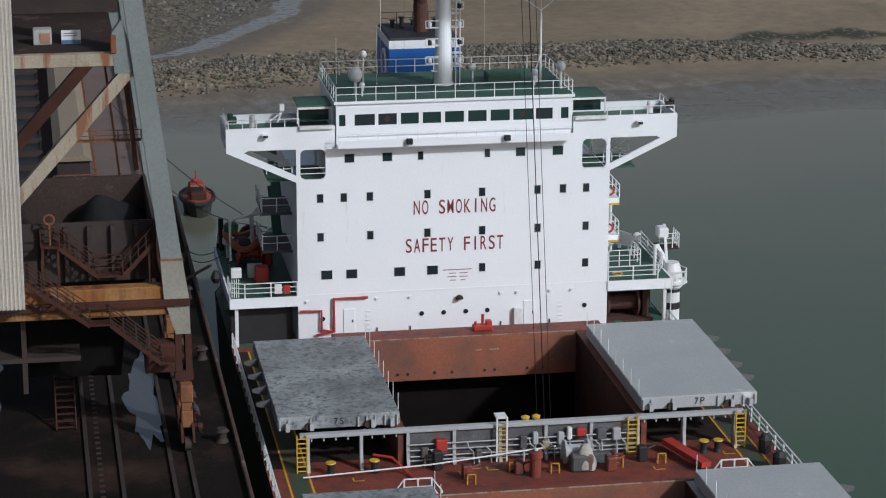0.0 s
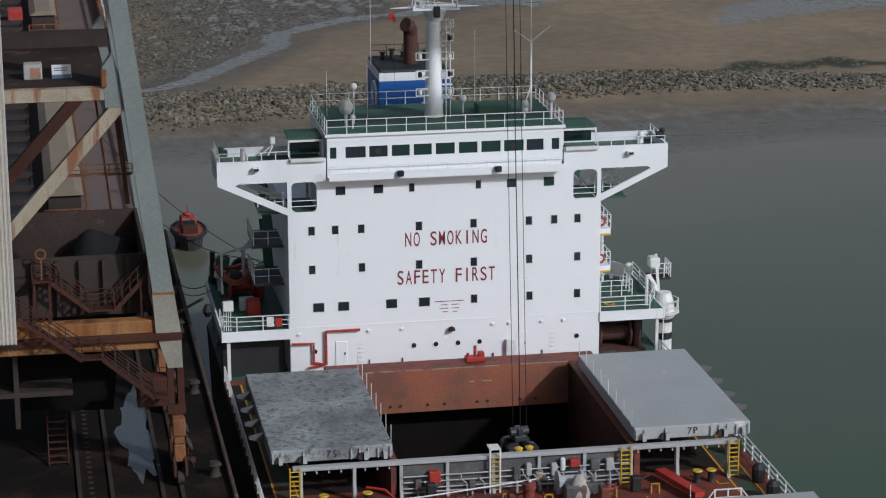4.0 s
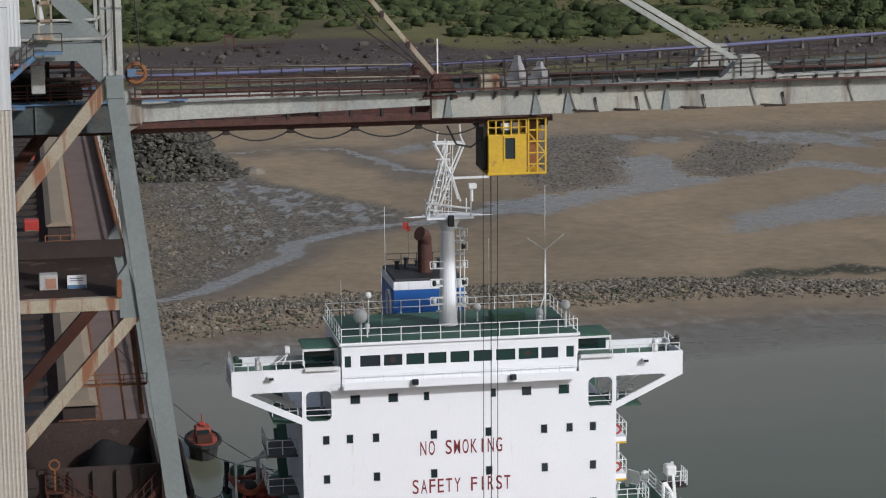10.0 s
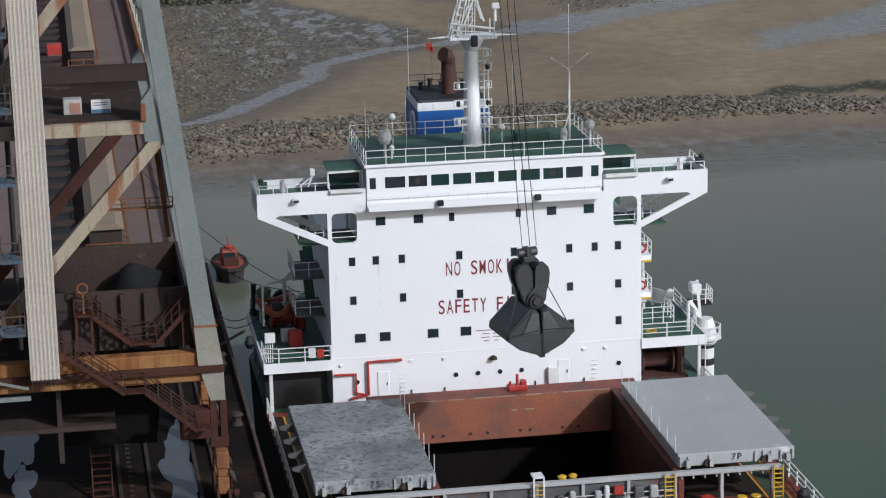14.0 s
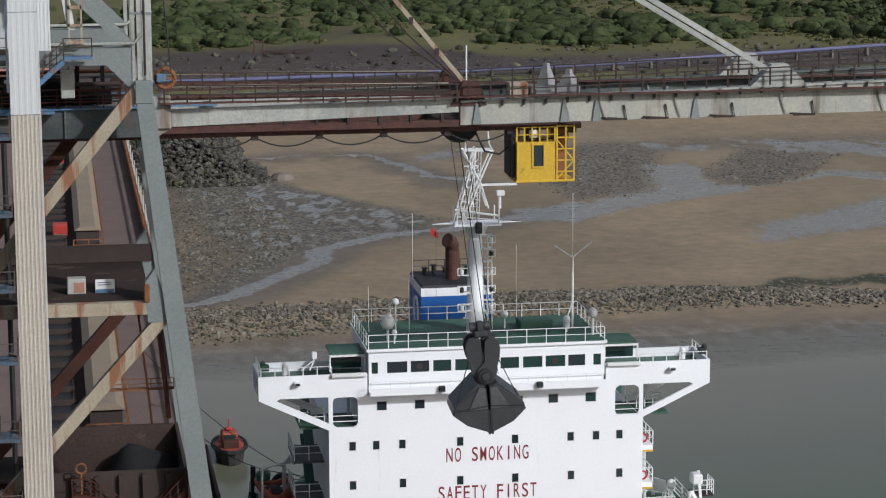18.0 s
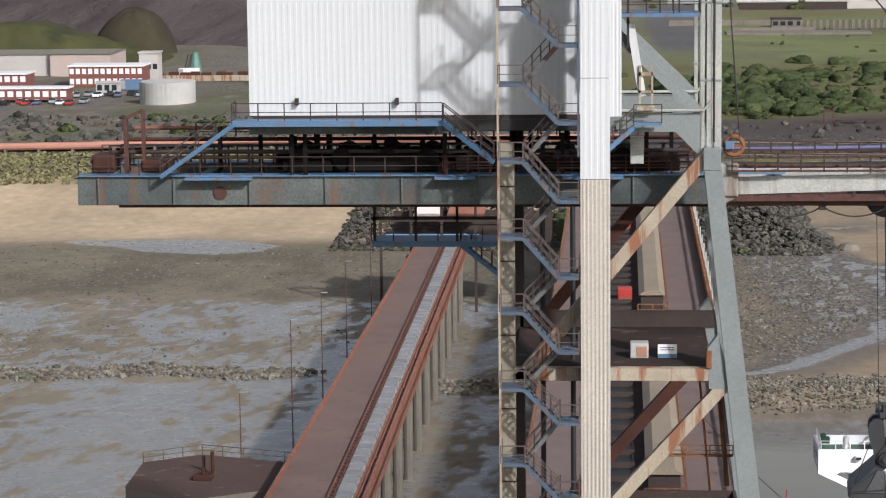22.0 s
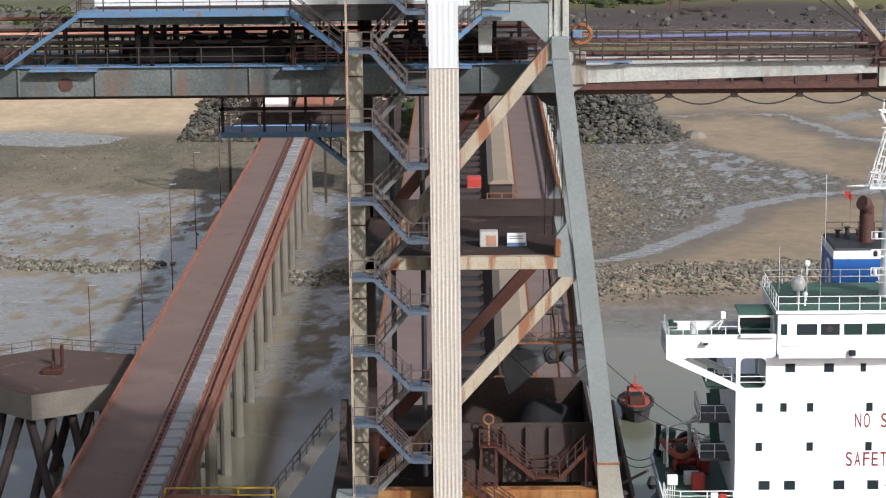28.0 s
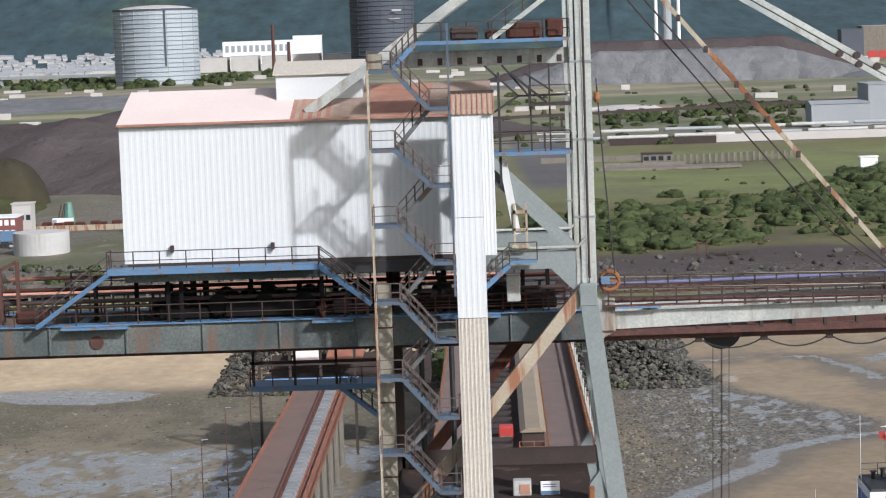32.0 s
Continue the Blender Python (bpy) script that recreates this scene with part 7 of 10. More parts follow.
def house(c):
    x0, x1, y0, y1, z0, z1 = -51.7, -29.7, -20.0, -7.0, 49.85, 58.15
    h = part("machinery_house", Mesh().box((x0 + .05, y0 + .12, z0), (x1 - .05, y1, z1), .02), CLAD, c, "white clad machinery house")
    for a, b in ((x0, -41.3), (-41.3, -36.0), (-36.0, x1)):
        part("wall_sheet", cladding(a, b, y0 + .08, z0, z1), CLAD, h, "white profiled wall sheet")
    roof = lambda a, b: Mesh().add([(a, y0 - .25, z1), (b, y0 - .25, z1), (b, -13.5, 59.9), (a, -13.5, 59.9), (b, y1, z1), (a, y1, z1), (a, y0 - .25, z1 - .1), (b, y0 - .25, z1 - .1)], [(0, 1, 2, 3), (3, 2, 4, 5), (6, 7, 1, 0)])
    part("roof", roof(x0 - .1, -41.5), ROOFPINK, h, "faded pink sheet roof")
    for a, b, m in (*((-41.5 + .26 * k, -41.24 + .26 * k, ROOFTAN if k % 2 else ROOFRED) for k in range(10)), (-38.9, -36.9, ROOFTAN), (-36.9, -35.6, ROOFRED), (-35.6, -33.2, ROOFRED), (-33.2, x1 + .1, ROOFTAN)):
        part("roof_sheet", roof(a, b), m, h, "patched roof sheets")
    part("gable", Mesh().add([(x1, y0 + .1, z1), (x1, y1, z1), (x1, -13.5, 59.9)], [(0, 1, 2)]).add([(x0, y0 + .1, z1), (x0, -13.5, 59.9), (x0, y1, z1)], [(0, 1, 2)]), CLAD, h)
    part("eaves_trim", Mesh().box((x0 - .1, y0 - .3, z1 - .12), (x1 + .1, y0 - .22, z1 + .02)), ROOFRED, h, "dark eaves strip")
    rb = part("roof_house", Mesh().box((-42.6, -16.2, 58.9), (-37.35, -12.5, 60.7), .03), CLAD, c, "small white house on the roof")
    part("roof_house_top", Mesh().prism([(-16.4, 60.68), (-16.4, 60.78), (-14.3, 61.5), (-12.3, 60.78), (-12.3, 60.68)], "x", -42.75, -37.2), CLADCREAM, rb)
    # bed beam and walkway before the house
    part("bed_beam", Mesh().box((-51.7, -20.2, 48.75), (-40.0, -19.8, 49.6), .03), GIRDER, c, "pale grey bed beam")
    # this half is black to read as part of the shaded gap
    part("bed_beam", Mesh().box((-40.0, -20.1, 48.9), (-29.7, -19.8, 49.6), .03), BLACK, c, "bed beam, black for shade")
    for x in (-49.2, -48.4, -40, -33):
        part("bed_column", Mesh().box((x - .12, -20.0, 46.3), (x + .12, -19.76, 48.75)), SHADEBLACK, c)
        part("bed_column", Mesh().box((x - .18, -8.0, 46.2), (x + .18, -7.6, 49.6)), SHADEBLACK, c)
    part("bed_floor", Mesh().box((-51.5, -20.0, 49.6), (-29.8, -7.1, 49.85)), STEELDARK, c)
    deck_plate(c, (-52.5, -21.6, 49.55), (-40.0, -20.05, 49.68), STAIRBLUE, name="house_walkway", edges="sw")
    part("walkway_edge", Mesh().box((-52.5, -21.66, 49.35), (-40.0, -21.6, 49.7)), STAIRBLUE, c, "blue walkway edge")
    flight(c, (-40.0, -21.3, 49.65), (-36.9, -23.0, 47.5), .9, STAIRBLUE)
    part("wall_lamp", Mesh().box((-48.9, -20.3, 50.5), (-48.7, -20.0, 50.9)).box((-42.9, -20.3, 50.5), (-42.7, -20.0, 50.9)), STEELDARK, c)
    # tall white clad shaft in front
    sh = part("clad_shaft", Mesh().box((-31.85, -25.2, 20.3), (-30.2, -23.95, 58.3)), STEELDARK, c, "tall white clad cable shaft")
    zs = [20.4, 46.6, 52.4, 58.3]
    for a, b in zip(zs, zs[1:]):
        part("shaft_sheet", cladding(-31.85, -30.2, -25.22, a + .03, b, .22 if a < 40 else .33, .03 if a < 40 else .01), CLADCREAM if a < 40 else CLAD, sh, "white profiled sheet")
        part("shaft_side", Mesh().box((-30.2, -25.25, a + .03), (-30.16, -23.9, b)), CLAD, sh)
    part("shaft_wing", Mesh().box((-30.16, -25.0, 50.2), (-29.5, -23.9, 58.3)), STEELDARK, sh)
    part("shaft_sheet", cladding(-30.16, -29.5, -25.02, 50.2, 58.3, .22, .02), CLAD, sh, "white profiled sheet")
    cap = Mesh().add([(-31.9, -25.35, 58.3), (-29.45, -25.35, 58.3), (-29.45, -23.6, 59.5), (-31.9, -23.6, 59.5), (-31.9, -23.6, 58.3), (-29.45, -23.6, 58.3)], [(0, 1, 2, 3), (4, 3, 2, 5), (0, 3, 4), (1, 5, 2)])
    part("shaft_cap", cap, ROOFTAN, sh, "rusty corrugated cap")
    pieces("cap_rib", Mesh().beam((0, -25.37, 58.33), (0, -23.6, 59.54), .07, .05), ROOFRED, sh, [Vector((-31.85 + .3 * k, 0, 0)) for k in range(9)])
    part("cap_ridge", Mesh().box((-31.95, -23.75, 59.45), (-29.4, -23.5, 59.62)), STEELDARK, sh)
    pieces("flash_bar", Mesh().box((-.03, -.04, 20.0), (.03, 0, 20.5)), STEELDARK, sh, [Vector((-31.75 + k * .24, -25.26, 0)) for k in range(7)])


def tower(c):
    """The zigzag stair at the landward leg."""
    yf = -25.6
    part("tower_post", Mesh().box((-36.58, yf - .52, 19.6), (-36.45, yf - .39, 61.2)), BEIGE, c, "rusty cream stair post")
    part("tower_post", Mesh().box((-32.0, yf - .5, 48), (-31.88, yf - .38, 63.5)), TOWERBLUE, c, "thin blue post")
    L = [61.0, 56.5, 52.2, 47.8, 43.4, 39.05, 34.55, 30.1, 25.8, 21.6]
    R = [58.8, 54.4, 50.0, 45.5, 41.1, 36.75, 32.55, 28.0, 23.6]
    for z in L:
        deck_plate(c, (-36.5, yf - .5, z - .2), (-35.1, yf + 1.3, z), TOWERBLUE, name="landing", edges="sw" if z > 22 else "s", railmat=RAILDARK)
    for z in R:
        deck_plate(c, (-33.1, yf - .5, z - .2), (-31.95, yf + 1.3, z), TOWERBLUE, name="landing", edges="se", railmat=RAILDARK)
    for a, b in zip(L, R):
        flight(c, (-35.1, yf - .1, a), (-33.1, yf - .1, b), .75, TOWERBLUE)
    for a, b in zip(R, L[1:]):
        flight(c, (-33.1, yf + .9, a), (-35.1, yf + .9, b), .75, PLATEGREY, treads=False)
    part("tower_sill", Mesh().box((-36.6, yf - .5, 19.5), (-31.9, yf - .3, 19.75)).beam((-36.4, yf - .4, 21.4), (-32, yf - .4, 20.2), .14), LEGGREY, c)
    part("tower_foot_walk", Mesh().box((-37.6, yf - .5, 21.2), (-36.5, yf + 1.2, 21.4)), LEGGREY, c)
    # reel beside the tower foot
    part("cable_reel", Mesh().rod((-37.4, -22.6, 24.4), (-37.0, -22.6, 24.4), 2.0, n=28), STEELDARK, c, "dark cable reel")
    # upper platforms and the stays
    deck_plate(c, (-33.8, -24.6, 62.3), (-25.0, -21.5, 62.5), STAIRBLUE, name="upper_platform", edges="snw")
    part("upper_beam", Mesh().box((-34.5, -22.6, 61.0), (-25.0, -22.0, 61.9), .03), BOOMWHITE, c, "cream cross beam")
    pieces("beam_notch", Mesh().box((-.14, -22.64, 61.1), (.14, -22.6, 61.5)), STEELDARK, c, [Vector((-33.6 + 1.15 * k, 0, 0)) for k in range(8)])
    for x0, x1, z1, m in ((-31.8, -30.2, 63.3, STEELDARK), (-29.8, -28.9, 63.0, RUSTRED), (-26.3, -25.3, 63.6, RUSTRED)):
        part("winch_block", Mesh().box((x0, -23.8, 62.5), (x1, -22.4, z1), .12), m, c, "rusty winch block")
    for p, q in (((-29.9, -23.4, 61.0), (-28.0, -23.4, 59.2)), ((-28.9, -23.4, 61.0), (-27.4, -23.4, 59.2)), ((-28.0, -23.4, 59.2), (-25.2, -23.4, 59.2)), ((-29.9, -23.4, 58.0), (-28.0, -23.4, 59.2))):
        part("strut", Mesh().beam(p, q, .12), BLACK, c, "black strut")
    for x in (-27.3, -26.2):
        part("strut", Mesh().beam((x, -23.4, 61.0), (x, -23.4, 56.0), .1), BLACK, c)
    part("crane_winch", Mesh().box((-28.6, -24.0, 62.5), (-26.6, -22.5, 63.4), .1), RUSTRED, c)
    deck_plate(c, (-29.6, -24.2, 55.8), (-25.0, -21.5, 56.0), STAIRBLUE, name="upper_platform", edges="sn")
    deck_plate(c, (-27.4, -24.2, 58.6), (-25.0, -22.0, 58.75), STEELDARK, name="upper_platform", edges="s")
    flight(c, (-25.6, -24.0, 65.4), (-29.6, -24.0, 62.5), .8, BOOMWHITE)
    part("platform_post", Mesh().box((-29.2, -23.6, 54), (-29.05, -23.4, 60.6)).beam((-28.4, -23.5, 60.5), (-26.4, -23.5, 58.8), .15).beam((-27.6, -23.5, 60.5), (-26.0, -23.5, 59.4), .12), BLACK, c)
    part("tower_cap", Mesh().box((-36.5, -26, 61.0), (-35.7, -24.6, 61.9), .05), LEGBEIGE, c, "rusty yellow cabinet")
    flight(c, (-33.8, -25.4, 62.5), (-35.2, -25.4, 61.0), .75, STAIRBLUE, treads=False)
    for y in (-22.6, -9.9):
        part("back_stay", Mesh().beam((-24.6, y + (4.1 if y < MID else -1), 69.5), (-40.6, y + (4.1 if y < MID else -1), 58.45), .65, .6), BOOMWHITE, c, "cream back stay")
        m = part("mast_leg", Mesh().box((-24.15, y - .4, 48), (-23.75, y + .4, 72)), BOOMWHITE, c, "cream mast of parallel members")
        for x, w in ((-24.83, .22), (-24.45, .3)):
            part("mast_member", Mesh().box((x - w / 2, y - .4, 48), (x + w / 2, y + .4, 72)), BOOMWHITE, m)
        part("mast_pipe", Mesh().rod((-24.18, y - .5, 48.5), (-24.18, y - .5, 71), .07), STEELDARK, m)
        for z in (52, 56.5, 61, 65.5):
            part("mast_strap", Mesh().box((-25.0, y - .45, z), (-23.7, y + .45, z + .12)), LEGGREY, m)
        part("knee_brace", Mesh().beam((-25.0, y, 50.2), (-30.2, y, 55.2), .75, .6), LEGGREY, c, "grey-green knee brace")
        part("head_beam", Mesh().prism([(-30.5, 49.1), (-26.4, 49.1), (-24.9, 47.6), (-24.9, 50.1), (-30.5, 50.1)], "y", y - .4, y + .4), LEGGREY, c, "grey-green head beam")
        part("pipe_run", Mesh().tube([(-29.5, y - .6, 50.35), (-24.8, y - .6, 50.35), (-24.3, y - .6, 50.9)], .09), BOOMWHITE, c)
    part("mast_head", Mesh().box((-25.1, -23, 71), (-23.6, -9.3, 72.2), .05), BOOMWHITE, c)
    part("hose_duct", Mesh().beam((-29.0, -23.2, 55.5), (-28.3, -23.2, 51.2), .45, .3), CLAD, c)
    part("ladder_cage", Mesh().box((-28.6, -23.6, 50.4), (-27.6, -22.8, 50.6)).box((-28.5, -23.5, 50.4), (-28.38, -23.4, 53)).box((-27.8, -23.5, 50.4), (-27.68, -23.4, 53)).box((-28.5, -23.5, 51.4), (-27.7, -23.4, 51.55)).box((-28.5, -23.5, 52.4), (-27.7, -23.4, 52.6)), BEIGE, c)
    deck_plate(c, (-28.8, -24.3, 49.6), (-27.2, -23.5, 49.75), STAIRBLUE, name="small_platform", edges="s")
    flight(c, (-28.8, -24.2, 49.6), (-30.4, -24.2, 48.2), .7, STAIRBLUE, treads=False)
    reel = part("hose_reel", Mesh().tube([(-22.9 + .55 * math.cos(a), -20.35, 48.0 + .55 * math.sin(a)) for a in np.linspace(0, 2 * math.pi, 19)], .13), ORANGERUST, c, "orange and blue hose reel")
    part("reel_spoke", Mesh().box((-23.4, -20.4, 47.94), (-22.4, -20.3, 48.06)), ORANGERUST, reel)
    part("reel_hub", Mesh().box((-23.45, -20.75, 47.8), (-22.9, -20.6, 48.3), .05), STAIRBLUE, reel, "blue reel motor")
    part("drop_hose", Mesh().tube([(-23.4, -21, 60), (-23.1, -21, 55), (-22.6, -21, 48.5)], .05), BLACK, c, "black drop cable")
    part("drop_bucket", Mesh().lathe((-23.4, -21.4, 58.6), [(.1, 0), (.2, .2), (.18, .6)], 10), ORANGERUST, c)
    part("junction_box", Mesh().box((-29.0, -21.0, 47.0), (-28.2, -20.4, 48.6), .04), BOOMWHITE, c, "pale junction box")


def boom(c):
    for y in (-19.5, -12.5):
        b = part("boom_inner", Mesh().hexa([(-23.4, y - .3, 45.0), (-5.3, y - .3, 45.5), (-5.3, y + .3, 45.5), (-23.4, y + .3, 45.0),
                                           (-23.4, y - .3, 46.0), (-5.3, y - .3, 46.32), (-5.3, y + .3, 46.32), (-23.4, y + .3, 46.0)]), BOOMWHITE, c, "off-white boom girder")
        part("boom_web", Mesh().box((-23, y - .2, 44.6), (2.2, y + .2, 45.02)), RUST, b, "rusty lower web")
        pieces("web_stay", Mesh().box((-.09, y - .26, 44.9), (.09, y + .26, 45.7)), STEELDARK, b, [Vector((-21.5 + 1.9 * k, 0, 0)) for k in range(9)])
        # outer girder and top flange: pale near, darker grey far
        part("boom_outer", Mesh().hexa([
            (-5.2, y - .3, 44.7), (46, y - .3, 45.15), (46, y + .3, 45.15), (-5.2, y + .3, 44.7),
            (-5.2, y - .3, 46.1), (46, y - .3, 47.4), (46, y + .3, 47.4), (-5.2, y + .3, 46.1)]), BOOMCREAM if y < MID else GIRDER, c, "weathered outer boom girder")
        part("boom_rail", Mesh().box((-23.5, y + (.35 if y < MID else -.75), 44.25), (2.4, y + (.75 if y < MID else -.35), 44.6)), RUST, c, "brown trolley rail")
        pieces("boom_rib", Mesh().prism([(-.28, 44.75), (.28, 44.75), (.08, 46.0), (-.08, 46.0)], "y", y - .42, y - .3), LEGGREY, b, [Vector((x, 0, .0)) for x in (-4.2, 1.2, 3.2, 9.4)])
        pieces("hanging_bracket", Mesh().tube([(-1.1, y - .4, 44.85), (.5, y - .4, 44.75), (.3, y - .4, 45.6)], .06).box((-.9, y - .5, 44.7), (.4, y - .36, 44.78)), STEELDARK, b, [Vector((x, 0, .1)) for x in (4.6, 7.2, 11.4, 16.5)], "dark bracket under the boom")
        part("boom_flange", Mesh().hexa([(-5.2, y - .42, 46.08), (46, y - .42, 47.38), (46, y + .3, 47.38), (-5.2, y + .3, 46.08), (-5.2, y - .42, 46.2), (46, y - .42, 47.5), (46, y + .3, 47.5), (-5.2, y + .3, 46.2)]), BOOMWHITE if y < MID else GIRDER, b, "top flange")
        pieces("flange_bracket", Mesh().box((-.06, y - .5, -.32), (.06, y - .3, .02)), BLACK, b, [Vector((x, 0, 46.1 + (x + 5.2) * .0254)) for x in [-4 + 1.35 * k for k in range(20)]])
        pieces("strut", Mesh().beam((0, y - .45, 44.95), (-.45, y - .42, 46.2), .07), BOOMWHITE, b, [Vector((x, 0, .0)) for x in (1.6, 3.8, 8.5, 15.2, 21.5)])
        part("boom_walk", Mesh().box((-23.2, y - .9, 46.42), (44, y - .45, 46.5)), RUST, b)
        railing(c, [(-23.0, y - .85, 46.5), (-5.5, y - .85, 46.2)], STEELDARK, 1.05, 1.35, .045, 2)
        part("cable_tray", Mesh().box((-22.8, y + .5, 46.5), (-5.6, y + .95, 46.8), .03), STEELDARK, b, "dark cable tray")
        part("boom_pipe", Mesh().rod((-22.8, y - .1, 46.75), (-5.6, y - .1, 46.6), .11), RUST, b, "brown pipe")
        part("boom_pipe", Mesh().rod((-22.8, y + 1.8, 47.2), (-5.6, y + 1.8, 47.0), .09), LEGBEIGE, b)
        railing(c, [(-4.8, y - .85, 46.3), (22, y - .85, 47.0)], STEELDARK, 1.05, 1.35, .045, 2)
        if y < MID:
            st = part("fore_stay", Mesh().beam((-24.3, y, 70.5), (-4.6, y, 46.9), .2, .26), BEIGE, c, "off-white rusty fore stay")
        st2 = part("fore_stay", Mesh().beam((-24.3, y, 70.6), (14.6, y, 47.3), .26, .32), BOOMWHITE, c, "off-white fore stay with link plates")
        pieces("stay_link", Mesh().rod((0, -.3, 0), (0, .3, 0), .22, n=12), STEELDARK, st2, [Vector((-24.3 + 38.9 * k, y, 70.6 - 23.3 * k)) for k in (.42, .45, .78)])
        if y < MID:
            pieces("stay_clamp", Mesh().box((-.12, -.16, -.28), (.12, .16, .12)), STEELDARK, st, [Vector((-24.3 + 19.7 * k, y, 70.5 - 23.6 * k)) for k in (.3, .38, .47, .5, .56, .65, .74, .82, .9)])
            part("stay_rust", Mesh().beam((-16.4, y - .02, 61.06), (-12.5, y - .02, 56.4), .215, .275), ORANGERUST, st, "orange rusted length")
        part("stay_anchor", Mesh().prism([(-5.8, 45.9), (-3.6, 45.9), (-4.1, 47.4), (-5.0, 47.4)], "y", y - .4, y + .4), RUST, b, "rusty stay anchor")
        part("stay_anchor", Mesh().prism([(12.8, 46.6), (16.6, 46.6), (15.2, 48.0), (14.2, 48.0)], "y", y - .45, y + .45), BOOMWHITE, b)
    part("stay_cable", Mesh().tube([(-24.0, -17, 69), (-8, -17, 50), (-4.6, -17, 46.9)], .05), STEELDARK, c)
    part("stay_cable", Mesh().tube([(-24.0, -15, 68), (-9, -15, 50), (-4.6, -15, 46.9)], .05), STEELDARK, c)
    part("boom_hinge", Mesh().box((-24.0, -20.0, 44.9), (-22.6, -19.0, 46.9), .08), BOOMWHITE, c, "pale boom hinge")
    part("hinge_plate", Mesh().prism([(-23.9, 44.2), (-22.6, 44.9), (-23.9, 44.9)], "y", -19.8, -19.2), BOOMWHITE, c)
    for x in range(-20, 45, 8):
        part("boom_cross", Mesh().box((x - .2, -19.2, 44.9), (x + .2, -12.8, 45.7)), GIRDER, c)
    part("blue_plate", Mesh().box((-22.6, -20.4, 46.3), (-19.9, -19.85, 46.42)), STAIRBLUE, c, "blue walkway plate")
    for x, z in ((.2, 48.3), (1.6, 47.9)):
        part("sheave_tower", Mesh().lathe((x, -19.2, 46.9), [(.62, 0), (.5, .5), (.26, z - 47.2), (.2, z - 46.9)], 4), TROUGH, c, "pale tapered sheave tower")
    part("drive_box", Mesh().box((-2.2, -19.7, 46.2), (-1.0, -18.8, 47.2), .06), BEIGE, c, "beige drive box")
    part("boom_box", Mesh().box((-.9, -19.8, 46.1), (2.2, -18.6, 47.0), .08).box((-.6, -20.0, 46.2), (.3, -19.8, 46.8)), TROUGH, c, "pale grey drive housing")
    part("pole", Mesh().rod((-4.8, -19.6, 46.0), (-4.8, -19.6, 49.5), .05), RAILWHITE, c)
    # festoon of cables under the rail
    for k in range(7):
        a, b = -21.5 + 3.9 * k, -17.6 + 3.9 * k
        if b > 2:
            continue
        part("festoon", Mesh().tube([(a + (b - a) * t, -19.0, 44.2 - .62 * math.sin(math.pi * t) ** .8) for t in np.linspace(0, 1, 9)], .05, 5), BLACK, c, "drooping festoon cable")
        part("festoon_clip", Mesh().box((b - .2, -19.2, 44.0), (b + .2, -18.8, 44.3)), STEELDARK, c)
    part("festoon", Mesh().tube([(-1.6 + .0, -18.6, 44.1), (-1.9, -18.6, 43.2), (-2.6, -18.6, 42.7), (-3.5, -18.6, 42.9), (-4.1, -18.8, 44.1)], .07), BLACK, c)


def operator_cab():
    c = thing("operator_cab", (-.4, -18.2, 41.1), "yellow crane operator's cab hung under the boom", "crane cab")
    b = Mesh().holed((-1.65, 41.15, .72, 43.5), [(-.62, 42.0, .0, 43.3)], -19.4, -19.3)
    part("front", b, YELLOW, c, "yellow cab front")
    part("body", Mesh().box((-1.65, -19.3, 41.15), (.72, -16.9, 43.5), .03), YELLOW, c)
    part("window", Mesh().box((-.62, -19.36, 42.0), (.0, -19.32, 43.3)), GLASS, c, "dark narrow window")
    part("window_frame", Mesh().holed((-.72, 41.9, .10, 43.4), [(-.62, 42.0, .0, 43.3)], -19.45, -19.4), YELLOW, c, "yellow window frame")
    part("floor", Mesh().box((-1.75, -19.45, 41.0), (1.95, -16.8, 41.15), .03), YELLOW, c)
    part("side", Mesh().box((-2.0, -19.0, 41.3), (-1.68, -17.0, 44.2), .04), BLACK, c, "dark side box")
    part("roof_box", Mesh().box((-.95, -19.2, 43.55), (-.1, -18.3, 44.35), .05), BLACK, c)
    part("roof_lamp", Mesh().box((-.85, -19.26, 43.75), (-.2, -19.2, 44.2), .02), RAILWHITE, c)
    fr = Mesh()
    for x in (.85, 1.4, 1.92):
        fr.box((x - .05, -19.4, 41.1), (x + .05, -19.3, 44.5))
    for z in (41.6, 42.3, 43.0, 43.7, 44.4):
        fr.box((.8, -19.42, z), (1.97, -19.32, z + .08))
    fr.beam((.85, -19.36, 41.2), (1.92, -19.36, 42.3), .07).beam((1.92, -19.36, 42.3), (.85, -19.36, 43.6), .07)
    part("side_frame", fr, YELLOW, c, "yellow access frame")
    part("side_back", Mesh().box((.8, -17.2, 41.15), (1.95, -17.0, 44.4)), ORANGERUST, c)
    railing(c, [(-1.65, -19.35, 43.5), (.72, -19.35, 43.5)], YELLOW, .9, .5, .04, 2)
    railing(c, [(-1.65, -17.0, 43.5), (.72, -17.0, 43.5)], YELLOW, .9, .6, .04, 2)
    hg = Mesh()
    for x in (-1.5, .6, 1.8):
        hg.box((x - .07, -18.2, 43.4), (x + .07, -18.0, 44.7))
    part("hanger", hg, YELLOW, c)


crane()
operator_cab()


# ---- quay, jetty and trestle ----
QZ = 11.0
TRANSFERBLUE = surf("faded_blue_beam", (0.10, 0.24, 0.46), (0.14, 0.28, 0.48), 0.5, 0.6)


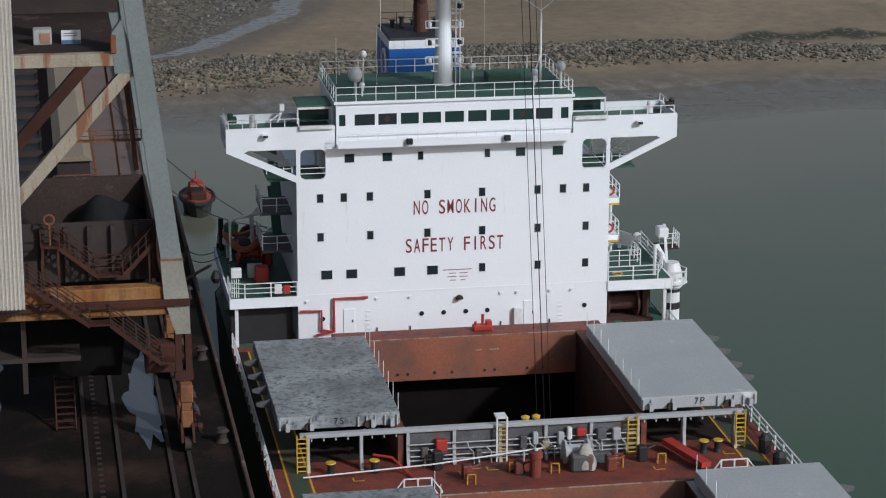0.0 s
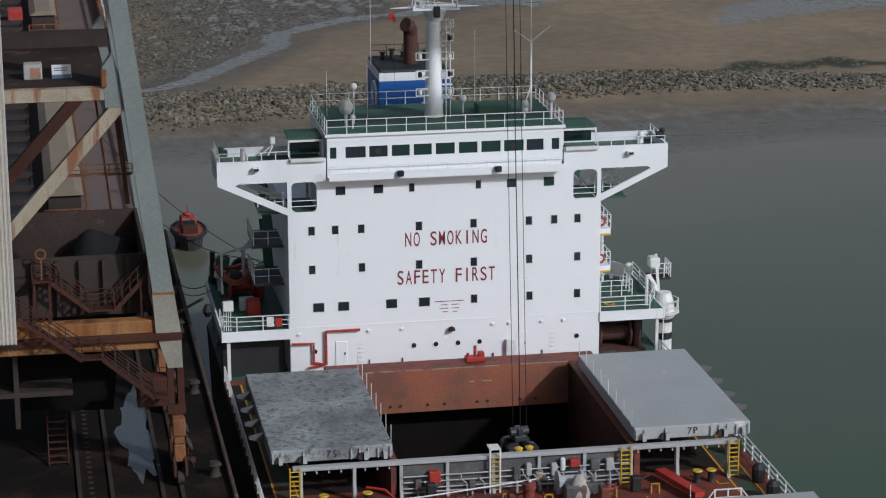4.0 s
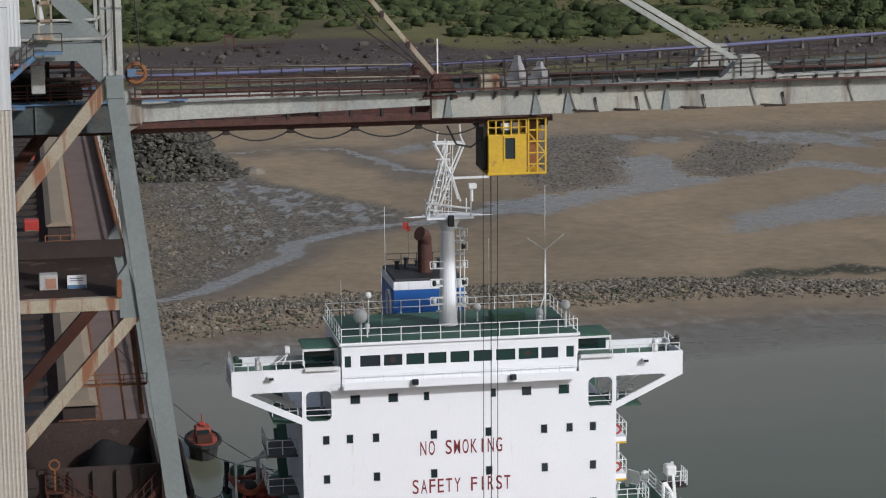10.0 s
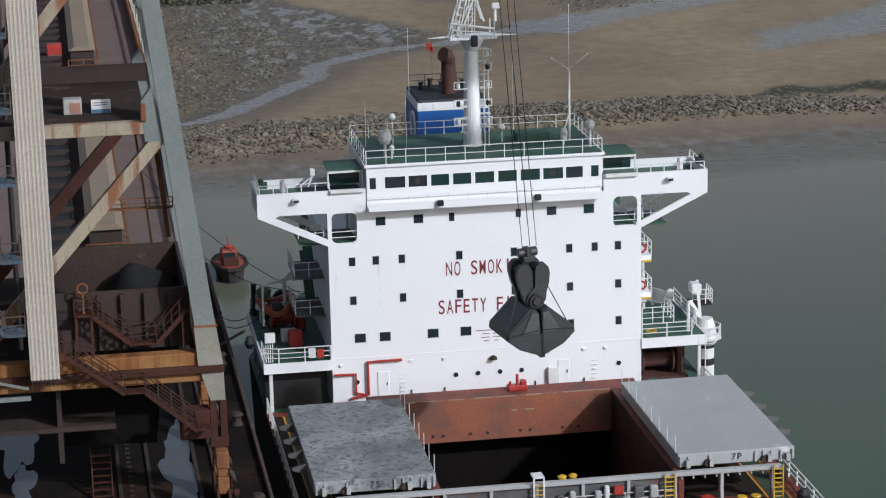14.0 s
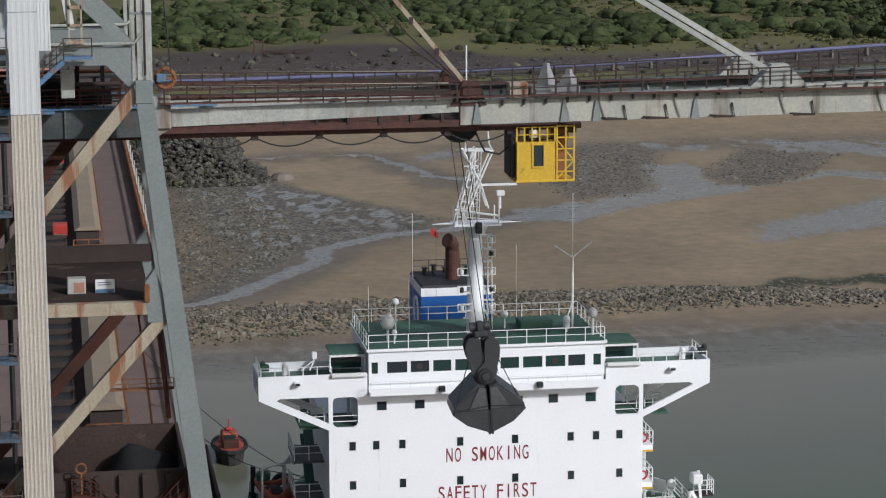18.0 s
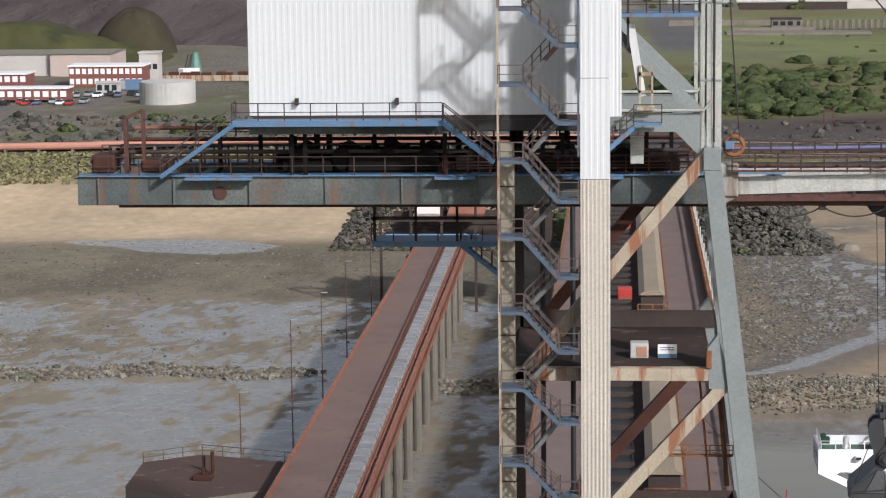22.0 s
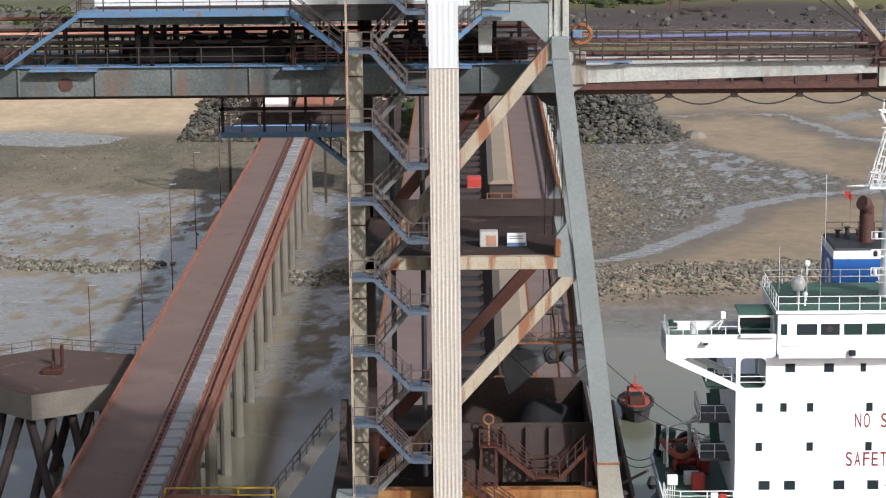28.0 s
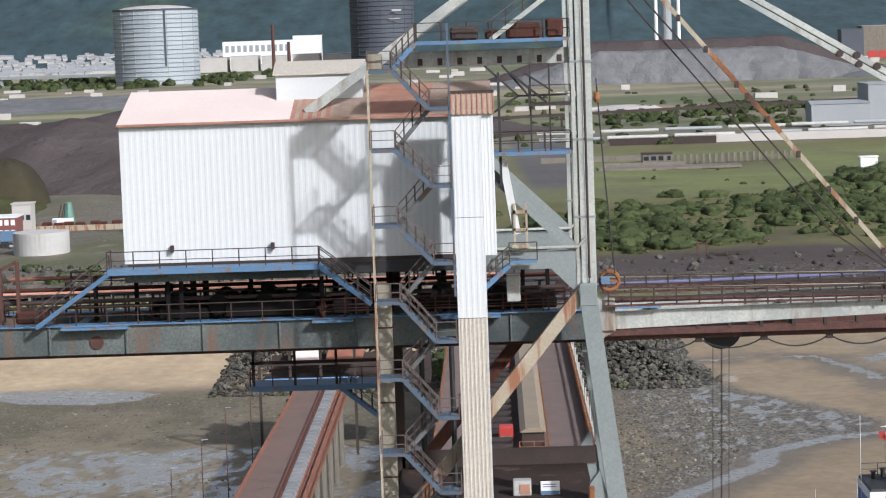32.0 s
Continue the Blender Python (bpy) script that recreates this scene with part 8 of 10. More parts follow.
def jetty():
    q = solid("quay", Mesh().box((-40, -75, QZ - 1.2), (-17.7, 34, QZ)).box((-70, -75, QZ - 1.2), (-40, 7, QZ)), QUAY, "ore-stained concrete quay with puddles, darkened for the crane's shade", "quay", kind="structure")
    solid("jetty", Mesh().box((-38.5, 34, QZ - 1.0), (-18.2, 262, QZ)), JETTYROAD, "brown dusty jetty deck leading ashore", "jetty", kind="structure")
    cope = Mesh().box((-17.95, -75, QZ), (-17.7, 34, QZ + .35), .05)
    part("coping", cope, DUSTROAD, q, "worn concrete coping")
    for x in (-20.85, -22.0, -25.0, -26.9, -36.1):
        part("crane_rail" if x in (-20.85, -36.1) else "kerb", Mesh().box((x - .12, -75, QZ), (x + .12, 32, QZ + .16)), STEELDARK, q)
    pieces("sleeper_plate", Mesh().box((-.14, -.12, QZ), (.14, .12, QZ + .05)), STEELDARK, q, [Vector((-26.2, -50 + k * .9, 0)) for k in range(60)])
    # puddles
    wet = glass("standing_water", (0.06, 0.065, 0.07), 0.05)
    for k, (cx, cy, rx, ry) in enumerate(((-22.9, -16.3, 1.45, 8.8), (-33.2, -6, 1.7, 8.0), (-32.9, -17, .9, 5.0), (-45, -1, 1.7, 2.8), (-47.5, 1, 1.3, 1.3), (-56.5, -1.5, 1.4, 3.0), (-42.0, 4.6, .9, .7))):
        n = 44
        ring = []
        for i in range(n):
            a = 2 * math.pi * i / n
            r = 0.8 + 0.5 * noise.noise((math.cos(a) * 1.3 + k * 7, math.sin(a) * 1.3, k)) + 0.28 * noise.noise((math.cos(a) * 4 + k * 3, math.sin(a) * 4, k + 5))
            ring.append((cx + rx * r * math.cos(a), cy + ry * r * math.sin(a), QZ + .006))
        solid("puddle", Mesh().add(ring, [tuple(range(n))]), wet, "rain puddle on the dark quay", "puddle", group="puddles on the quay")
    # piles under quay and jetty
    pl = Mesh().rod((0, 0, -3), (0, 0, QZ - 1), .45, n=10)
    pieces("pile", pl, PILE, q, [Vector((x, y, 0)) for x in (-18.4, -28, -37.5) for y in range(-70, 250, 8)] + [Vector((x, y, 0)) for x in (-44, -54, -66) for y in range(-70, 8, 10)])
    # seaward parapet and the orange-railed edge
    j = thing("jetty_fence", (-18.4, 34, QZ), "orange pipe fence along the jetty edge", "fence")
    railing(j, [(-18.5, 34, QZ), (-18.5, 255, QZ)], ORANGERUST, 1.3, 3.0, .06, 2)
    part("edge_pipe", Mesh().rod((-18.9, 34, QZ + 1.7), (-18.9, 255, QZ + 1.7), .16), ORANGERUST, j, "orange rusted pipe")
    part("edge_pipe", Mesh().rod((-18.2, 34, QZ + .8), (-18.2, 255, QZ + .8), .12), TANKWHITE, j, "pale pipe")
    pieces("tall_post", Mesh().box((-.09, -.09, 0), (.09, .09, 3.4)), TANKWHITE, j, [Vector((-18.4, 38 + 8 * k, QZ)) for k in range(27)], "pale tall post")
    pieces("bracket", Mesh().box((-.7, -.06, 0), (.3, .06, .12)), ORANGERUST, j, [Vector((-18.4, 38 + 8 * k, QZ + 1.5)) for k in range(27)])
    k = thing("jetty_fence", (-38.1, 34, QZ), "rusty orange pipe fence along the landward jetty edge", "fence")
    railing(k, [(-38.1, 34, QZ), (-38.1, 255, QZ)], ORANGERUST, 1.3, 3.0, .06, 3)
    w = thing("parapet_wall", (-18.9, 34, QZ), "low rusty parapet beside the jetty road", "parapet")
    part("parapet", Mesh().box((-18.95, 60, QZ), (-18.7, 255, QZ + .9)), ORANGERUST, w)
    # beige covered conveyor galleries and the dark belt beside them
    for k, (ya, yb, h) in enumerate(((131, 240, 2.2), (40, 112, 2.2))):
        g = thing("conveyor_gallery", (-25.8, ya, QZ), "long beige covered conveyor gallery", "conveyor", "galleries on the jetty")
        part("wall", Mesh().box((-27.3, ya, QZ), (-24.5, yb, QZ + h), .05), STEELDARK, g)
        part("roof", Mesh().prism([(-27.5, QZ + h), (-24.3, QZ + h), (-25.0, QZ + h + .5), (-26.8, QZ + h + .5)], "y", ya - .3, yb), BOXBEIGE, g, "beige flat roof")
        railing(g, [(-27.6, ya - 1.5, QZ), (-24.0, ya - 1.5, QZ), (-24.0, ya + 60, QZ)], ORANGERUST, 1.3, 2.4, .06, 2)
    b = thing("belt_conveyor", (-29.8, 60, QZ), "dark belt conveyor on steel trestles", "conveyor")
    part("belt", Mesh().box((-31.2, 20, QZ + .9), (-28.6, 245, QZ + 1.0)), BLACK, b)
    part("frame", Mesh().box((-31.4, 20, QZ + .5), (-31.2, 245, QZ + 1.2)).box((-28.6, 20, QZ + .5), (-28.4, 245, QZ + 1.2)), STEELDARK, b)
    pieces("idler_frame", Mesh().box((-31.4, -.1, QZ), (-28.4, .1, QZ + 1.5)), STEELDARK, b, [Vector((0, y, 0)) for y in range(22, 244, 5)])
    for y in (134, 196):
        t = thing("belt_trolley", (-29.2, y, QZ), "orange-red maintenance trolley beside the belt", "trolley", "trolleys on the jetty")
        part("body", Mesh().box((-30.1, y - 1.2, QZ + 1.2), (-28.3, y + 1.2, QZ + 2.6), .1), RED, t)
        part("panel", Mesh().box((-29.9, y - 1.25, QZ + 1.0), (-28.5, y - 1.2, QZ + 1.5)), CONCRETE, t)
    # drums and steelwork on the near quay
    d = thing("steel_drum_pipe", (-47, 3.3, QZ), "long rusty steel pipe lying on the quay", "pipe")
    part("pipe", Mesh().rod((-51.5, 3.2, QZ + .9), (-45.5, 2.4, QZ + .9), .85, n=18), RUSTRED, d)
    part("cradle", Mesh().box((-50, 2.2, QZ), (-49.6, 4, QZ + .5)).box((-47, 1.8, QZ), (-46.6, 3.6, QZ + .5)), STEELDARK, d)
    r = thing("yellow_guard_rail", (-48, 6.6, QZ), "yellow guard rail at the quay edge", "railing")
    railing(r, [(-52, 6.7, QZ), (-44, 6.7, QZ)], YELLOW, 1.1, 2.4, .06, 2)
    gw = thing("gangway", (-42, 16, QZ), "steel gangway along the jetty side", "gangway")
    part("walkway", Mesh().beam((-43.8, 7, QZ), (-40.5, 28, QZ + .2), 1.0, .25), PILE, gw)
    railing(gw, [(-44.3, 7, QZ), (-41.0, 28, QZ + .3)], STEELDARK, 1.1, 2.5, .05, 2)
    m = thing("quay_cabinet", (-43.5, -6, QZ), "dark steel plant boxes on the quay", "cabinet")
    part("box", Mesh().box((-43.5, -4, QZ), (-40.2, 0, QZ + 2.0), .1), STEELDARK, m)
    part("box", Mesh().box((-52, -4.5, QZ), (-47, -2.5, QZ + 1.2), .1), STEELDARK, m)


def trestle():
    t = thing("conveyor_trestle", (-57, 100, 0), "rusty red conveyor trestle on piles over the mud", "conveyor trestle")
    part("road", Mesh().hexa([(-61.4, -3, QZ - .6), (-52.2, -3, QZ - .6), (-52.2, 189, QZ - .6), (-59.5, 189, QZ - .6), (-61.4, -3, QZ), (-52.2, -3, QZ), (-52.2, 189, QZ), (-59.5, 189, QZ)]), TRESTLEROAD, t, "brown dusty trestle road")
    tr = part("trough", Mesh().box((-55.2, -3, QZ), (-53.1, 189, QZ + .5)), TRESTLERED, t, "belt trough")
    pieces("belt_cover", Mesh().prism([(-54.95, QZ + .5), (-53.35, QZ + .5), (-53.5, QZ + .85), (-54.8, QZ + .85)], "y", 0, 1.95), TROUGH, tr, [Vector((0, 1 + k * 2.55, 0)) for k in range(73)])
    pieces("sleeper", Mesh().box((-55.55, -.2, QZ + .3), (-55.0, .2, QZ + .46)), RUST, tr, [Vector((0, 1 + k * 1.275, 0)) for k in range(146)])
    part("edge_wall", Mesh().box((-55.75, -3, QZ), (-55.55, 189, QZ + .35)), TRESTLERED, t)
    part("side_wall", Mesh().box((-53.0, -3, QZ), (-52.85, 189, QZ + .6)), TRESTLERED, t, "rusty red side wall")
    part("side_wall", Mesh().box((-52.45, -3, QZ - 1.4), (-52.2, 189, QZ + .9)), TRESTLERED, t, "rusty red side wall")
    part("side_shelf", Mesh().box((-52.85, -3, QZ + .3), (-52.45, 189, QZ + .45)), TRESTLERED, t)
    pieces("side_rib", Mesh().box((-52.85, -.08, QZ + .4), (-52.2, .08, QZ + .75)), TRESTLERED, t, [Vector((0, 5 + k * 15.6, 0)) for k in range(12)])
    pieces("slot", Mesh().box((-52.75, 0, QZ + .4), (-52.6, 1.7, QZ + .47)), BLACK, t, [Vector((0, 4 + k * 2.6, 0)) for k in range(71)], "dark slot")
    part("kerb", Mesh().beam((-61.35, -3, QZ + .2), (-59.45, 189, QZ + .2), .25, .5), TRESTLERED, t)
    pl = Mesh().rod((0, 0, -2), (0, 0, QZ - .5), .52, n=10)
    pp = [Vector((x, y, 0)) for x in (-53.0, -60.0) for y in range(12, 188, 13)]
    pieces("pile", pl, PILE, t, pp, "concrete pile")
    pieces("pile_cap", Mesh().box((-60.6, -.5, QZ - 1.4), (-52.5, .5, QZ - .6)), PILE, t, [Vector((0, y, 0)) for y in range(12, 188, 13)])
    part("transfer_floor", Mesh().box((-65, 189.2, QZ), (-40, 199, QZ + .6), .05), STEELDARK, t)
    part("transfer_beam", Mesh().box((-64.3, 188.6, QZ + .1), (-50.5, 189.2, QZ + 1.3), .03), TRANSFERBLUE, t, "blue painted cross beam")
    for z in (QZ + 3.2, QZ + 6.2):
        part("transfer_rail", Mesh().box((-65, 188.7, z), (-40, 189.0, z + .45)), STEELDARK, t)
    pieces("transfer_post", Mesh().box((-.2, 188.6, 0), (.2, 189.0, QZ + 6.6)), STEELDARK, t, [Vector((x, 0, 0)) for x in (-65, -60.5, -56, -51, -46, -41)])
    part("chute", Mesh().hexa([(-60.5, 192, QZ + 3.5), (-56.5, 192, QZ + 3.5), (-56.5, 196, QZ + 3.5), (-60.5, 196, QZ + 3.5), (-59.5, 196, QZ + 6.4), (-56.6, 196, QZ + 6.4), (-56.6, 200, QZ + 6.4), (-59.5, 200, QZ + 6.4)]), ROOFPINK, t, "faded pink belt chute")
    part("chute", Mesh().hexa([(-55.5, 192, QZ + 3.5), (-50, 192, QZ + 3.5), (-50, 196, QZ + 3.5), (-55.5, 196, QZ + 3.5), (-54.5, 196, QZ + 6.4), (-49, 196, QZ + 6.4), (-49, 200, QZ + 6.4), (-54.5, 200, QZ + 6.4)]), TRESTLERED, t, "rusty red belt chute")
    part("transfer_back", Mesh().box((-64, 199, QZ - 1), (-40, 199.3, QZ + 3.4)), STEELDARK, t)
    t.rotation_euler.z, t.location.x = .0059, t.location.x + .525
    t.location.z = .03      # it runs a little askew to the quay
    for y, x in ((101, -66.4), (119, -65.2), (143, -65.0), (176, -65.2), (62, -66)):
        l = thing("lamp_post", (x, y, 2), "thin grey lamp post standing in the mud", "lamp post", "lamp posts beside the trestle")
        part("pole", Mesh().rod((x, y, 0), (x, y, 15.5), .09, .05, 6), RUST, l)
        part("lamp", Mesh().beam((x, y, 15.5), (x + .8, y, 15.55), .14, .09), SHEDGREY, l)
    # mooring dolphin
    d = thing("mooring_dolphin", (-68, 52, 0), "concrete mooring dolphin on raking dark piles", "dolphin")
    poly = [(-74.6, 49.0), (-68.5, 43.8), (-59.0, 49.5), (-59.2, 58.0), (-69.7, 61.5), (-74.8, 58.2)]
    part("cap", Mesh().prism(poly, "z", 7.2, 9.5), CONCRETE, d, "weathered concrete cap")
    part("cap_top", Mesh().prism([(x * .995 - .34, y * .995 + .25) for x, y in poly], "z", 9.5, 9.53), DUSTROAD, d)
    rk = [((-74, 50), (-77.5, 46)), ((-72, 48.5), (-73.5, 44)), ((-70, 46), (-72.5, 41.5)), ((-69, 45.5), (-66, 41)), ((-67, 46), (-69, 42)), ((-65.5, 47), (-63, 43)), ((-64, 48), (-66.5, 44.5)), ((-63, 49), (-60.5, 46)), ((-66.5, 55), (-69, 52)), ((-70, 57), (-67.5, 53.5)), ((-63, 55), (-65.5, 51)), ((-73, 55), (-75.5, 52))]
    for (ax, ay), (bx, by) in rk:
        part("raking_pile", Mesh().rod((ax, ay, 6.8), (bx, by, -2), .42, n=10), STEELDARK, d)
    railing(d, [(x * .995 - .3, y * .995 + .25, 9.5) for x, y in poly[2:]], RAILDARK, 1.0, 2.2, .04, 2)
    part("mooring_hook", Mesh().box((-68.8, 51, 9.5), (-67.0, 52.4, 10.0), .08).rod((-67.9, 51.7, 9.9), (-67.9, 51.7, 10.6), .18), RUSTRED, d, "rusty mooring hook")
    part("mooring_post", Mesh().rod((-67.4, 54, 9.5), (-67.4, 54, 11.6), .18), RUSTRED, d)
    part("mooring_post", Mesh().rod((-68.4, 55, 9.5), (-68.4, 55, 11), .14), RUSTRED, d)


def tug():
    BOATRED = surf("faded_boat_red", (0.36, 0.07, 0.035), (0.26, 0.06, 0.035), 0.8, 0.6, spot=(0.10, 0.06, 0.05), spot_scale=1.2, spot_at=0.58)
    t = thing("work_boat", (-13.2, 70, 0), "small orange and black work boat on the water", "boat")
    hull = Mesh()
    n = 14
    ring = [(1.6 * math.cos(2 * math.pi * k / n), 3.4 * math.sin(2 * math.pi * k / n)) for k in range(n)]
    hull.add([(-13.3 + x * .8, 71 + y * .9, -.3) for x, y in ring] + [(-13.3 + x, 71 + y, 1.5) for x, y in ring], [(k, (k + 1) % n, n + (k + 1) % n, n + k) for k in range(n)] + [tuple(range(n, 2 * n))])
    part("hull", hull, HULL, t, "black hull")
    part("fender", Mesh().tube([(-13.3 + x * 1.04, 71 + y * 1.04, 1.45) for x, y in ring + ring[:1]], .22), BLACK, t)
    part("deck", Mesh().prism([(-13.3 + x * .9, 71 + y * .9) for x, y in ring], "z", 1.5, 1.56), BOATRED, t)
    part("wheelhouse", Mesh().box((-14.1, 70.5, 1.5), (-12.5, 72.4, 2.7), .15), BOATRED, t, "orange-red wheelhouse")
    part("window", Mesh().box((-13.9, 70.46, 2.0), (-12.7, 70.5, 2.5)), GLASS, t)
    part("mast", Mesh().rod((-13.3, 72, 2.6), (-13.3, 72, 3.8), .06).box((-13.7, 71.4, 2.7), (-13.0, 72.0, 3.0), .1), RED, t)
    part("bow_gear", Mesh().box((-14.1, 68.8, 1.5), (-12.5, 69.8, 2.3), .1), RUSTRED, t)
    for k, (a, b) in enumerate((((-19.5, 42, 11.5), (-10.6, 27, 10.2)), ((-19.0, 22, 11.6), (-15.4, 14, 12.4)), ((-19.0, 20, 11.4), (-15.6, 9, 13.4)), ((-22, 70, 12), (-10.6, 27, 10)))):
        a, b = Vector(a), Vector(b)
        solid("mooring_line", Mesh().tube([a.lerp(b, u) - Vector((0, 0, 1.2 * math.sin(math.pi * u))) for u in np.linspace(0, 1, 10)], .035), BLACK, "slack dark mooring line from ship to quay", "rope", group="mooring lines")
    g = thing("shore_gangway", (-19, -6, QZ), "dark mooring winch frame on the quay edge", "quay gear")
    part("frame", Mesh().beam((-19.5, 8, QZ + .4), (-16.9, 6, QZ + 2.4), .3, .2).beam((-19.5, 8, QZ), (-18.2, 12, QZ + 2.2), .2), STEELDARK, g)
    part("float", Mesh().lathe((-16.6, 5.5, QZ + 1.2), [(.2, 0), (.4, .4), (.2, .9)], 10), BLACK, g)
    for y in (-24, -8, 6):
        bo = thing("bollard", (-18.7, y, QZ), "worn iron bollard on the quay edge", "bollard", "quay bollards")
        part("post", Mesh().lathe((-18.7, y, QZ), [(.4, 0), (.28, .3), (.3, .6), (.45, .7), (.3, .9)], 12), STEELDARK, bo)


jetty()
trestle()
tug()


# ---- rocks, scrub, shore plant and the far plain ----
_ico = bmesh.new()
bmesh.ops.create_icosphere(_ico, subdivisions=1, radius=1.0)
ICO_V = np.array([v.co[:] for v in _ico.verts])
_ico.verts.index_update()
ICO_F = np.array([[v.index for v in f.verts] for f in _ico.faces])
_ico.free()


def stones(name, xs, ys, sizes, mat, label, category, rng, lift=.25, flat=.7, base=None):
    """Many loose stones as one piece of ground cover."""
    n = len(xs)
    zs = height(xs, ys) if base is None else base
    k = len(ICO_V)
    jit = 1 + .35 * (rng.random((n, k, 1)) - .5)
    v = ICO_V[None] * jit * sizes[:, None, None] * (0.6 + .8 * rng.random((n, 1, 3)))
    v[..., 2] *= flat
    a = rng.random(n) * 6.28
    c, s = np.cos(a)[:, None], np.sin(a)[:, None]
    x, y = v[..., 0] * c - v[..., 1] * s, v[..., 0] * s + v[..., 1] * c
    v = np.stack([x + xs[:, None], y + ys[:, None], v[..., 2] + (zs + sizes * lift)[:, None]], -1)
    f = (ICO_F[None] + (np.arange(n) * k)[:, None, None]).reshape(-1, 3)
    me = bpy.data.meshes.new(name)
    me.from_pydata(v.reshape(-1, 3).tolist(), [], f.tolist())
    me.materials.append(mat)
    return tagged(new(name, me), label, category, kind="stuff")


def vary_islands(m, lo, hi):
    """Lets each stone or leaf of a joined mesh have its own tone."""
    N, L = m.node_tree.nodes, m.node_tree.links
    b = N["Principled BSDF"]
    src = b.inputs["Base Color"].links[0].from_socket
    g = N.new("ShaderNodeNewGeometry")
    r = N.new("ShaderNodeMapRange")
    r.inputs["To Min"].default_value, r.inputs["To Max"].default_value = lo, hi
    L.new(g.outputs["Random Per Island"], r.inputs["Value"])
    s = N.new("ShaderNodeVectorMath")
    s.operation = "SCALE"
    L.new(src, s.inputs[0])
    L.new(r.outputs["Result"], s.inputs["Scale"])
    L.new(s.outputs["Vector"], b.inputs["Base Color"])


for _m in (ROCK, ROCKDARK):
    vary_islands(_m, .45, 1.5)
vary_islands(LEAF, .72, 1.3)
vary_islands(GRASS, .6, 1.4)
vary_islands(DUNEGRASS, .6, 1.4)


def along(pts, n, width, rng):
    """Random points in a band round a polyline; width by station."""
    seg = [math.hypot(b[0] - a[0], b[1] - a[1]) for a, b in zip(pts, pts[1:])]
    cum = np.concatenate([[0], np.cumsum(seg)])
    t = rng.random(n) * cum[-1]
    i = np.clip(np.searchsorted(cum, t) - 1, 0, len(seg) - 1)
    u = (t - cum[i]) / np.array(seg)[i]
    P = np.array(pts)
    w = np.interp(t / cum[-1], np.linspace(0, 1, len(width)), width)
    off = (rng.random(n) + rng.random(n) - 1) * w
    return P[i, 0] + u * (P[i + 1, 0] - P[i, 0]) + rng.normal(0, .8, n), P[i, 1] + u * (P[i + 1, 1] - P[i, 1]) + off


def rocks():
    rng = np.random.default_rng(4)
    x, y = along(GROYNE, 14500, [12, 11.5, 10, 8, 6, 4, 3.5], rng)
    stones("groyne_stones", x, y, .13 + .27 * rng.random(len(x)) ** 2, ROCK, "rubble stone groyne across the mud flats", "rocks", rng)
    x, y = along([(-125, 146), (-105, 143), (-90, 147), (-78, 143), (-70, 145)], 2200, [3, 5, 4, 3], rng)
    x2, y2 = along([(-118, 168), (-116, 150)], 250, [5, 4], rng)
    x3, y3 = along([(-60, 138), (-50, 136), (-40, 138)], 500, [4, 5, 4], rng)
    x, y = np.concatenate([x, x2, x3]), np.concatenate([y, y2, y3])
    stones("low_groyne_stones", x, y, .18 + .36 * rng.random(len(x)) ** 2, ROCK, "low line of stones on the flats", "rocks", rng)
    # cobbles scattered over the weed beds
    x, y = -16 + 34 * rng.random(5200), 148 + 92 * rng.random(5200)
    keep = (near_line(x, y, CREEK) > 4) & (inside(x, y, COBL) > -3)
    stones("shore_cobbles", x[keep], y[keep], .09 + .2 * rng.random(keep.sum()) ** 2, ROCK, "brown cobbles and weed beside the jetty", "cobbles", rng)
    x, y = 30 + 120 * rng.random(3800), 216 + 50 * rng.random(3800)
    keep = (inside(x, y, COBA) > -2) | (inside(x, y, COBB) > -2)
    stones("scattered_cobbles", x[keep], y[keep], .09 + .2 * rng.random(keep.sum()) ** 2, ROCK, "grey pebbles scattered on the wet sand", "cobbles", rng)
    x, y = -135 + 80 * rng.random(2600), 150 + 100 * rng.random(2600)
    keep = fbm(x * .06, y * .07, 78) > .52
    stones("mud_cobbles", x[keep], y[keep], .08 + .16 * rng.random(keep.sum()) ** 2, ROCK, "small dark stones on the mud", "cobbles", rng)
    # armour rock at both abutments
    def heap(n, x0, x1, y0, y1, h):
        x, y = x0 + (x1 - x0) * rng.random(n), y0 + (y1 - y0) * rng.random(n)
        e = np.minimum.reduce([(x - x0), (x1 - x), (y - y0) * .5, (y1 - y) * .8 + 4])
        return x, y, height(x, y) + np.clip(e * .45, 0, h) * (.7 + .5 * rng.random(n))
    a = heap(5200, -18.5, 4.5, 243, 312, 5)
    b = heap(700, 0, 7, 246, 262, 2)
    c = heap(4600, -80, -40, 246, 318, 5)
    x, y, z = (np.concatenate(q) for q in zip(a, b, c))
    stones("armour_rocks", x, y, .20 + .46 * rng.random(len(x)) ** 1.9, ROCKDARK, "dark armour boulders round the jetty abutment", "boulders", rng, base=z)
    x, y = -12 + 190 * rng.random(420), 330 + 70 * rng.random(420)
    stones("bank_rubble", x, y, .3 + .9 * rng.random(420) ** 3, ROCKDARK, "rubble strewn on the dark bank", "rubble", rng)
    x, y = -190 + 150 * rng.random(900), 352 + 70 * rng.random(900)
    stones("waste_rubble", x, y, .35 + 1.3 * rng.random(900) ** 3, ROCKDARK, "piles of rubble on waste ground", "rubble", rng)
    solid("pale_boulder", Mesh().lathe((9, 250, 0), [(2.2, .2), (2.1, 1.0), (1.4, 1.7), (.3, 2.0)], 9), CONCRETE, "large pale boulder at the edge of the rocks", "boulder")


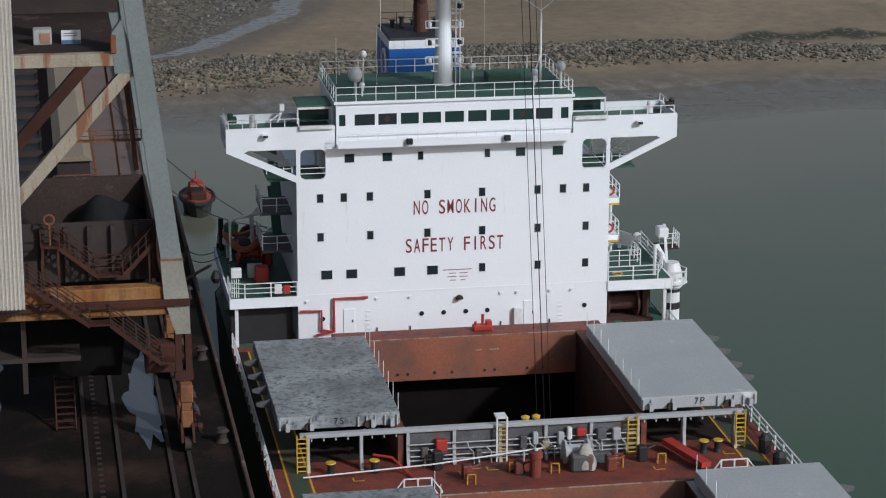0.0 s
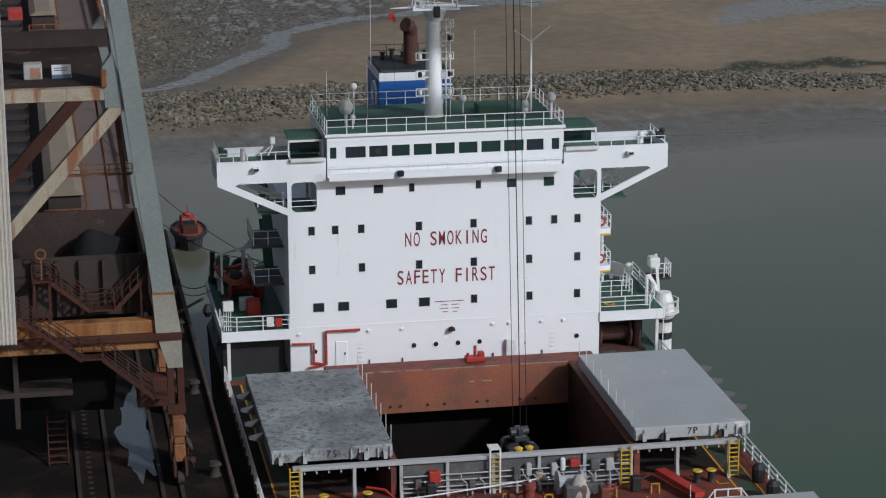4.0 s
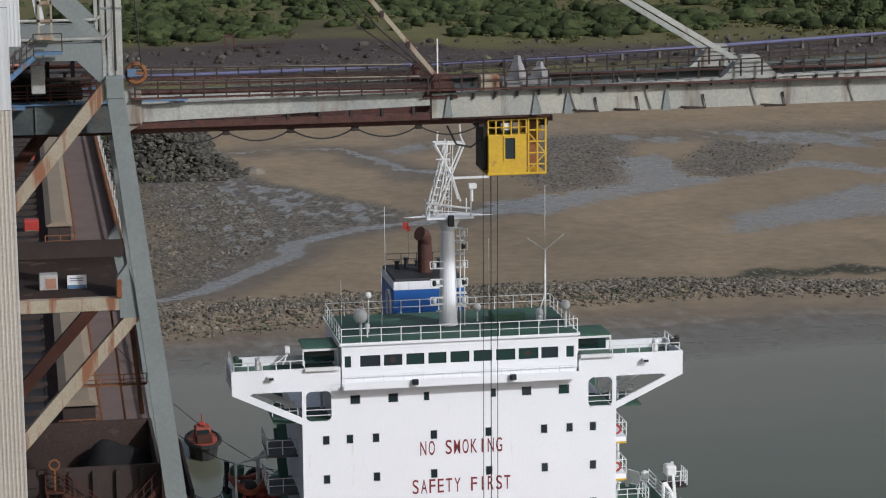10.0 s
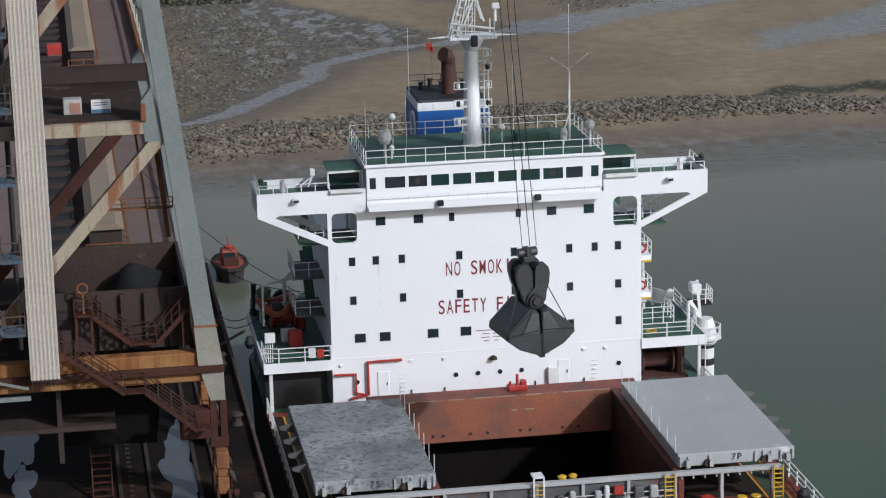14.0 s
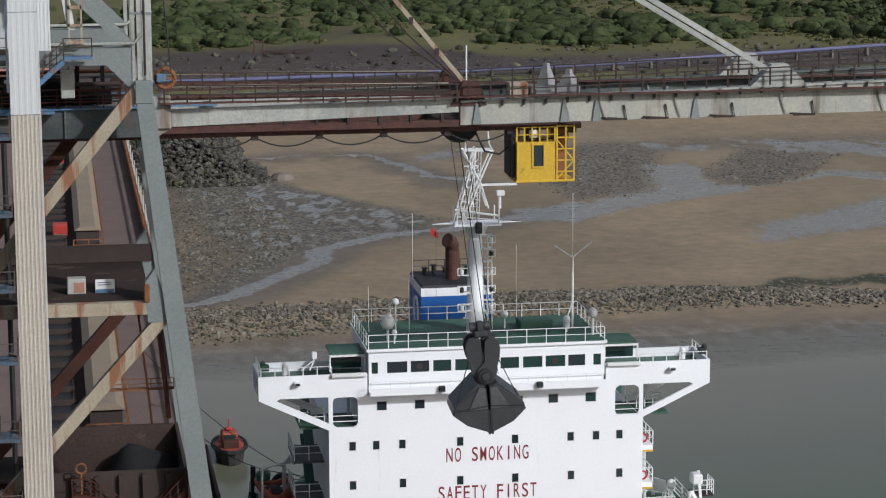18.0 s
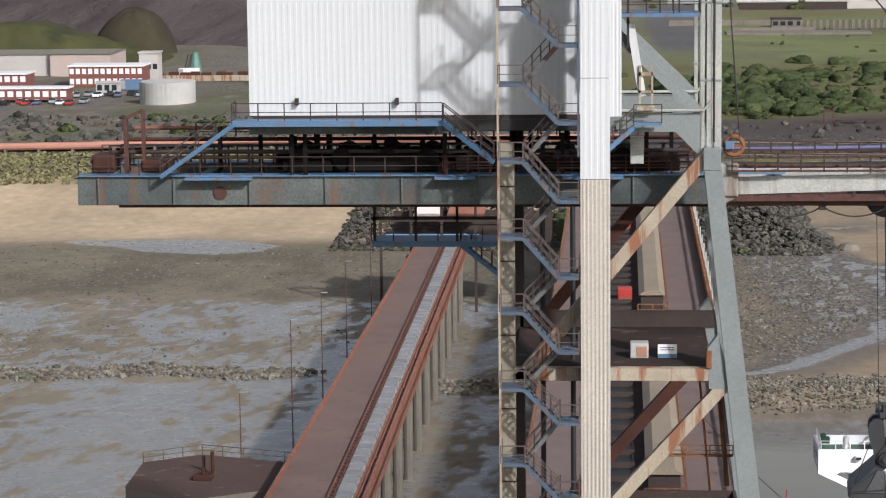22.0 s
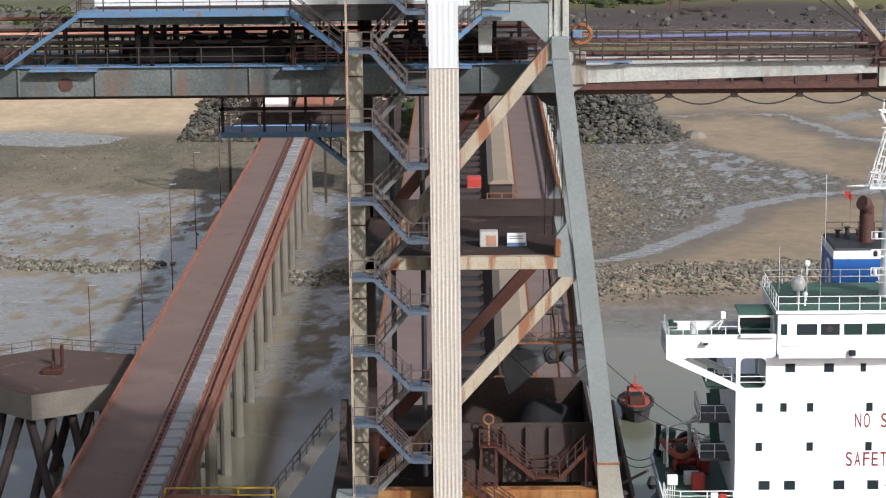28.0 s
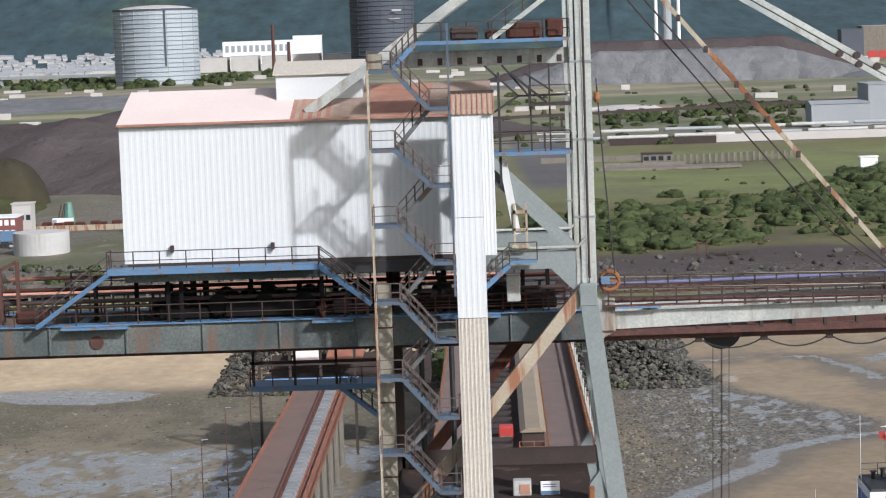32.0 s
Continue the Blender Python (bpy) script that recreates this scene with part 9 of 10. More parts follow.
_dome = bmesh.new()
bmesh.ops.create_icosphere(_dome, subdivisions=3, radius=1.0)
_dome.verts.index_update()
DOME_V = np.array([v.co[:] for v in _dome.verts])
DOME_F = np.array([[v.index for v in f.verts] for f in _dome.faces])
_dome.free()


def clumps(name, cx, cy, radius, mat, label, category, rng, per=130, leaf=.55, squash=.62, core=True):
    """Bushes: an uneven leafy body with small leaf sprays standing out all over it."""
    V, F, total = [], [], 0
    base = height(cx, cy)
    for i in range(len(cx)):
        m = int(per * min(2.2, (radius[i] / 2.4) ** 1.5)) + 12
        q = rng.random(6) * 6.28
        swell = lambda d: 1 + .17 * np.sin(d[:, 0] * 4.5 + q[0]) * np.cos(d[:, 1] * 4 + q[1]) + .10 * np.sin(d[:, 2] * 7 + q[2]) + .09 * np.sin(d[:, 0] * 9 + q[3]) * np.sin(d[:, 1] * 10 + q[4])
        foot = np.array([cx[i], cy[i], base[i] + .15 * radius[i]])
        shape = np.array([1 + .3 * math.sin(q[5]), 1 - .3 * math.sin(q[5]), squash]) * radius[i]
        if core:
            p = DOME_V * (swell(DOME_V) * .86)[:, None] * shape * (1 + .10 * (rng.random((len(DOME_V), 1)) - .5)) + foot
            V.append(p)
            F += (DOME_F + total).tolist()
            total += len(p)
        d = rng.normal(size=(m, 3))
        d /= np.linalg.norm(d, axis=1)[:, None]
        d[:, 2] = np.abs(d[:, 2])
        p = d * (swell(d) * (.84 + .18 * rng.random(m)))[:, None] * shape + foot
        u = np.cross(d, rng.normal(size=(m, 3)))
        u /= np.linalg.norm(u, axis=1)[:, None] + 1e-6
        w = np.cross(d, u) + .25 * d
        s = (leaf * (.5 + .8 * rng.random(m)))[:, None]
        V.append(np.stack([p - u * s, p + w * s * .8, p + u * s, p - w * s * .6], 1).reshape(-1, 3))
        F += (np.arange(m * 4).reshape(-1, 4) + total).tolist()
        total += m * 4
    me = bpy.data.meshes.new(name)
    me.from_pydata(np.concatenate(V).tolist(), [], F)
    me.materials.append(mat)
    me.shade_smooth()
    return tagged(new(name, me), label, category, kind="stuff")


def scrub():
    rng = np.random.default_rng(9)
    x, y = -20 + 190 * rng.random(1500), 392 + 190 * rng.random(1500)
    keep = (fbm(x * .03, y * .022, 61) + .07 * ramp(x, 10, 90) > .545) & (y > 396 + 22 * lattice(x * .04, x * 0, 9) + 13 * ramp(x, 78, 45)) & ~((y > 520) & (x < 20) & (lattice(x * .05, y * .05, 3) < .75))
    r = 1.3 + 3.2 * rng.random(len(x)) ** 1.6
    clumps("scrub_bushes", x[keep], y[keep], r[keep], LEAF, "dense dark green scrub bushes behind the shore", "bushes", rng, per=90, leaf=.24, squash=.62)
    x, y = -5 + 130 * rng.random(420), 425 + 150 * rng.random(420)
    keep = (fbm(x * .05, y * .04, 71) > .50) & (y > 440 - .35 * x)
    clumps("scrub_bushes", x[keep], y[keep], (.9 + 2.2 * rng.random(420) ** 1.5)[keep], LEAF, "low green scrub bushes in rough grass", "bushes", rng, per=70, leaf=.24, squash=.7)
    x, y = 30 + 190 * rng.random(240), 1060 + 190 * rng.random(240)
    keep = fbm(x * .02, y * .015, 72) > .46
    clumps("far_bushes", x[keep], y[keep], (1.5 + 2.8 * rng.random(240))[keep], LEAF, "dark trees along the far yard", "trees", rng, per=50, leaf=.7, squash=.8)
    x, y = 48 + 130 * rng.random(520), 575 + 115 * rng.random(520)
    keep = (x > 52 + .35 * (y - 575) + 14 * lattice(y * .06, y * 0, 12)) & (fbm(x * .03, y * .03, 66) > .47)
    clumps("scrub_bushes", x[keep], y[keep], (1.6 + 3.2 * rng.random(520) ** 1.4)[keep], LEAF, "dense dark green scrub bushes beside the field", "bushes", rng, per=70, leaf=.3)
    x, y = 170 + 150 * rng.random(420), 400 + 190 * rng.random(420)
    clumps("scrub_bushes", x, y, 1.6 + 3 * rng.random(420), LEAF, "dense dark green scrub bushes behind the shore", "bushes", rng, per=60, leaf=.6)
    x, y = -215 + 200 * rng.random(260), 385 + 160 * rng.random(260)
    keep = (fbm(x * .03, y * .03, 62) > .44) & ~((x > -200) & (x < -120) & (y > 425) & (y < 545))
    clumps("waste_bushes", x[keep], y[keep], (1.0 + 1.4 * rng.random(260))[keep], LEAF, "low bushes on waste ground", "bushes", rng, per=90, leaf=.45)
    x, y = np.concatenate([100 + 75 * rng.random(190), -160 + 460 * rng.random(70)]), np.concatenate([1215 + 70 * rng.random(190), 1120 + 60 * rng.integers(0, 9, 70) + 10 * rng.random(70)])
    clumps("hedge_rows", x, y, 1.6 + 2.4 * rng.random(260), LEAF, "dark hedge rows across the works plain", "hedges", rng, per=50, leaf=.8)
    x, y = -700 + 420 * rng.random(160), 2250 + 500 * rng.random(160)
    clumps("far_trees", x, y, 4 + 4 * rng.random(160), LEAF, "dark trees below the far town", "trees", rng, per=40, leaf=1.4, squash=.9)
    x, y = 5 + 300 * rng.random(420), 560 + 230 * rng.random(420)
    keep = fbm(x * .025, y * .02, 64) > .58
    clumps("field_bushes", x[keep], y[keep], (.4 + .7 * rng.random(420))[keep], LEAF, "low bushes and weeds scattered over the rough field", "bushes", rng, per=60, leaf=.5, squash=.6)
    x, y = -260 + 330 * rng.random(150), 880 + 500 * rng.random(150)
    clumps("far_bushes", x + 60, y, 1.2 + 2 * rng.random(150), LEAF, "far clumps of trees and hedges", "bushes", rng, per=70, leaf=.8)
    x, y = np.concatenate([-18 + 18 * rng.random(90), -44 + 5 * rng.random(20)]), 256 + 52 * rng.random(110)
    clumps("abutment_weed", x, y, .7 + 1.1 * rng.random(110), LEAF, "dark bramble growing among the abutment rocks", "weeds", rng, per=60, leaf=.3, squash=1.4)
    # tussocks on the dune and on the scrub floor
    x, y = -230 + 190 * rng.random(3600), 302 + 38 * rng.random(3600)
    clumps("dune_tussocks", x, y, .28 + .3 * rng.random(3600), DUNEGRASS, "yellow-green dune grass above the beach", "grass", rng, per=16, leaf=.4, squash=.7, core=False)
    x, y = -18 + 330 * rng.random(2600), 388 + 180 * rng.random(2600)
    keep = (fbm(x * .03, y * .03, 63) > .46) & (y > 388 + 22 * ramp(x, 78, 45))
    clumps("rough_grass", x[keep], y[keep], .6 + .7 * rng.random(keep.sum()), GRASS, "rough grass between the bushes", "grass", rng, per=22, leaf=.4, squash=.4, core=False)


def box_building(name, x0, x1, y0, y1, z0, z1, wall, roof, label, windows=0, rows=1, group="", pitch=.0):
    b = thing(name, ((x0 + x1) / 2, (y0 + y1) / 2, z0), label, "building", group)
    part("wall", Mesh().box((x0, y0, z0), (x1, y1, z1)), wall, b)
    if pitch:
        part("roof", Mesh().prism([(y0 - .4, z1), (y1 + .4, z1), ((y0 + y1) / 2, z1 + pitch)], "x", x0 - .4, x1 + .4), roof, b)
    else:
        part("roof", Mesh().box((x0 - .3, y0 - .3, z1), (x1 + .3, y1 + .3, z1 + .4)), roof, b)
    if windows:
        step = (x1 - x0) / windows
        w = Mesh().box((-step * .33, -.12, -.75), (step * .33, 0, .75))
        for r in range(rows):
            pieces("window", w, RAILWHITE if roof is RAILWHITE else GLASS, b, [Vector((x0 + step * (k + .5), y0, z0 + (z1 - z0) * (r + .55) / rows)) for k in range(windows)])
    return b


def car(x, y, z, turn, mat, label):
    c = thing("parked_car", (x, y, z), label, "car", "cars parked by the offices")
    a = radians(turn)
    rot = lambda p: (x + p[0] * math.cos(a) - p[1] * math.sin(a), y + p[0] * math.sin(a) + p[1] * math.cos(a), z + p[2])
    body = Mesh().prism([(-2.1, .35), (2.1, .35), (2.1, .85), (1.3, .95), (-1.9, .95), (-2.1, .8)], "y", -.85, .85)
    body.v = [rot(p) for p in body.v]
    part("body", body, mat, c)
    cab = Mesh().prism([(-1.6, .95), (1.1, .95), (.5, 1.45), (-1.2, 1.45)], "y", -.75, .75)
    cab.v = [rot(p) for p in cab.v]
    part("cabin", cab, GLASS, c)
    for px in (-1.3, 1.3):
        for py in (-.8, .8):
            w = Mesh().rod((px, py - .1, .35), (px, py + .1, .35), .34, n=10)
            w.v = [rot(p) for p in w.v]
            part("wheel", w, BLACK, c)


def solid_beam(name, a, b, w):
    """One loose beam, a thing of its own."""
    ob = new(name, data_of(name, Mesh().beam(a, b, w), STEELDARK, a))
    ob.location = a
    return ob


def pipeline(name, pts, r, mat, label, step):
    p = thing(name, (pts[0][0], pts[0][1], 7), label, "pipeline")
    part("pipe", Mesh().sweep(pts, r, 10), mat, p)
    spots = []
    for a, b in zip(pts, pts[1:]):
        n = max(1, int((Vector(b) - Vector(a)).length / step))
        spots += [Vector(a).lerp(Vector(b), k / n) for k in range(n)]
    pieces("support", Mesh().box((-.25, -.8, -2.6), (.25, .8, -r * .6)), CONCRETE, p, spots)


def shore_plant():
    G = 8.0
    pipeline("shore_pipeline", [(-30, 333, 8.7), (0, 335, 8.7), (35, 338, 8.8), (90, 347, 9.2), (180, 372, 10.4), (300, 402, 11.4)], .40, PIPEBLUE, "blue-grey pipeline on low supports along the shore", 9)
    pipeline("ore_pipeline", [(-260, 334, 8.8), (-146, 343, 9), (-112, 350, 9.2), (-30, 354, 9.2)], .8, PIPEPINK, "faded orange conveyor pipe along the shore", 7)
    pipeline("second_pipeline", [(-260, 337, 7.9), (-146, 346, 8.0), (-112, 353, 8.2), (-30, 357, 8.2)], .5, RUSTRED, "rusty pipe beside the orange one", 9)
    t = thing("low_storage_tank", (-146.5, 455, G), "squat stained white storage tank", "tank")
    part("shell", Mesh().lathe((-146.5, 455, G), [(7.2, -1), (7.2, 5.6), (7.0, 5.7)], 36), TANKWHITE, t)
    part("roof", Mesh().lathe((-146.5, 455, G + 5.7), [(7.0, 0), (.1, .5)], 36), SHED, t)
    # old sluice frame on the bare soil, with timbers lying by it
    z = float(height(np.array([[18.0]]), np.array([[400.0]]))[0, 0])
    f = thing("sluice_frame", (18, 400, z), "small rusty sluice frame on bare soil", "sluice")
    pieces("post", Mesh().box((-.18, -.18, -.3), (.18, .18, 3.4), .03), RUST, f, [Vector((x, 400, z)) for x in (16.9, 19.0)])
    part("crossbar", Mesh().box((16.6, 399.85, z + 2.7), (19.3, 400.15, z + 3.0), .03), RUST, f)
    rng = random.Random(44)
    for k in range(14):
        a = rng.uniform(-.5, .5)
        x, y = 21 + 10 * rng.random(), 396 + 5 * rng.random()
        zz = float(height(np.array([[x]]), np.array([[y]]))[0, 0]) + .15 + .25 * rng.random()
        ln = rng.uniform(1.2, 3.0)
        tagged(solid_beam("timber", (x - ln * math.cos(a), y - ln * math.sin(a), zz), (x + ln * math.cos(a), y + ln * math.sin(a), zz + .1), .4), "dark weathered timber lying on the soil", "timber", "timbers on the soil")
    # offices and sheds
    box_building("long_shed", -250, -198.4, 545, 568, G, G + 6.4, SHED, ROOFOLIVE, "long pale sheet-metal shed with an olive roof", pitch=.8)
    box_building("pink_shed", -198, -180, 543, 566, G, G + 6.6, SHEDPINK, ROOFOLIVE, "pale pink sheet-metal shed", pitch=.7)
    box_building("office_block", -184, -163, 506, 516, G, G + 5.6, BRICK, RAILWHITE, "two-storey red brick office with white windows", 12, 2)
    box_building("office_block", -220, -190, 482, 491, G, G + 5.4, BRICK, RAILWHITE, "two-storey red brick office with white windows", 14, 2)
    box_building("brick_terrace", -222, -175, 465, 471, G, G + 2.9, BRICK, RAILWHITE, "low red brick office terrace with a white fascia", 20, 1)
    box_building("white_office", -167, -161.5, 521, 527, G, G + 8.2, SHED, SHED, "small pale upper office", 3, 1)
    box_building("site_hut", -172, -166, 486, 490, G, G + 2.6, SHED, SHED, "small pale site hut on the yard", 3, 1)
    rng = random.Random(3)
    paints = [(WHITE, "white"), (RED, "red"), (PIPEBLUE, "blue"), (BLACK, "black"), (SHEDGREY, "grey")]
    for k in range(16):
        m, n = paints[rng.randrange(5)]
        car(-212 + 2.8 * k + rng.random(), 454 + (5 if k % 3 == 0 else 0) + rng.random(), float(height(np.array([-212 + 2.8 * k]), np.array([456.0]))[0]), 80 + 20 * rng.random(), m, f"small {n} car parked by the offices")
    for k in range(12):
        m, n = paints[rng.randrange(5)]
        car(-187 + 2.8 * k + rng.random(), 477 + 4 * (k % 2) + rng.random(), float(height(np.array([-187 + 2.8 * k]), np.array([479.0]))[0]), 80 + 20 * rng.random(), m, f"small {n} car parked by the offices")
    for k, (x, y, m, n) in enumerate(((-214, 440, RAILWHITE, "white"), (-228, 452, RAILWHITE, "white"), (-165, 500, STAIRBLUE, "blue"), (-156, 540, RAILWHITE, "white"), (-132, 520, ORANGERUST, "orange"), (-126, 500, RAILWHITE, "white"))):
        ct = thing("cargo_container", (x, y, G), f"{n} steel cargo container on the yard", "container", "containers on the yard")
        part("shell", Mesh().box((x - 3, y - 1.2, G - .3), (x + 3, y + 1.2, G + 2.5), .05), m, ct)
        part("door", Mesh().box((x - 2.9, y - 1.25, G), (x - 1.6, y - 1.2, G + 2.3)), SHEDGREY, ct)
    g = thing("green_hopper_tower", (-157, 556, G), "green steel hopper tower in the yard", "tower")
    part("tower", Mesh().lathe((-157, 556, G), [(1.9, 0), (1.9, .4), (1.1, 5.2), (1.0, 6.0)], 8), surf("green_tower_paint", (.12, .24, .19), (.08, .17, .13), .4, .6), g)
    pieces("tower_strut", Mesh().beam((-159.2, 554, G), (-158.0, 554.8, G + 5.5), .25), STEELDARK, g, [Vector((d, 0, 0)) for d in (0, -.9)])
    y = thing("scrap_row", (-150, 534, G), "row of rusty scrap skips behind a low wall", "skips")
    pieces("skip", Mesh().box((-1.4, -1, 0), (1.4, 1, 1.7), .2), RUSTRED, y, [Vector((-164 + 3.4 * k + (k % 3) * .5, 534 + 3 * (k % 2), G)) for k in range(9)])
    part("low_wall", Mesh().box((-166, 528, G - .3), (-136, 528.5, G + 1.3)), BEIGE, y, "beige low wall")
    v = thing("ruined_frames", (45, 745, G), "row of bare concrete stockyard frames", "ruin")
    pieces("frame", Mesh().box((-.5, -.6, 0), (.5, .6, 3.4)), CONCRETE, v, [Vector((34 + 2.4 * k, 742 + .6 * k, G)) for k in range(22)])
    part("wall", Mesh().box((10, 735, G), (40, 737, G + 1.4)), CONCRETE, v)
    part("wall", Mesh().box((-12, 770, G), (28, 772, G + 2.2)), CONCRETE, v)
    fw = thing("yard_fence", (80, 880, G), "long dark fence before the pipe racks", "fence")
    part("panel", Mesh().box((20, 885, G), (66, 885.4, G + 3.0)), STEELDARK, fw)
    part("panel", Mesh().box((66, 888, G), (180, 888.4, G + 3.4)), SHED, fw, "beige wall panel")
    part("slab", Mesh().box((8, 720, G - .5), (60, 735, G + .35)), CONCRETE, v)
    box_building("brick_ruin", 26, 37, 752, 760, G, G + 3.4, CONCRETE, STEELDARK, "low ruined brown building", 4, 1)
    box_building("white_van_body", 98.5, 104.5, 690, 694, G, G + 3.4, RAILWHITE, RAILWHITE, "white box body standing in the field")
    for k, yy in enumerate((905, 965)):
        tr = thing("pipe_rack", (100, yy, G), "row of long pale pipes on racks", "pipe rack", "pipe racks")
        for j in range(9):
            part("pipe", Mesh().rod((-10 + 30 * j, yy + j * 4, G + 2.4), (17 + 30 * j, yy + 3 + j * 4, G + 2.2), .85, n=10), TANKWHITE if (j + k) % 3 else SHEDGREY, tr)
    br = thing("conveyor_bridge", (60, 1080, G), "long grey conveyor bridge on trestles", "conveyor")
    part("deck", Mesh().beam((-60, 1060, G + 6), (180, 1130, G + 8), 1.6, 1.5), STEELDARK, br)
    pieces("trestle", Mesh().box((-.6, -.6, 0), (.6, .6, 7)), STEELDARK, br, [Vector((-55 + 30 * k, 1061 + 8.7 * k, G)) for k in range(8)])
    box_building("grey_works", 122, 150, 1000, 1022, G, G + 10.5, SHEDGREY, SHEDGREY, "grey sheet-metal works building", 0, 1, pitch=1.5)
    box_building("tall_grey_works", 150, 190, 1005, 1040, G, G + 19, SHEDGREY, SHEDGREY, "tall grey works building", 0, 2)
    gravel = Mesh().lathe((48, 1280, G), [(26, -.5), (18, 2.4), (6, 3.2), (.5, 3.3)], 20)
    solid("gravel_heap", gravel, SHED, "pale gravel heap on the plain", "gravel heap")


def ridge(name, pts, width, h, mat, label, seed, bench=False):
    """A long stockpile with gullied flanks and an uneven crest, or a level top where it is a bench."""
    n, m = 90, 16
    V, F = [], []
    P = [Vector((*p, 0)) for p in pts]
    tot = sum((b - a).length for a, b in zip(P, P[1:]))
    for i in range(n + 1):
        d = tot * i / n
        for a, b in zip(P, P[1:]):
            if d <= (b - a).length + 1e-6:
                break
            d -= (b - a).length
        c = a + (b - a).normalized() * d
        s = (b - a).normalized().cross(Vector((0, 0, 1)))
        end = min(1, 3.5 * min(i, n - i) / n + .05)
        top = h * ((0.93 + .14 * fbm(np.array([i * .11]), np.array([0.3]), seed)[0]) if bench else (0.75 + .5 * fbm(np.array([i * .11]), np.array([0.3]), seed)[0])) * end
        for j in range(m + 1):
            u = j / m * 2 - 1
            prof = min(1, 1.9 * (1 - abs(u))) if bench else max(0, 1 - abs(u) ** 1.3)
            q = c + s * (u * width * (1 + .12 * noise.noise((i * .3, j * .5, seed))))
            V.append((q.x, q.y, 7 + top * prof + (1.2 * noise.noise((i * .5, j * .6, seed + 5)) if 0 < j < m else -1)))
    F = [(i * (m + 1) + j, (i + 1) * (m + 1) + j, (i + 1) * (m + 1) + j + 1, i * (m + 1) + j + 1) for i in range(n) for j in range(m)]
    return solid(name, Mesh().add(V, F), mat, label, "stockpile", smooth=True)


def far_plain():
    ridge("ore_stockpile", [(-420, 860), (-90, 700)], 70, 22, SPOIL, "long dark brown ore stockpile", 3)
    ridge("ore_stockpile", [(-300, 1150), (0, 1040)], 60, 17, SPOIL, "dark ore stockpile further back", 5)
    ridge("green_mound", [(-330, 612), (-176, 622)], 26, 12, MOUNDGRASS, "yellow-green mound grown over with grass", 7, bench=True)
    V, n = [], 40
    prof = [(15.5, -2), (14, 3), (12, 8), (9.2, 12), (6, 14.6), (3, 15.8), (.2, 16.2)]
    for k, (r, h) in enumerate(prof):
        for i in range(n):
            a = 2 * math.pi * i / n
            f = r * (1 + .16 * noise.noise((math.cos(a) * 1.6, math.sin(a) * 1.6, k * .35)) + .05 * noise.noise((math.cos(a) * 6, math.sin(a) * 6, k)))
            V.append((-191.5 + f * math.cos(a), 640 + f * math.sin(a), 7 + h + .8 * noise.noise((i * .4, k * .7, 2))))
    F = [(k * n + i, k * n + (i + 1) % n, (k + 1) * n + (i + 1) % n, (k + 1) * n + i) for k in range(len(prof) - 1) for i in range(n)] + [tuple((len(prof) - 1) * n + i for i in range(n))]
    solid("green_knoll", Mesh().add(V, F), SCRUBSOIL, "steep knoll of brown soil and thin grass", "mound", smooth=True)
    ridge("slag_bank", [(-30, 1905), (150, 1895), (300, 1890)], 52, 27, SPOILGREY, "long level grey slag bank on the plain", 9, bench=True)
    ridge("dark_bank", [(-40, 2030), (330, 2010)], 50, 34, SPOIL, "dark ore bank behind the slag", 13, bench=True)
    ridge("slag_bank", [(250, 1840), (420, 1800)], 45, 11, SPOILGREY, "low grey slag bank in the distance", 15)
    ridge("slag_bank", [(-700, 1500), (-150, 1800), (20, 2000)], 90, 9, SPOILGREY, "grey slag bank in the distance", 11)
    for x, y, r, h, m, lab in ((-388, 2440, 45, 79, HOLDER, "tall pale grey gasholder with ribbed rings"), (-168, 2950, 41, 96, HOLDERDARK, "tall dark blue gasholder")):
        g = thing("gasholder", (x, y, 8), lab, "gasholder", "gasholders on the plain")
        part("shell", Mesh().lathe((x, y, 8), [(r, -2), (r, h), (r * .98, h + .5)], 48), m, g)
        part("dome", Mesh().lathe((x, y, 8 + h), [(r, 0), (r * .7, 3.5), (r * .3, 5), (.5, 5.4)], 48), SHED if m is HOLDER else m, g)
        pieces("column", Mesh().box((-.22, -.22, 0), (.22, .22, h)), m, g, [Vector((x + (r + .3) * math.cos(k * math.pi / 8), y + (r + .3) * math.sin(k * math.pi / 8), 8)) for k in range(16)])
        pieces("hoop", Mesh().lathe((0, 0, 0), [(r + .2, -.9), (r + 1.0, 0), (r + 1.0, .35), (r + .2, .5)], 48), m, g, [Vector((x, y, 8 + h * k / 17)) for k in range(1, 17)])
        if m is HOLDER:
            part("stair_shaft", Mesh().box((x + 14, y - r * .97, 8 + h * .25), (x + 16, y - r * .93, 8 + h)), HOLDERDARK, g)
            part("stair_shaft", Mesh().box((x - 28.6, y - r * .78, 8 + h * .25), (x - 27.4, y - r * .72, 8 + h * .95)), SHEDGREY, g)
            part("rim", Mesh().lathe((x, y, 8 + h), [(r + .8, -.6), (r + .8, 1.2)], 48), HOLDERDARK, g)
        else:
            part("mark", Mesh().box((x + 14, y - r - 2.2, 8 + h - 24), (x + 26, y - r - 1.8, 8 + h - 22)).box((x + 10, y - r - 2.2, 8 + h - 34), (x + 24, y - r - 1.8, 8 + h - 33)), SHED, g, "pale bars of unreadable writing")
    rng = random.Random(8)
    vd = thing("viaduct", (-600, 2600, 8), "long grey viaduct across the plain", "viaduct")
    part("deck", Mesh().beam((-1000, 2700, 17), (-380, 2560, 17), 8, 3.5), SHEDGREY, vd)
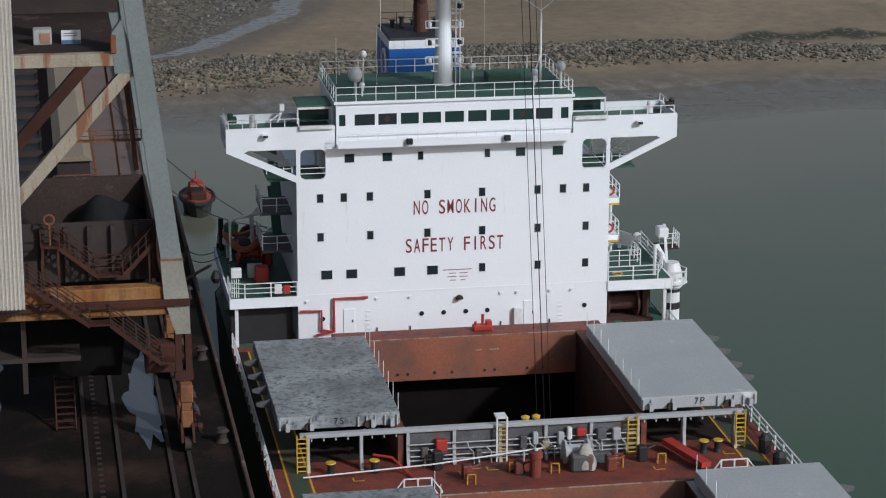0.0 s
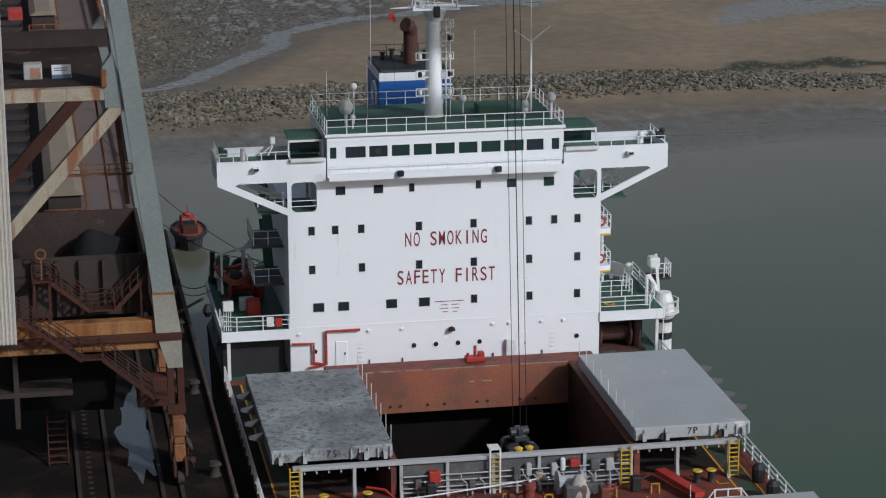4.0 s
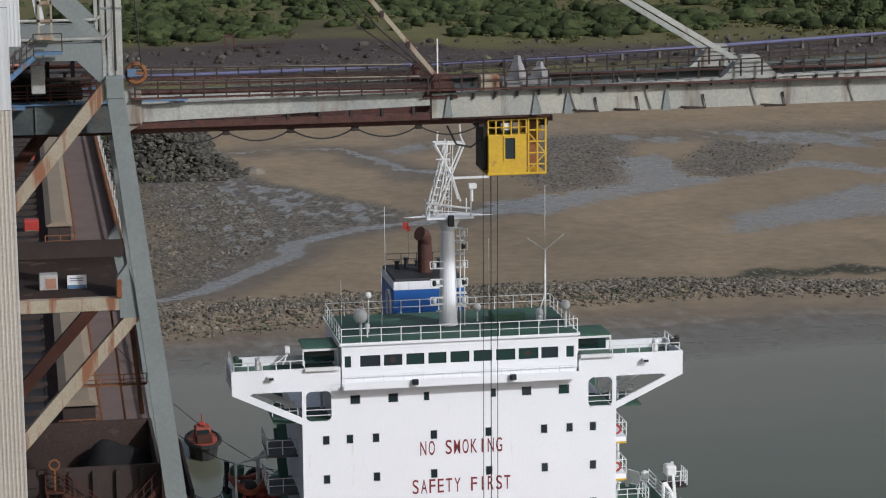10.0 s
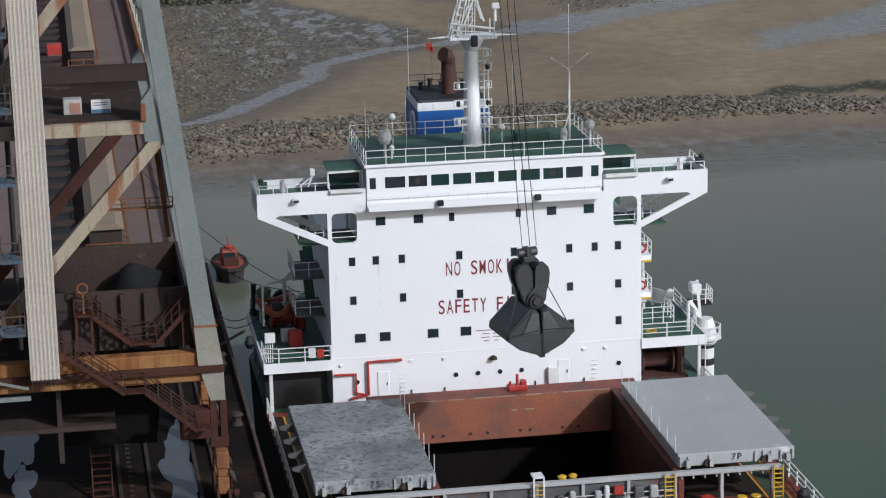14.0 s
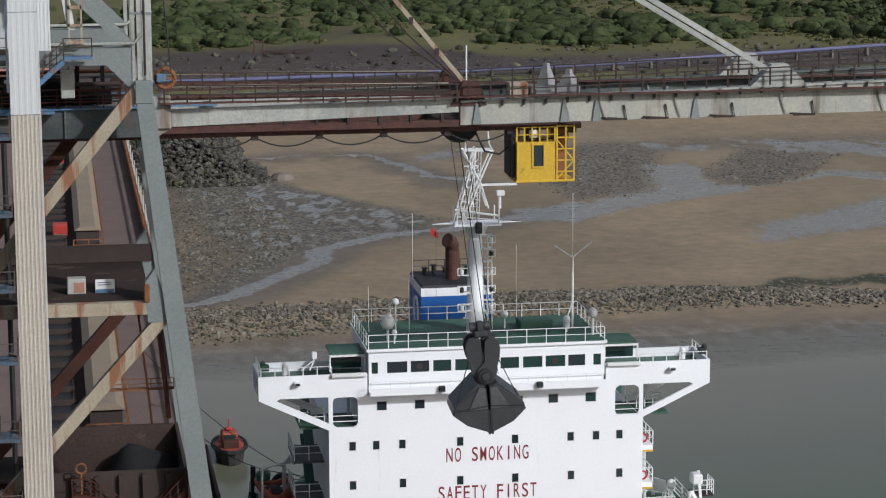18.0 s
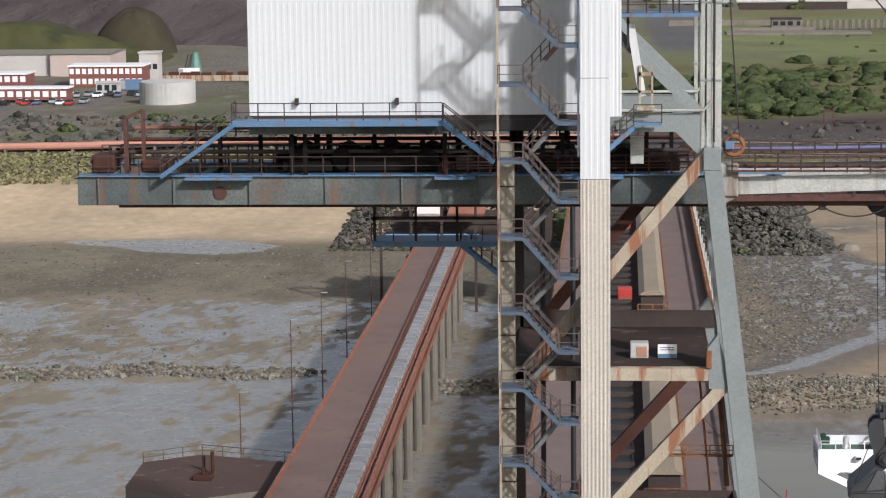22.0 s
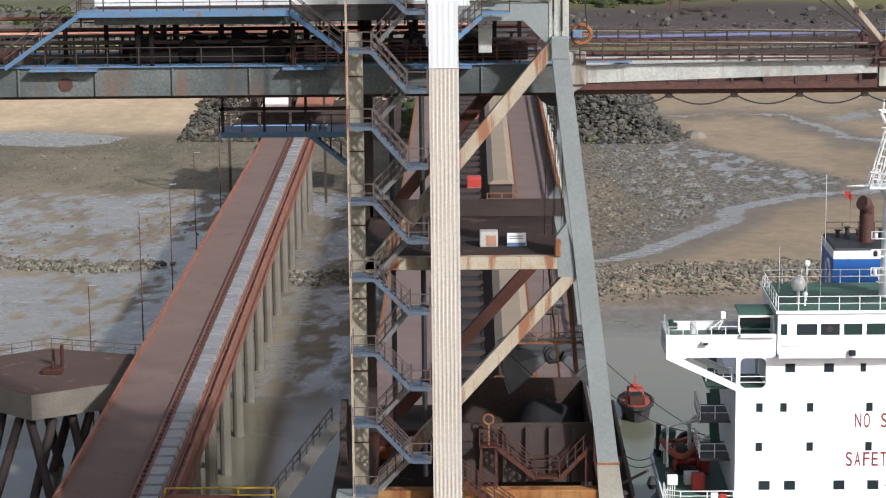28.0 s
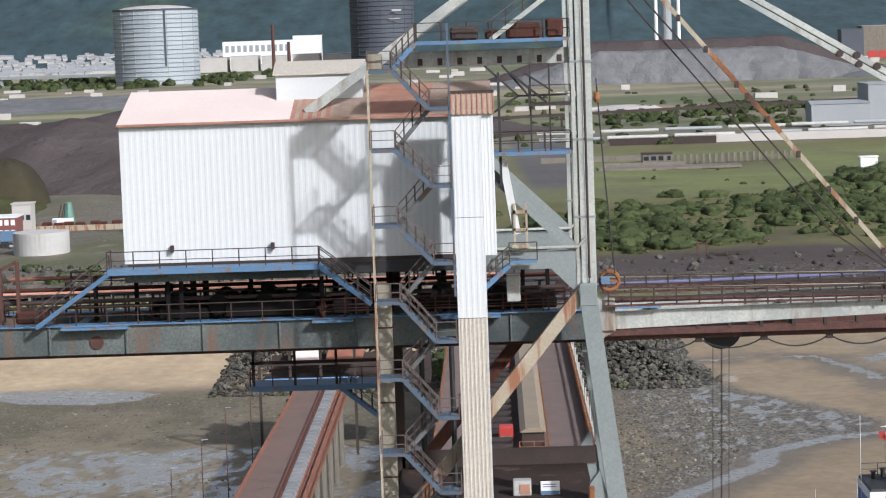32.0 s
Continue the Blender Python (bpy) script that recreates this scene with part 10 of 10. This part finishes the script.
    pieces("pier", Mesh().box((-1.5, -3, -1), (1.5, 3, 8)), SHEDGREY, vd, [Vector((-990 + 40 * k, 2698 - 9 * k, 8)) for k in range(16)])
    for k in range(5):
        box_building("mill_bay", -416 + 41 * k, -380 + 41 * k, 3050, 3090, 8, 27 + (k % 2), SHED, SHEDGREY, "beige mill bay on the plain", group="bays of the mill")
    box_building("mill_bay", -560, -440, 3050, 3090, 8, 15, SHED, SHEDGREY, "low beige mill bay on the plain", group="bays of the mill")
    m = box_building("white_mill", -396, -300, 3150, 3180, 8, 47, RAILWHITE, SHEDGREY, "white mill building with tall dark windows")
    pieces("window", Mesh().box((-2.4, -.4, -4.5), (2.4, 0, 4.5)), SHEDGREY, m, [Vector((-390 + 8.2 * k, 3150, 37)) for k in range(11)])
    box_building("white_mill", -300, -262, 3150, 3180, 8, 52, RAILWHITE, RAILWHITE, "white upper mill building", 5, 1)
    w = box_building("brown_works", 374, 470, 2500, 2540, 8, 44, CONCRETE, SHEDGREY, "brown works building with red doors")
    pieces("door", Mesh().box((-5.5, -.5, 0), (5.5, 0, 8)), RED, w, [Vector((x, 2500, 9)) for x in (385, 397)], "red door")
    box_building("dark_mill", 350, 374, 2490, 2520, 8, 41, HOLDERDARK, HOLDERDARK, "tall dark mill building on the plain")
    box_building("pale_works", 60, 340, 3180, 3210, 8, 19, RAILWHITE, SHEDGREY, "low white works building", 14, 1)
    for x, y, h in ((184, 3000, 150), (213, 3000, 150), (198.5, 3005, 170), (-300, 2850, 60), (-285, 2900, 38)):
        c = thing("chimney", (x, y, 8), "slender pale works chimney on the plain", "chimney", "works chimneys")
        part("stack", Mesh().rod((x, y, 6), (x, y, 8 + h), 6.5 if h > 160 else 2.6, 5.5 if h > 160 else 1.9, 12), SHEDGREY if h > 160 else RAILWHITE if x > 0 else RUST, c)
    # terraces of the far town, too small to pick apart
    town, walls = Mesh(), Mesh()
    for k in range(760):
        y = 3130 + 420 * rng.random()
        x = -860 + 560 * rng.random()
        w, d, h = 5 + 7 * rng.random(), 8, 3.5 + 2.5 * rng.random()
        z = float(height(np.array([x]), np.array([y]))[0])
        walls.box((x, y, z - 2), (x + w, y + d, z + h))
        town.prism([(y - .5, z + h), (y + d + .5, z + h), (y + d / 2, z + h + 2)], "x", x - .5, x + w + .5)
    tagged(solid("town_houses", walls, SHED, "pale terraced houses below the hills", "houses"), kind="stuff")
    tagged(solid("town_roofs", town, SHEDGREY, "slate roofs of the far town", "roofs"), kind="stuff")
    low = Mesh()
    for k in range(110):
        y = 1250 + 1500 * rng.random()
        x = -600 + 1100 * rng.random()
        w, h = 5 + 14 * rng.random(), 1.5 + 2.5 * rng.random()
        low.box((x, y, 6), (x + w, y + 8, 8 + h))
    tagged(solid("plant_sheds", low, SHED, "scattered low sheds and tanks on the works plain", "sheds"), kind="stuff")


rocks()
scrub()
shore_plant()
far_plain()


# ---- trolley, ropes and grab ----
TROLLEY_X = [(0, 1.4), (1, 1.3), (2.5, 1.3), (4.5, 1.25), (6, 1.2), (7.5, .3), (9, -.6), (10.5, -1.0), (12, -1.25), (13, -1.4), (14.5, -1.75), (15.5, -2.14), (16, -2.34), (16.5, -2.83), (17, -3.33),
             (17.5, -4.01), (18, -4.75), (18.5, -5.48), (19, -6.38), (19.5, -7.36), (20, -8.5), (20.5, -9.51), (21, -10.94), (21.5, -12.29), (22, -13.6), (22.5, -14.96), (23, -16.58),
             (23.5, -18.06), (24, -19.31), (24.5, -20.14), (25, -20.69), (25.5, -21.2), (26.5, -23.6), (27.5, -24.6), (28, -24.3), (28.7, -22.6), (29.5, -20.66), (30, -20.56), (30.5, -20.11),
             (31, -18.88), (31.5, -17.6), (32, -16.03)]
GRAB = [(0, 3.2, 3.9, 30), (1, 3.7, 3.6, 18), (2.5, 3.0, 3.9, 0), (4.5, 1.6, 7.2, 0), (6, .5, 6.6, 0), (7.5, -.3, 6.4, 0), (9, -1.0, 6.6, 0), (10.5, -1.0, 9.5, 0), (11.2, -.95, 13.2, 0), (12, -.9, 16.55, 0),
        (12.5, -.75, 17.62, 0), (13, -.3, 18.67, 0), (13.5, -.15, 19.74, 0), (14.5, -.1, 22.2, 0), (15.5, -.25, 24.4, 0), (16, -.6, 25.55, 0), (16.5, -1.05, 26.6, 0), (17, -1.55, 27.55, 0),
        (17.5, -2.25, 28.15, 0), (18, -3.15, 28.45, 0), (18.5, -4.05, 28.5, 0), (19, -5.0, 28.52, 0), (19.5, -6.15, 28.45, 0), (20, -7.5, 28.48, 0), (20.5, -8.75, 28.4, 0), (21, -10.3, 28.4, 0),
        (21.5, -11.65, 28.35, 0), (22, -13.3, 28.35, 0), (22.5, -14.9, 28.35, 0), (23, -16.5, 28.5, 0), (23.5, -17.95, 28.65, 0), (24, -19.15, 28.7, 0), (24.5, -20.25, 28.65, 0), (25, -21.1, 28.5, 0),
        (25.5, -21.6, 28.0, 2), (26.5, -24.2, 27.6, 30), (27.5, -24.9, 27.7, 48), (28, -24.6, 27.8, 48), (28.7, -22.8, 28.0, 46), (29.5, -20.9, 28.3, 44), (30.5, -20.2, 28.6, 44), (32, -16.3, 28.8, 44)]
SWING = [(0, 8), (11, 8), (13, 7), (16, 12), (17.5, 0), (19, -9), (22, -4), (24, 4), (32, 4)]
TOP = 43.3


def sheave_trolley():
    t = thing("grab_trolley", (0, MID, TOP), "dark trolley with rope sheaves under the boom", "crane trolley")
    n = 16
    half = [(1.15 * math.cos(math.pi * k / n + math.pi), 1.15 * .85 * math.sin(math.pi * k / n + math.pi)) for k in range(n + 1)]
    part("sheave_guard", Mesh().prism([(x, TOP + .9 + z) for x, z in half], "y", MID - .8, MID + .8), BLACK, t, "dark half-round sheave guard")
    part("carriage", Mesh().box((-1.6, MID - 2.9, TOP + .9), (1.6, MID + 2.9, TOP + 1.5), .06), STEELDARK, t)
    pieces("wheel", Mesh().rod((0, -.2, 0), (0, .2, 0), .28, n=12), STEELDARK, t, [Vector((x, MID + y, TOP + 1.25)) for x in (-1.3, 1.3) for y in (-3.05, 3.05)])
    return t


def ropes(name, length, label):
    """Four parallel ropes hanging down from their origin."""
    r = thing(name, (0, 0, 0), label, "rope", "hoisting ropes of the grab")
    for x, y in ((-.5, -.35), (.0, -.35), (.12, .35), (.55, .35)):
        part("rope", Mesh().rod((x, y, 0), (x, y, -length), .021, n=6), ROPE, r)
    return r


def grab_bucket():
    g = thing("grab_bucket", (0, 0, 0), "dark steel clamshell grab hanging from ropes", "grab")
    hd = part("head_block", Mesh().box((-.45, -.45, 2.3), (.45, .45, 2.75), .1).rod((-.62, 0, 2.95), (.62, 0, 2.95), .3, n=14).box((-.2, -.4, 2.7), (.2, .4, 3.25), .05), GRABGREY, g, "rope head block")
    part("pin", Mesh().rod((0, -1.3, 0), (0, 1.3, 0), .46, n=22), BLACK, g, "centre pin")
    part("pin_cap", Mesh().rod((0, -1.42, 0), (0, -1.3, 0), .24, n=14), GRABGREY, g)
    halves = []
    for sx in (-1, 1):
        h = new("grab_half", None)
        h.parent = g
        ORIGIN[h.name] = Vector((0, 0, 0))
        h.empty_display_size = .3
        a = Mesh()
        # arm lobe above the pin, on the opposite side to its shell
        ang = [(.04, .9), (.10, 1.9), (.16, 2.2), (.38, 2.4), (.75, 2.38), (1.0, 2.12), (1.08, 1.7), (1.0, 1.1), (.8, .5), (.72, .0), (.35, -.62), (-.3, -.62), (-.62, .0), (-.42, .45)]
        poly = [(-sx * x, z) for x, z in ang]
        a.prism(poly if sx > 0 else poly[::-1], "y", -.95 if sx > 0 else -1.1, -.5 if sx > 0 else -.65)
        a.prism(poly if sx > 0 else poly[::-1], "y", .5 if sx > 0 else .65, .95 if sx > 0 else 1.1)
        part("arm", a, GRABGREY, h, "dark curved scissor arm")
        part("sheave", Mesh().rod((-sx * .6, -.6, 1.8), (-sx * .6, .6, 1.8), .3, n=18), BLACK, h)
        # shell: sloping back plates, curved belly and side plates
        X = lambda v: sx * v
        s = Mesh()
        prof = [(q * .86, z) for q, z in [(0.12, -.55), (.75, -.35), (2.55, -1.75), (2.7, -2.2), (1.7, -2.95), (.05, -3.55), (.05, -3.3), (1.5, -2.75), (2.3, -2.15), (2.2, -1.85), (.65, -.65)]]
        for y0, y1 in ((-1.75, 1.75),):
            p = [(X(x), z) for x, z in prof]
            s.prism(p if sx < 0 else p[::-1], "y", y0, y1)
        side = [(X(x * .86), z) for x, z in [(.10, -.62), (.62, -.5), (2.55, -1.8), (2.65, -2.2), (1.68, -2.92), (.05, -3.5)]]
        part("shell", s, GRABGREY, h, "dark worn grab shell")
        for y0, y1 in ((-1.85, -1.76), (1.76, 1.85)):
            part("side_plate", Mesh().prism(side if sx < 0 else side[::-1], "y", y0, y1), GRABGREY, h, "lighter worn side plate")
        up = [(X(x * .9), z) for x, z in [(.18, -.62), (.62, -.55), (1.45, -1.95), (.12, -1.95)]]
        part("wear_plate", Mesh().prism(up if sx < 0 else up[::-1], "y", -1.93, -1.86), GRABLIGHT, h, "lighter worn side plate")
        low = [(X(x * .86), z) for x, z in [(.05, -1.98), (2.5, -1.98), (2.62, -2.2), (1.66, -2.9), (.05, -3.46)]]
        part("belly_plate", Mesh().prism(low if sx < 0 else low[::-1], "y", -1.91, -1.86), GRABGREY, h, "dark lower side plate")
        part("lip", Mesh().box((min(X(.02), X(.16)), -1.9, -3.6), (max(X(.02), X(.16)), 1.9, -3.25)), GRABGREY, h)
        part("edge_bar", Mesh().box((min(X(.02), X(.14)), -1.92, -3.5), (max(X(.02), X(.14)), -1.84, -1.98)), BLACK, h)
        part("rim_bar", Mesh().beam((X(.05), -1.9, -1.75), (X(2.2), -1.9, -1.95), .08, .1), BLACK, h)
        part("chain", Mesh().rod((X(.95), -.6, .9), (X(1.95), -1.3, -1.55), .035, n=5), ROPE, h)
        halves.append(h)
    return g, halves


def at(rows, t, k=1):
    """A value of a table at a time, straight from row to row."""
    for a, b in zip(rows, rows[1:]):
        if a[0] <= t <= b[0]:
            return a[k] + (b[k] - a[k]) * (t - a[0]) / (b[0] - a[0])
    return rows[-1][k]


trolley = sheave_trolley()
upper_ropes = ropes("upper_ropes", 12.0, "four dark steel ropes below the trolley")
middle_ropes = ropes("middle_ropes", 15.5, "four dark steel ropes")
lower_ropes = ropes("lower_ropes", 11.5, "four dark steel ropes above the grab")
grab, grab_halves = grab_bucket()


def motions():
    times = sorted({r[0] for r in TROLLEY_X} | {r[0] for r in GRAB})
    walk(trolley, [(t, pose(at(TROLLEY_X, t), MID, TOP)) for t in times])
    up, mid, low, g, ha, hb = [], [], [], [], [], []
    for t in times:
        a = Vector((at(TROLLEY_X, t), MID, TOP + .2))
        p = Vector((at(GRAB, t), MID, at(GRAB, t, 2)))
        b = p + Vector((0, 0, 3.2))
        d = (a - b).normalized()
        lean = math.degrees(math.atan2(d.x, d.z))
        span = (a - b).length
        place = lambda s: pose(*(b + d * s), 0, lean, 0)
        up.append((t, place(span)))
        mid.append((t, place(min(span, max(15.5, (span - 12 + 11.5 + 15.5) / 2)))))
        low.append((t, place(min(11.5, span))))
        g.append((t, pose(*p, 0, lean * .6, at(SWING, t))))
        o = at(GRAB, t, 3)
        ha.append((t, pose(0, 0, 0, 0, o, 0)))
        hb.append((t, pose(0, 0, 0, 0, -o, 0)))
    walk(upper_ropes, up)
    walk(middle_ropes, mid)
    walk(lower_ropes, low)
    walk(grab, g)
    walk(grab_halves[0], ha)
    walk(grab_halves[1], hb)


motions()
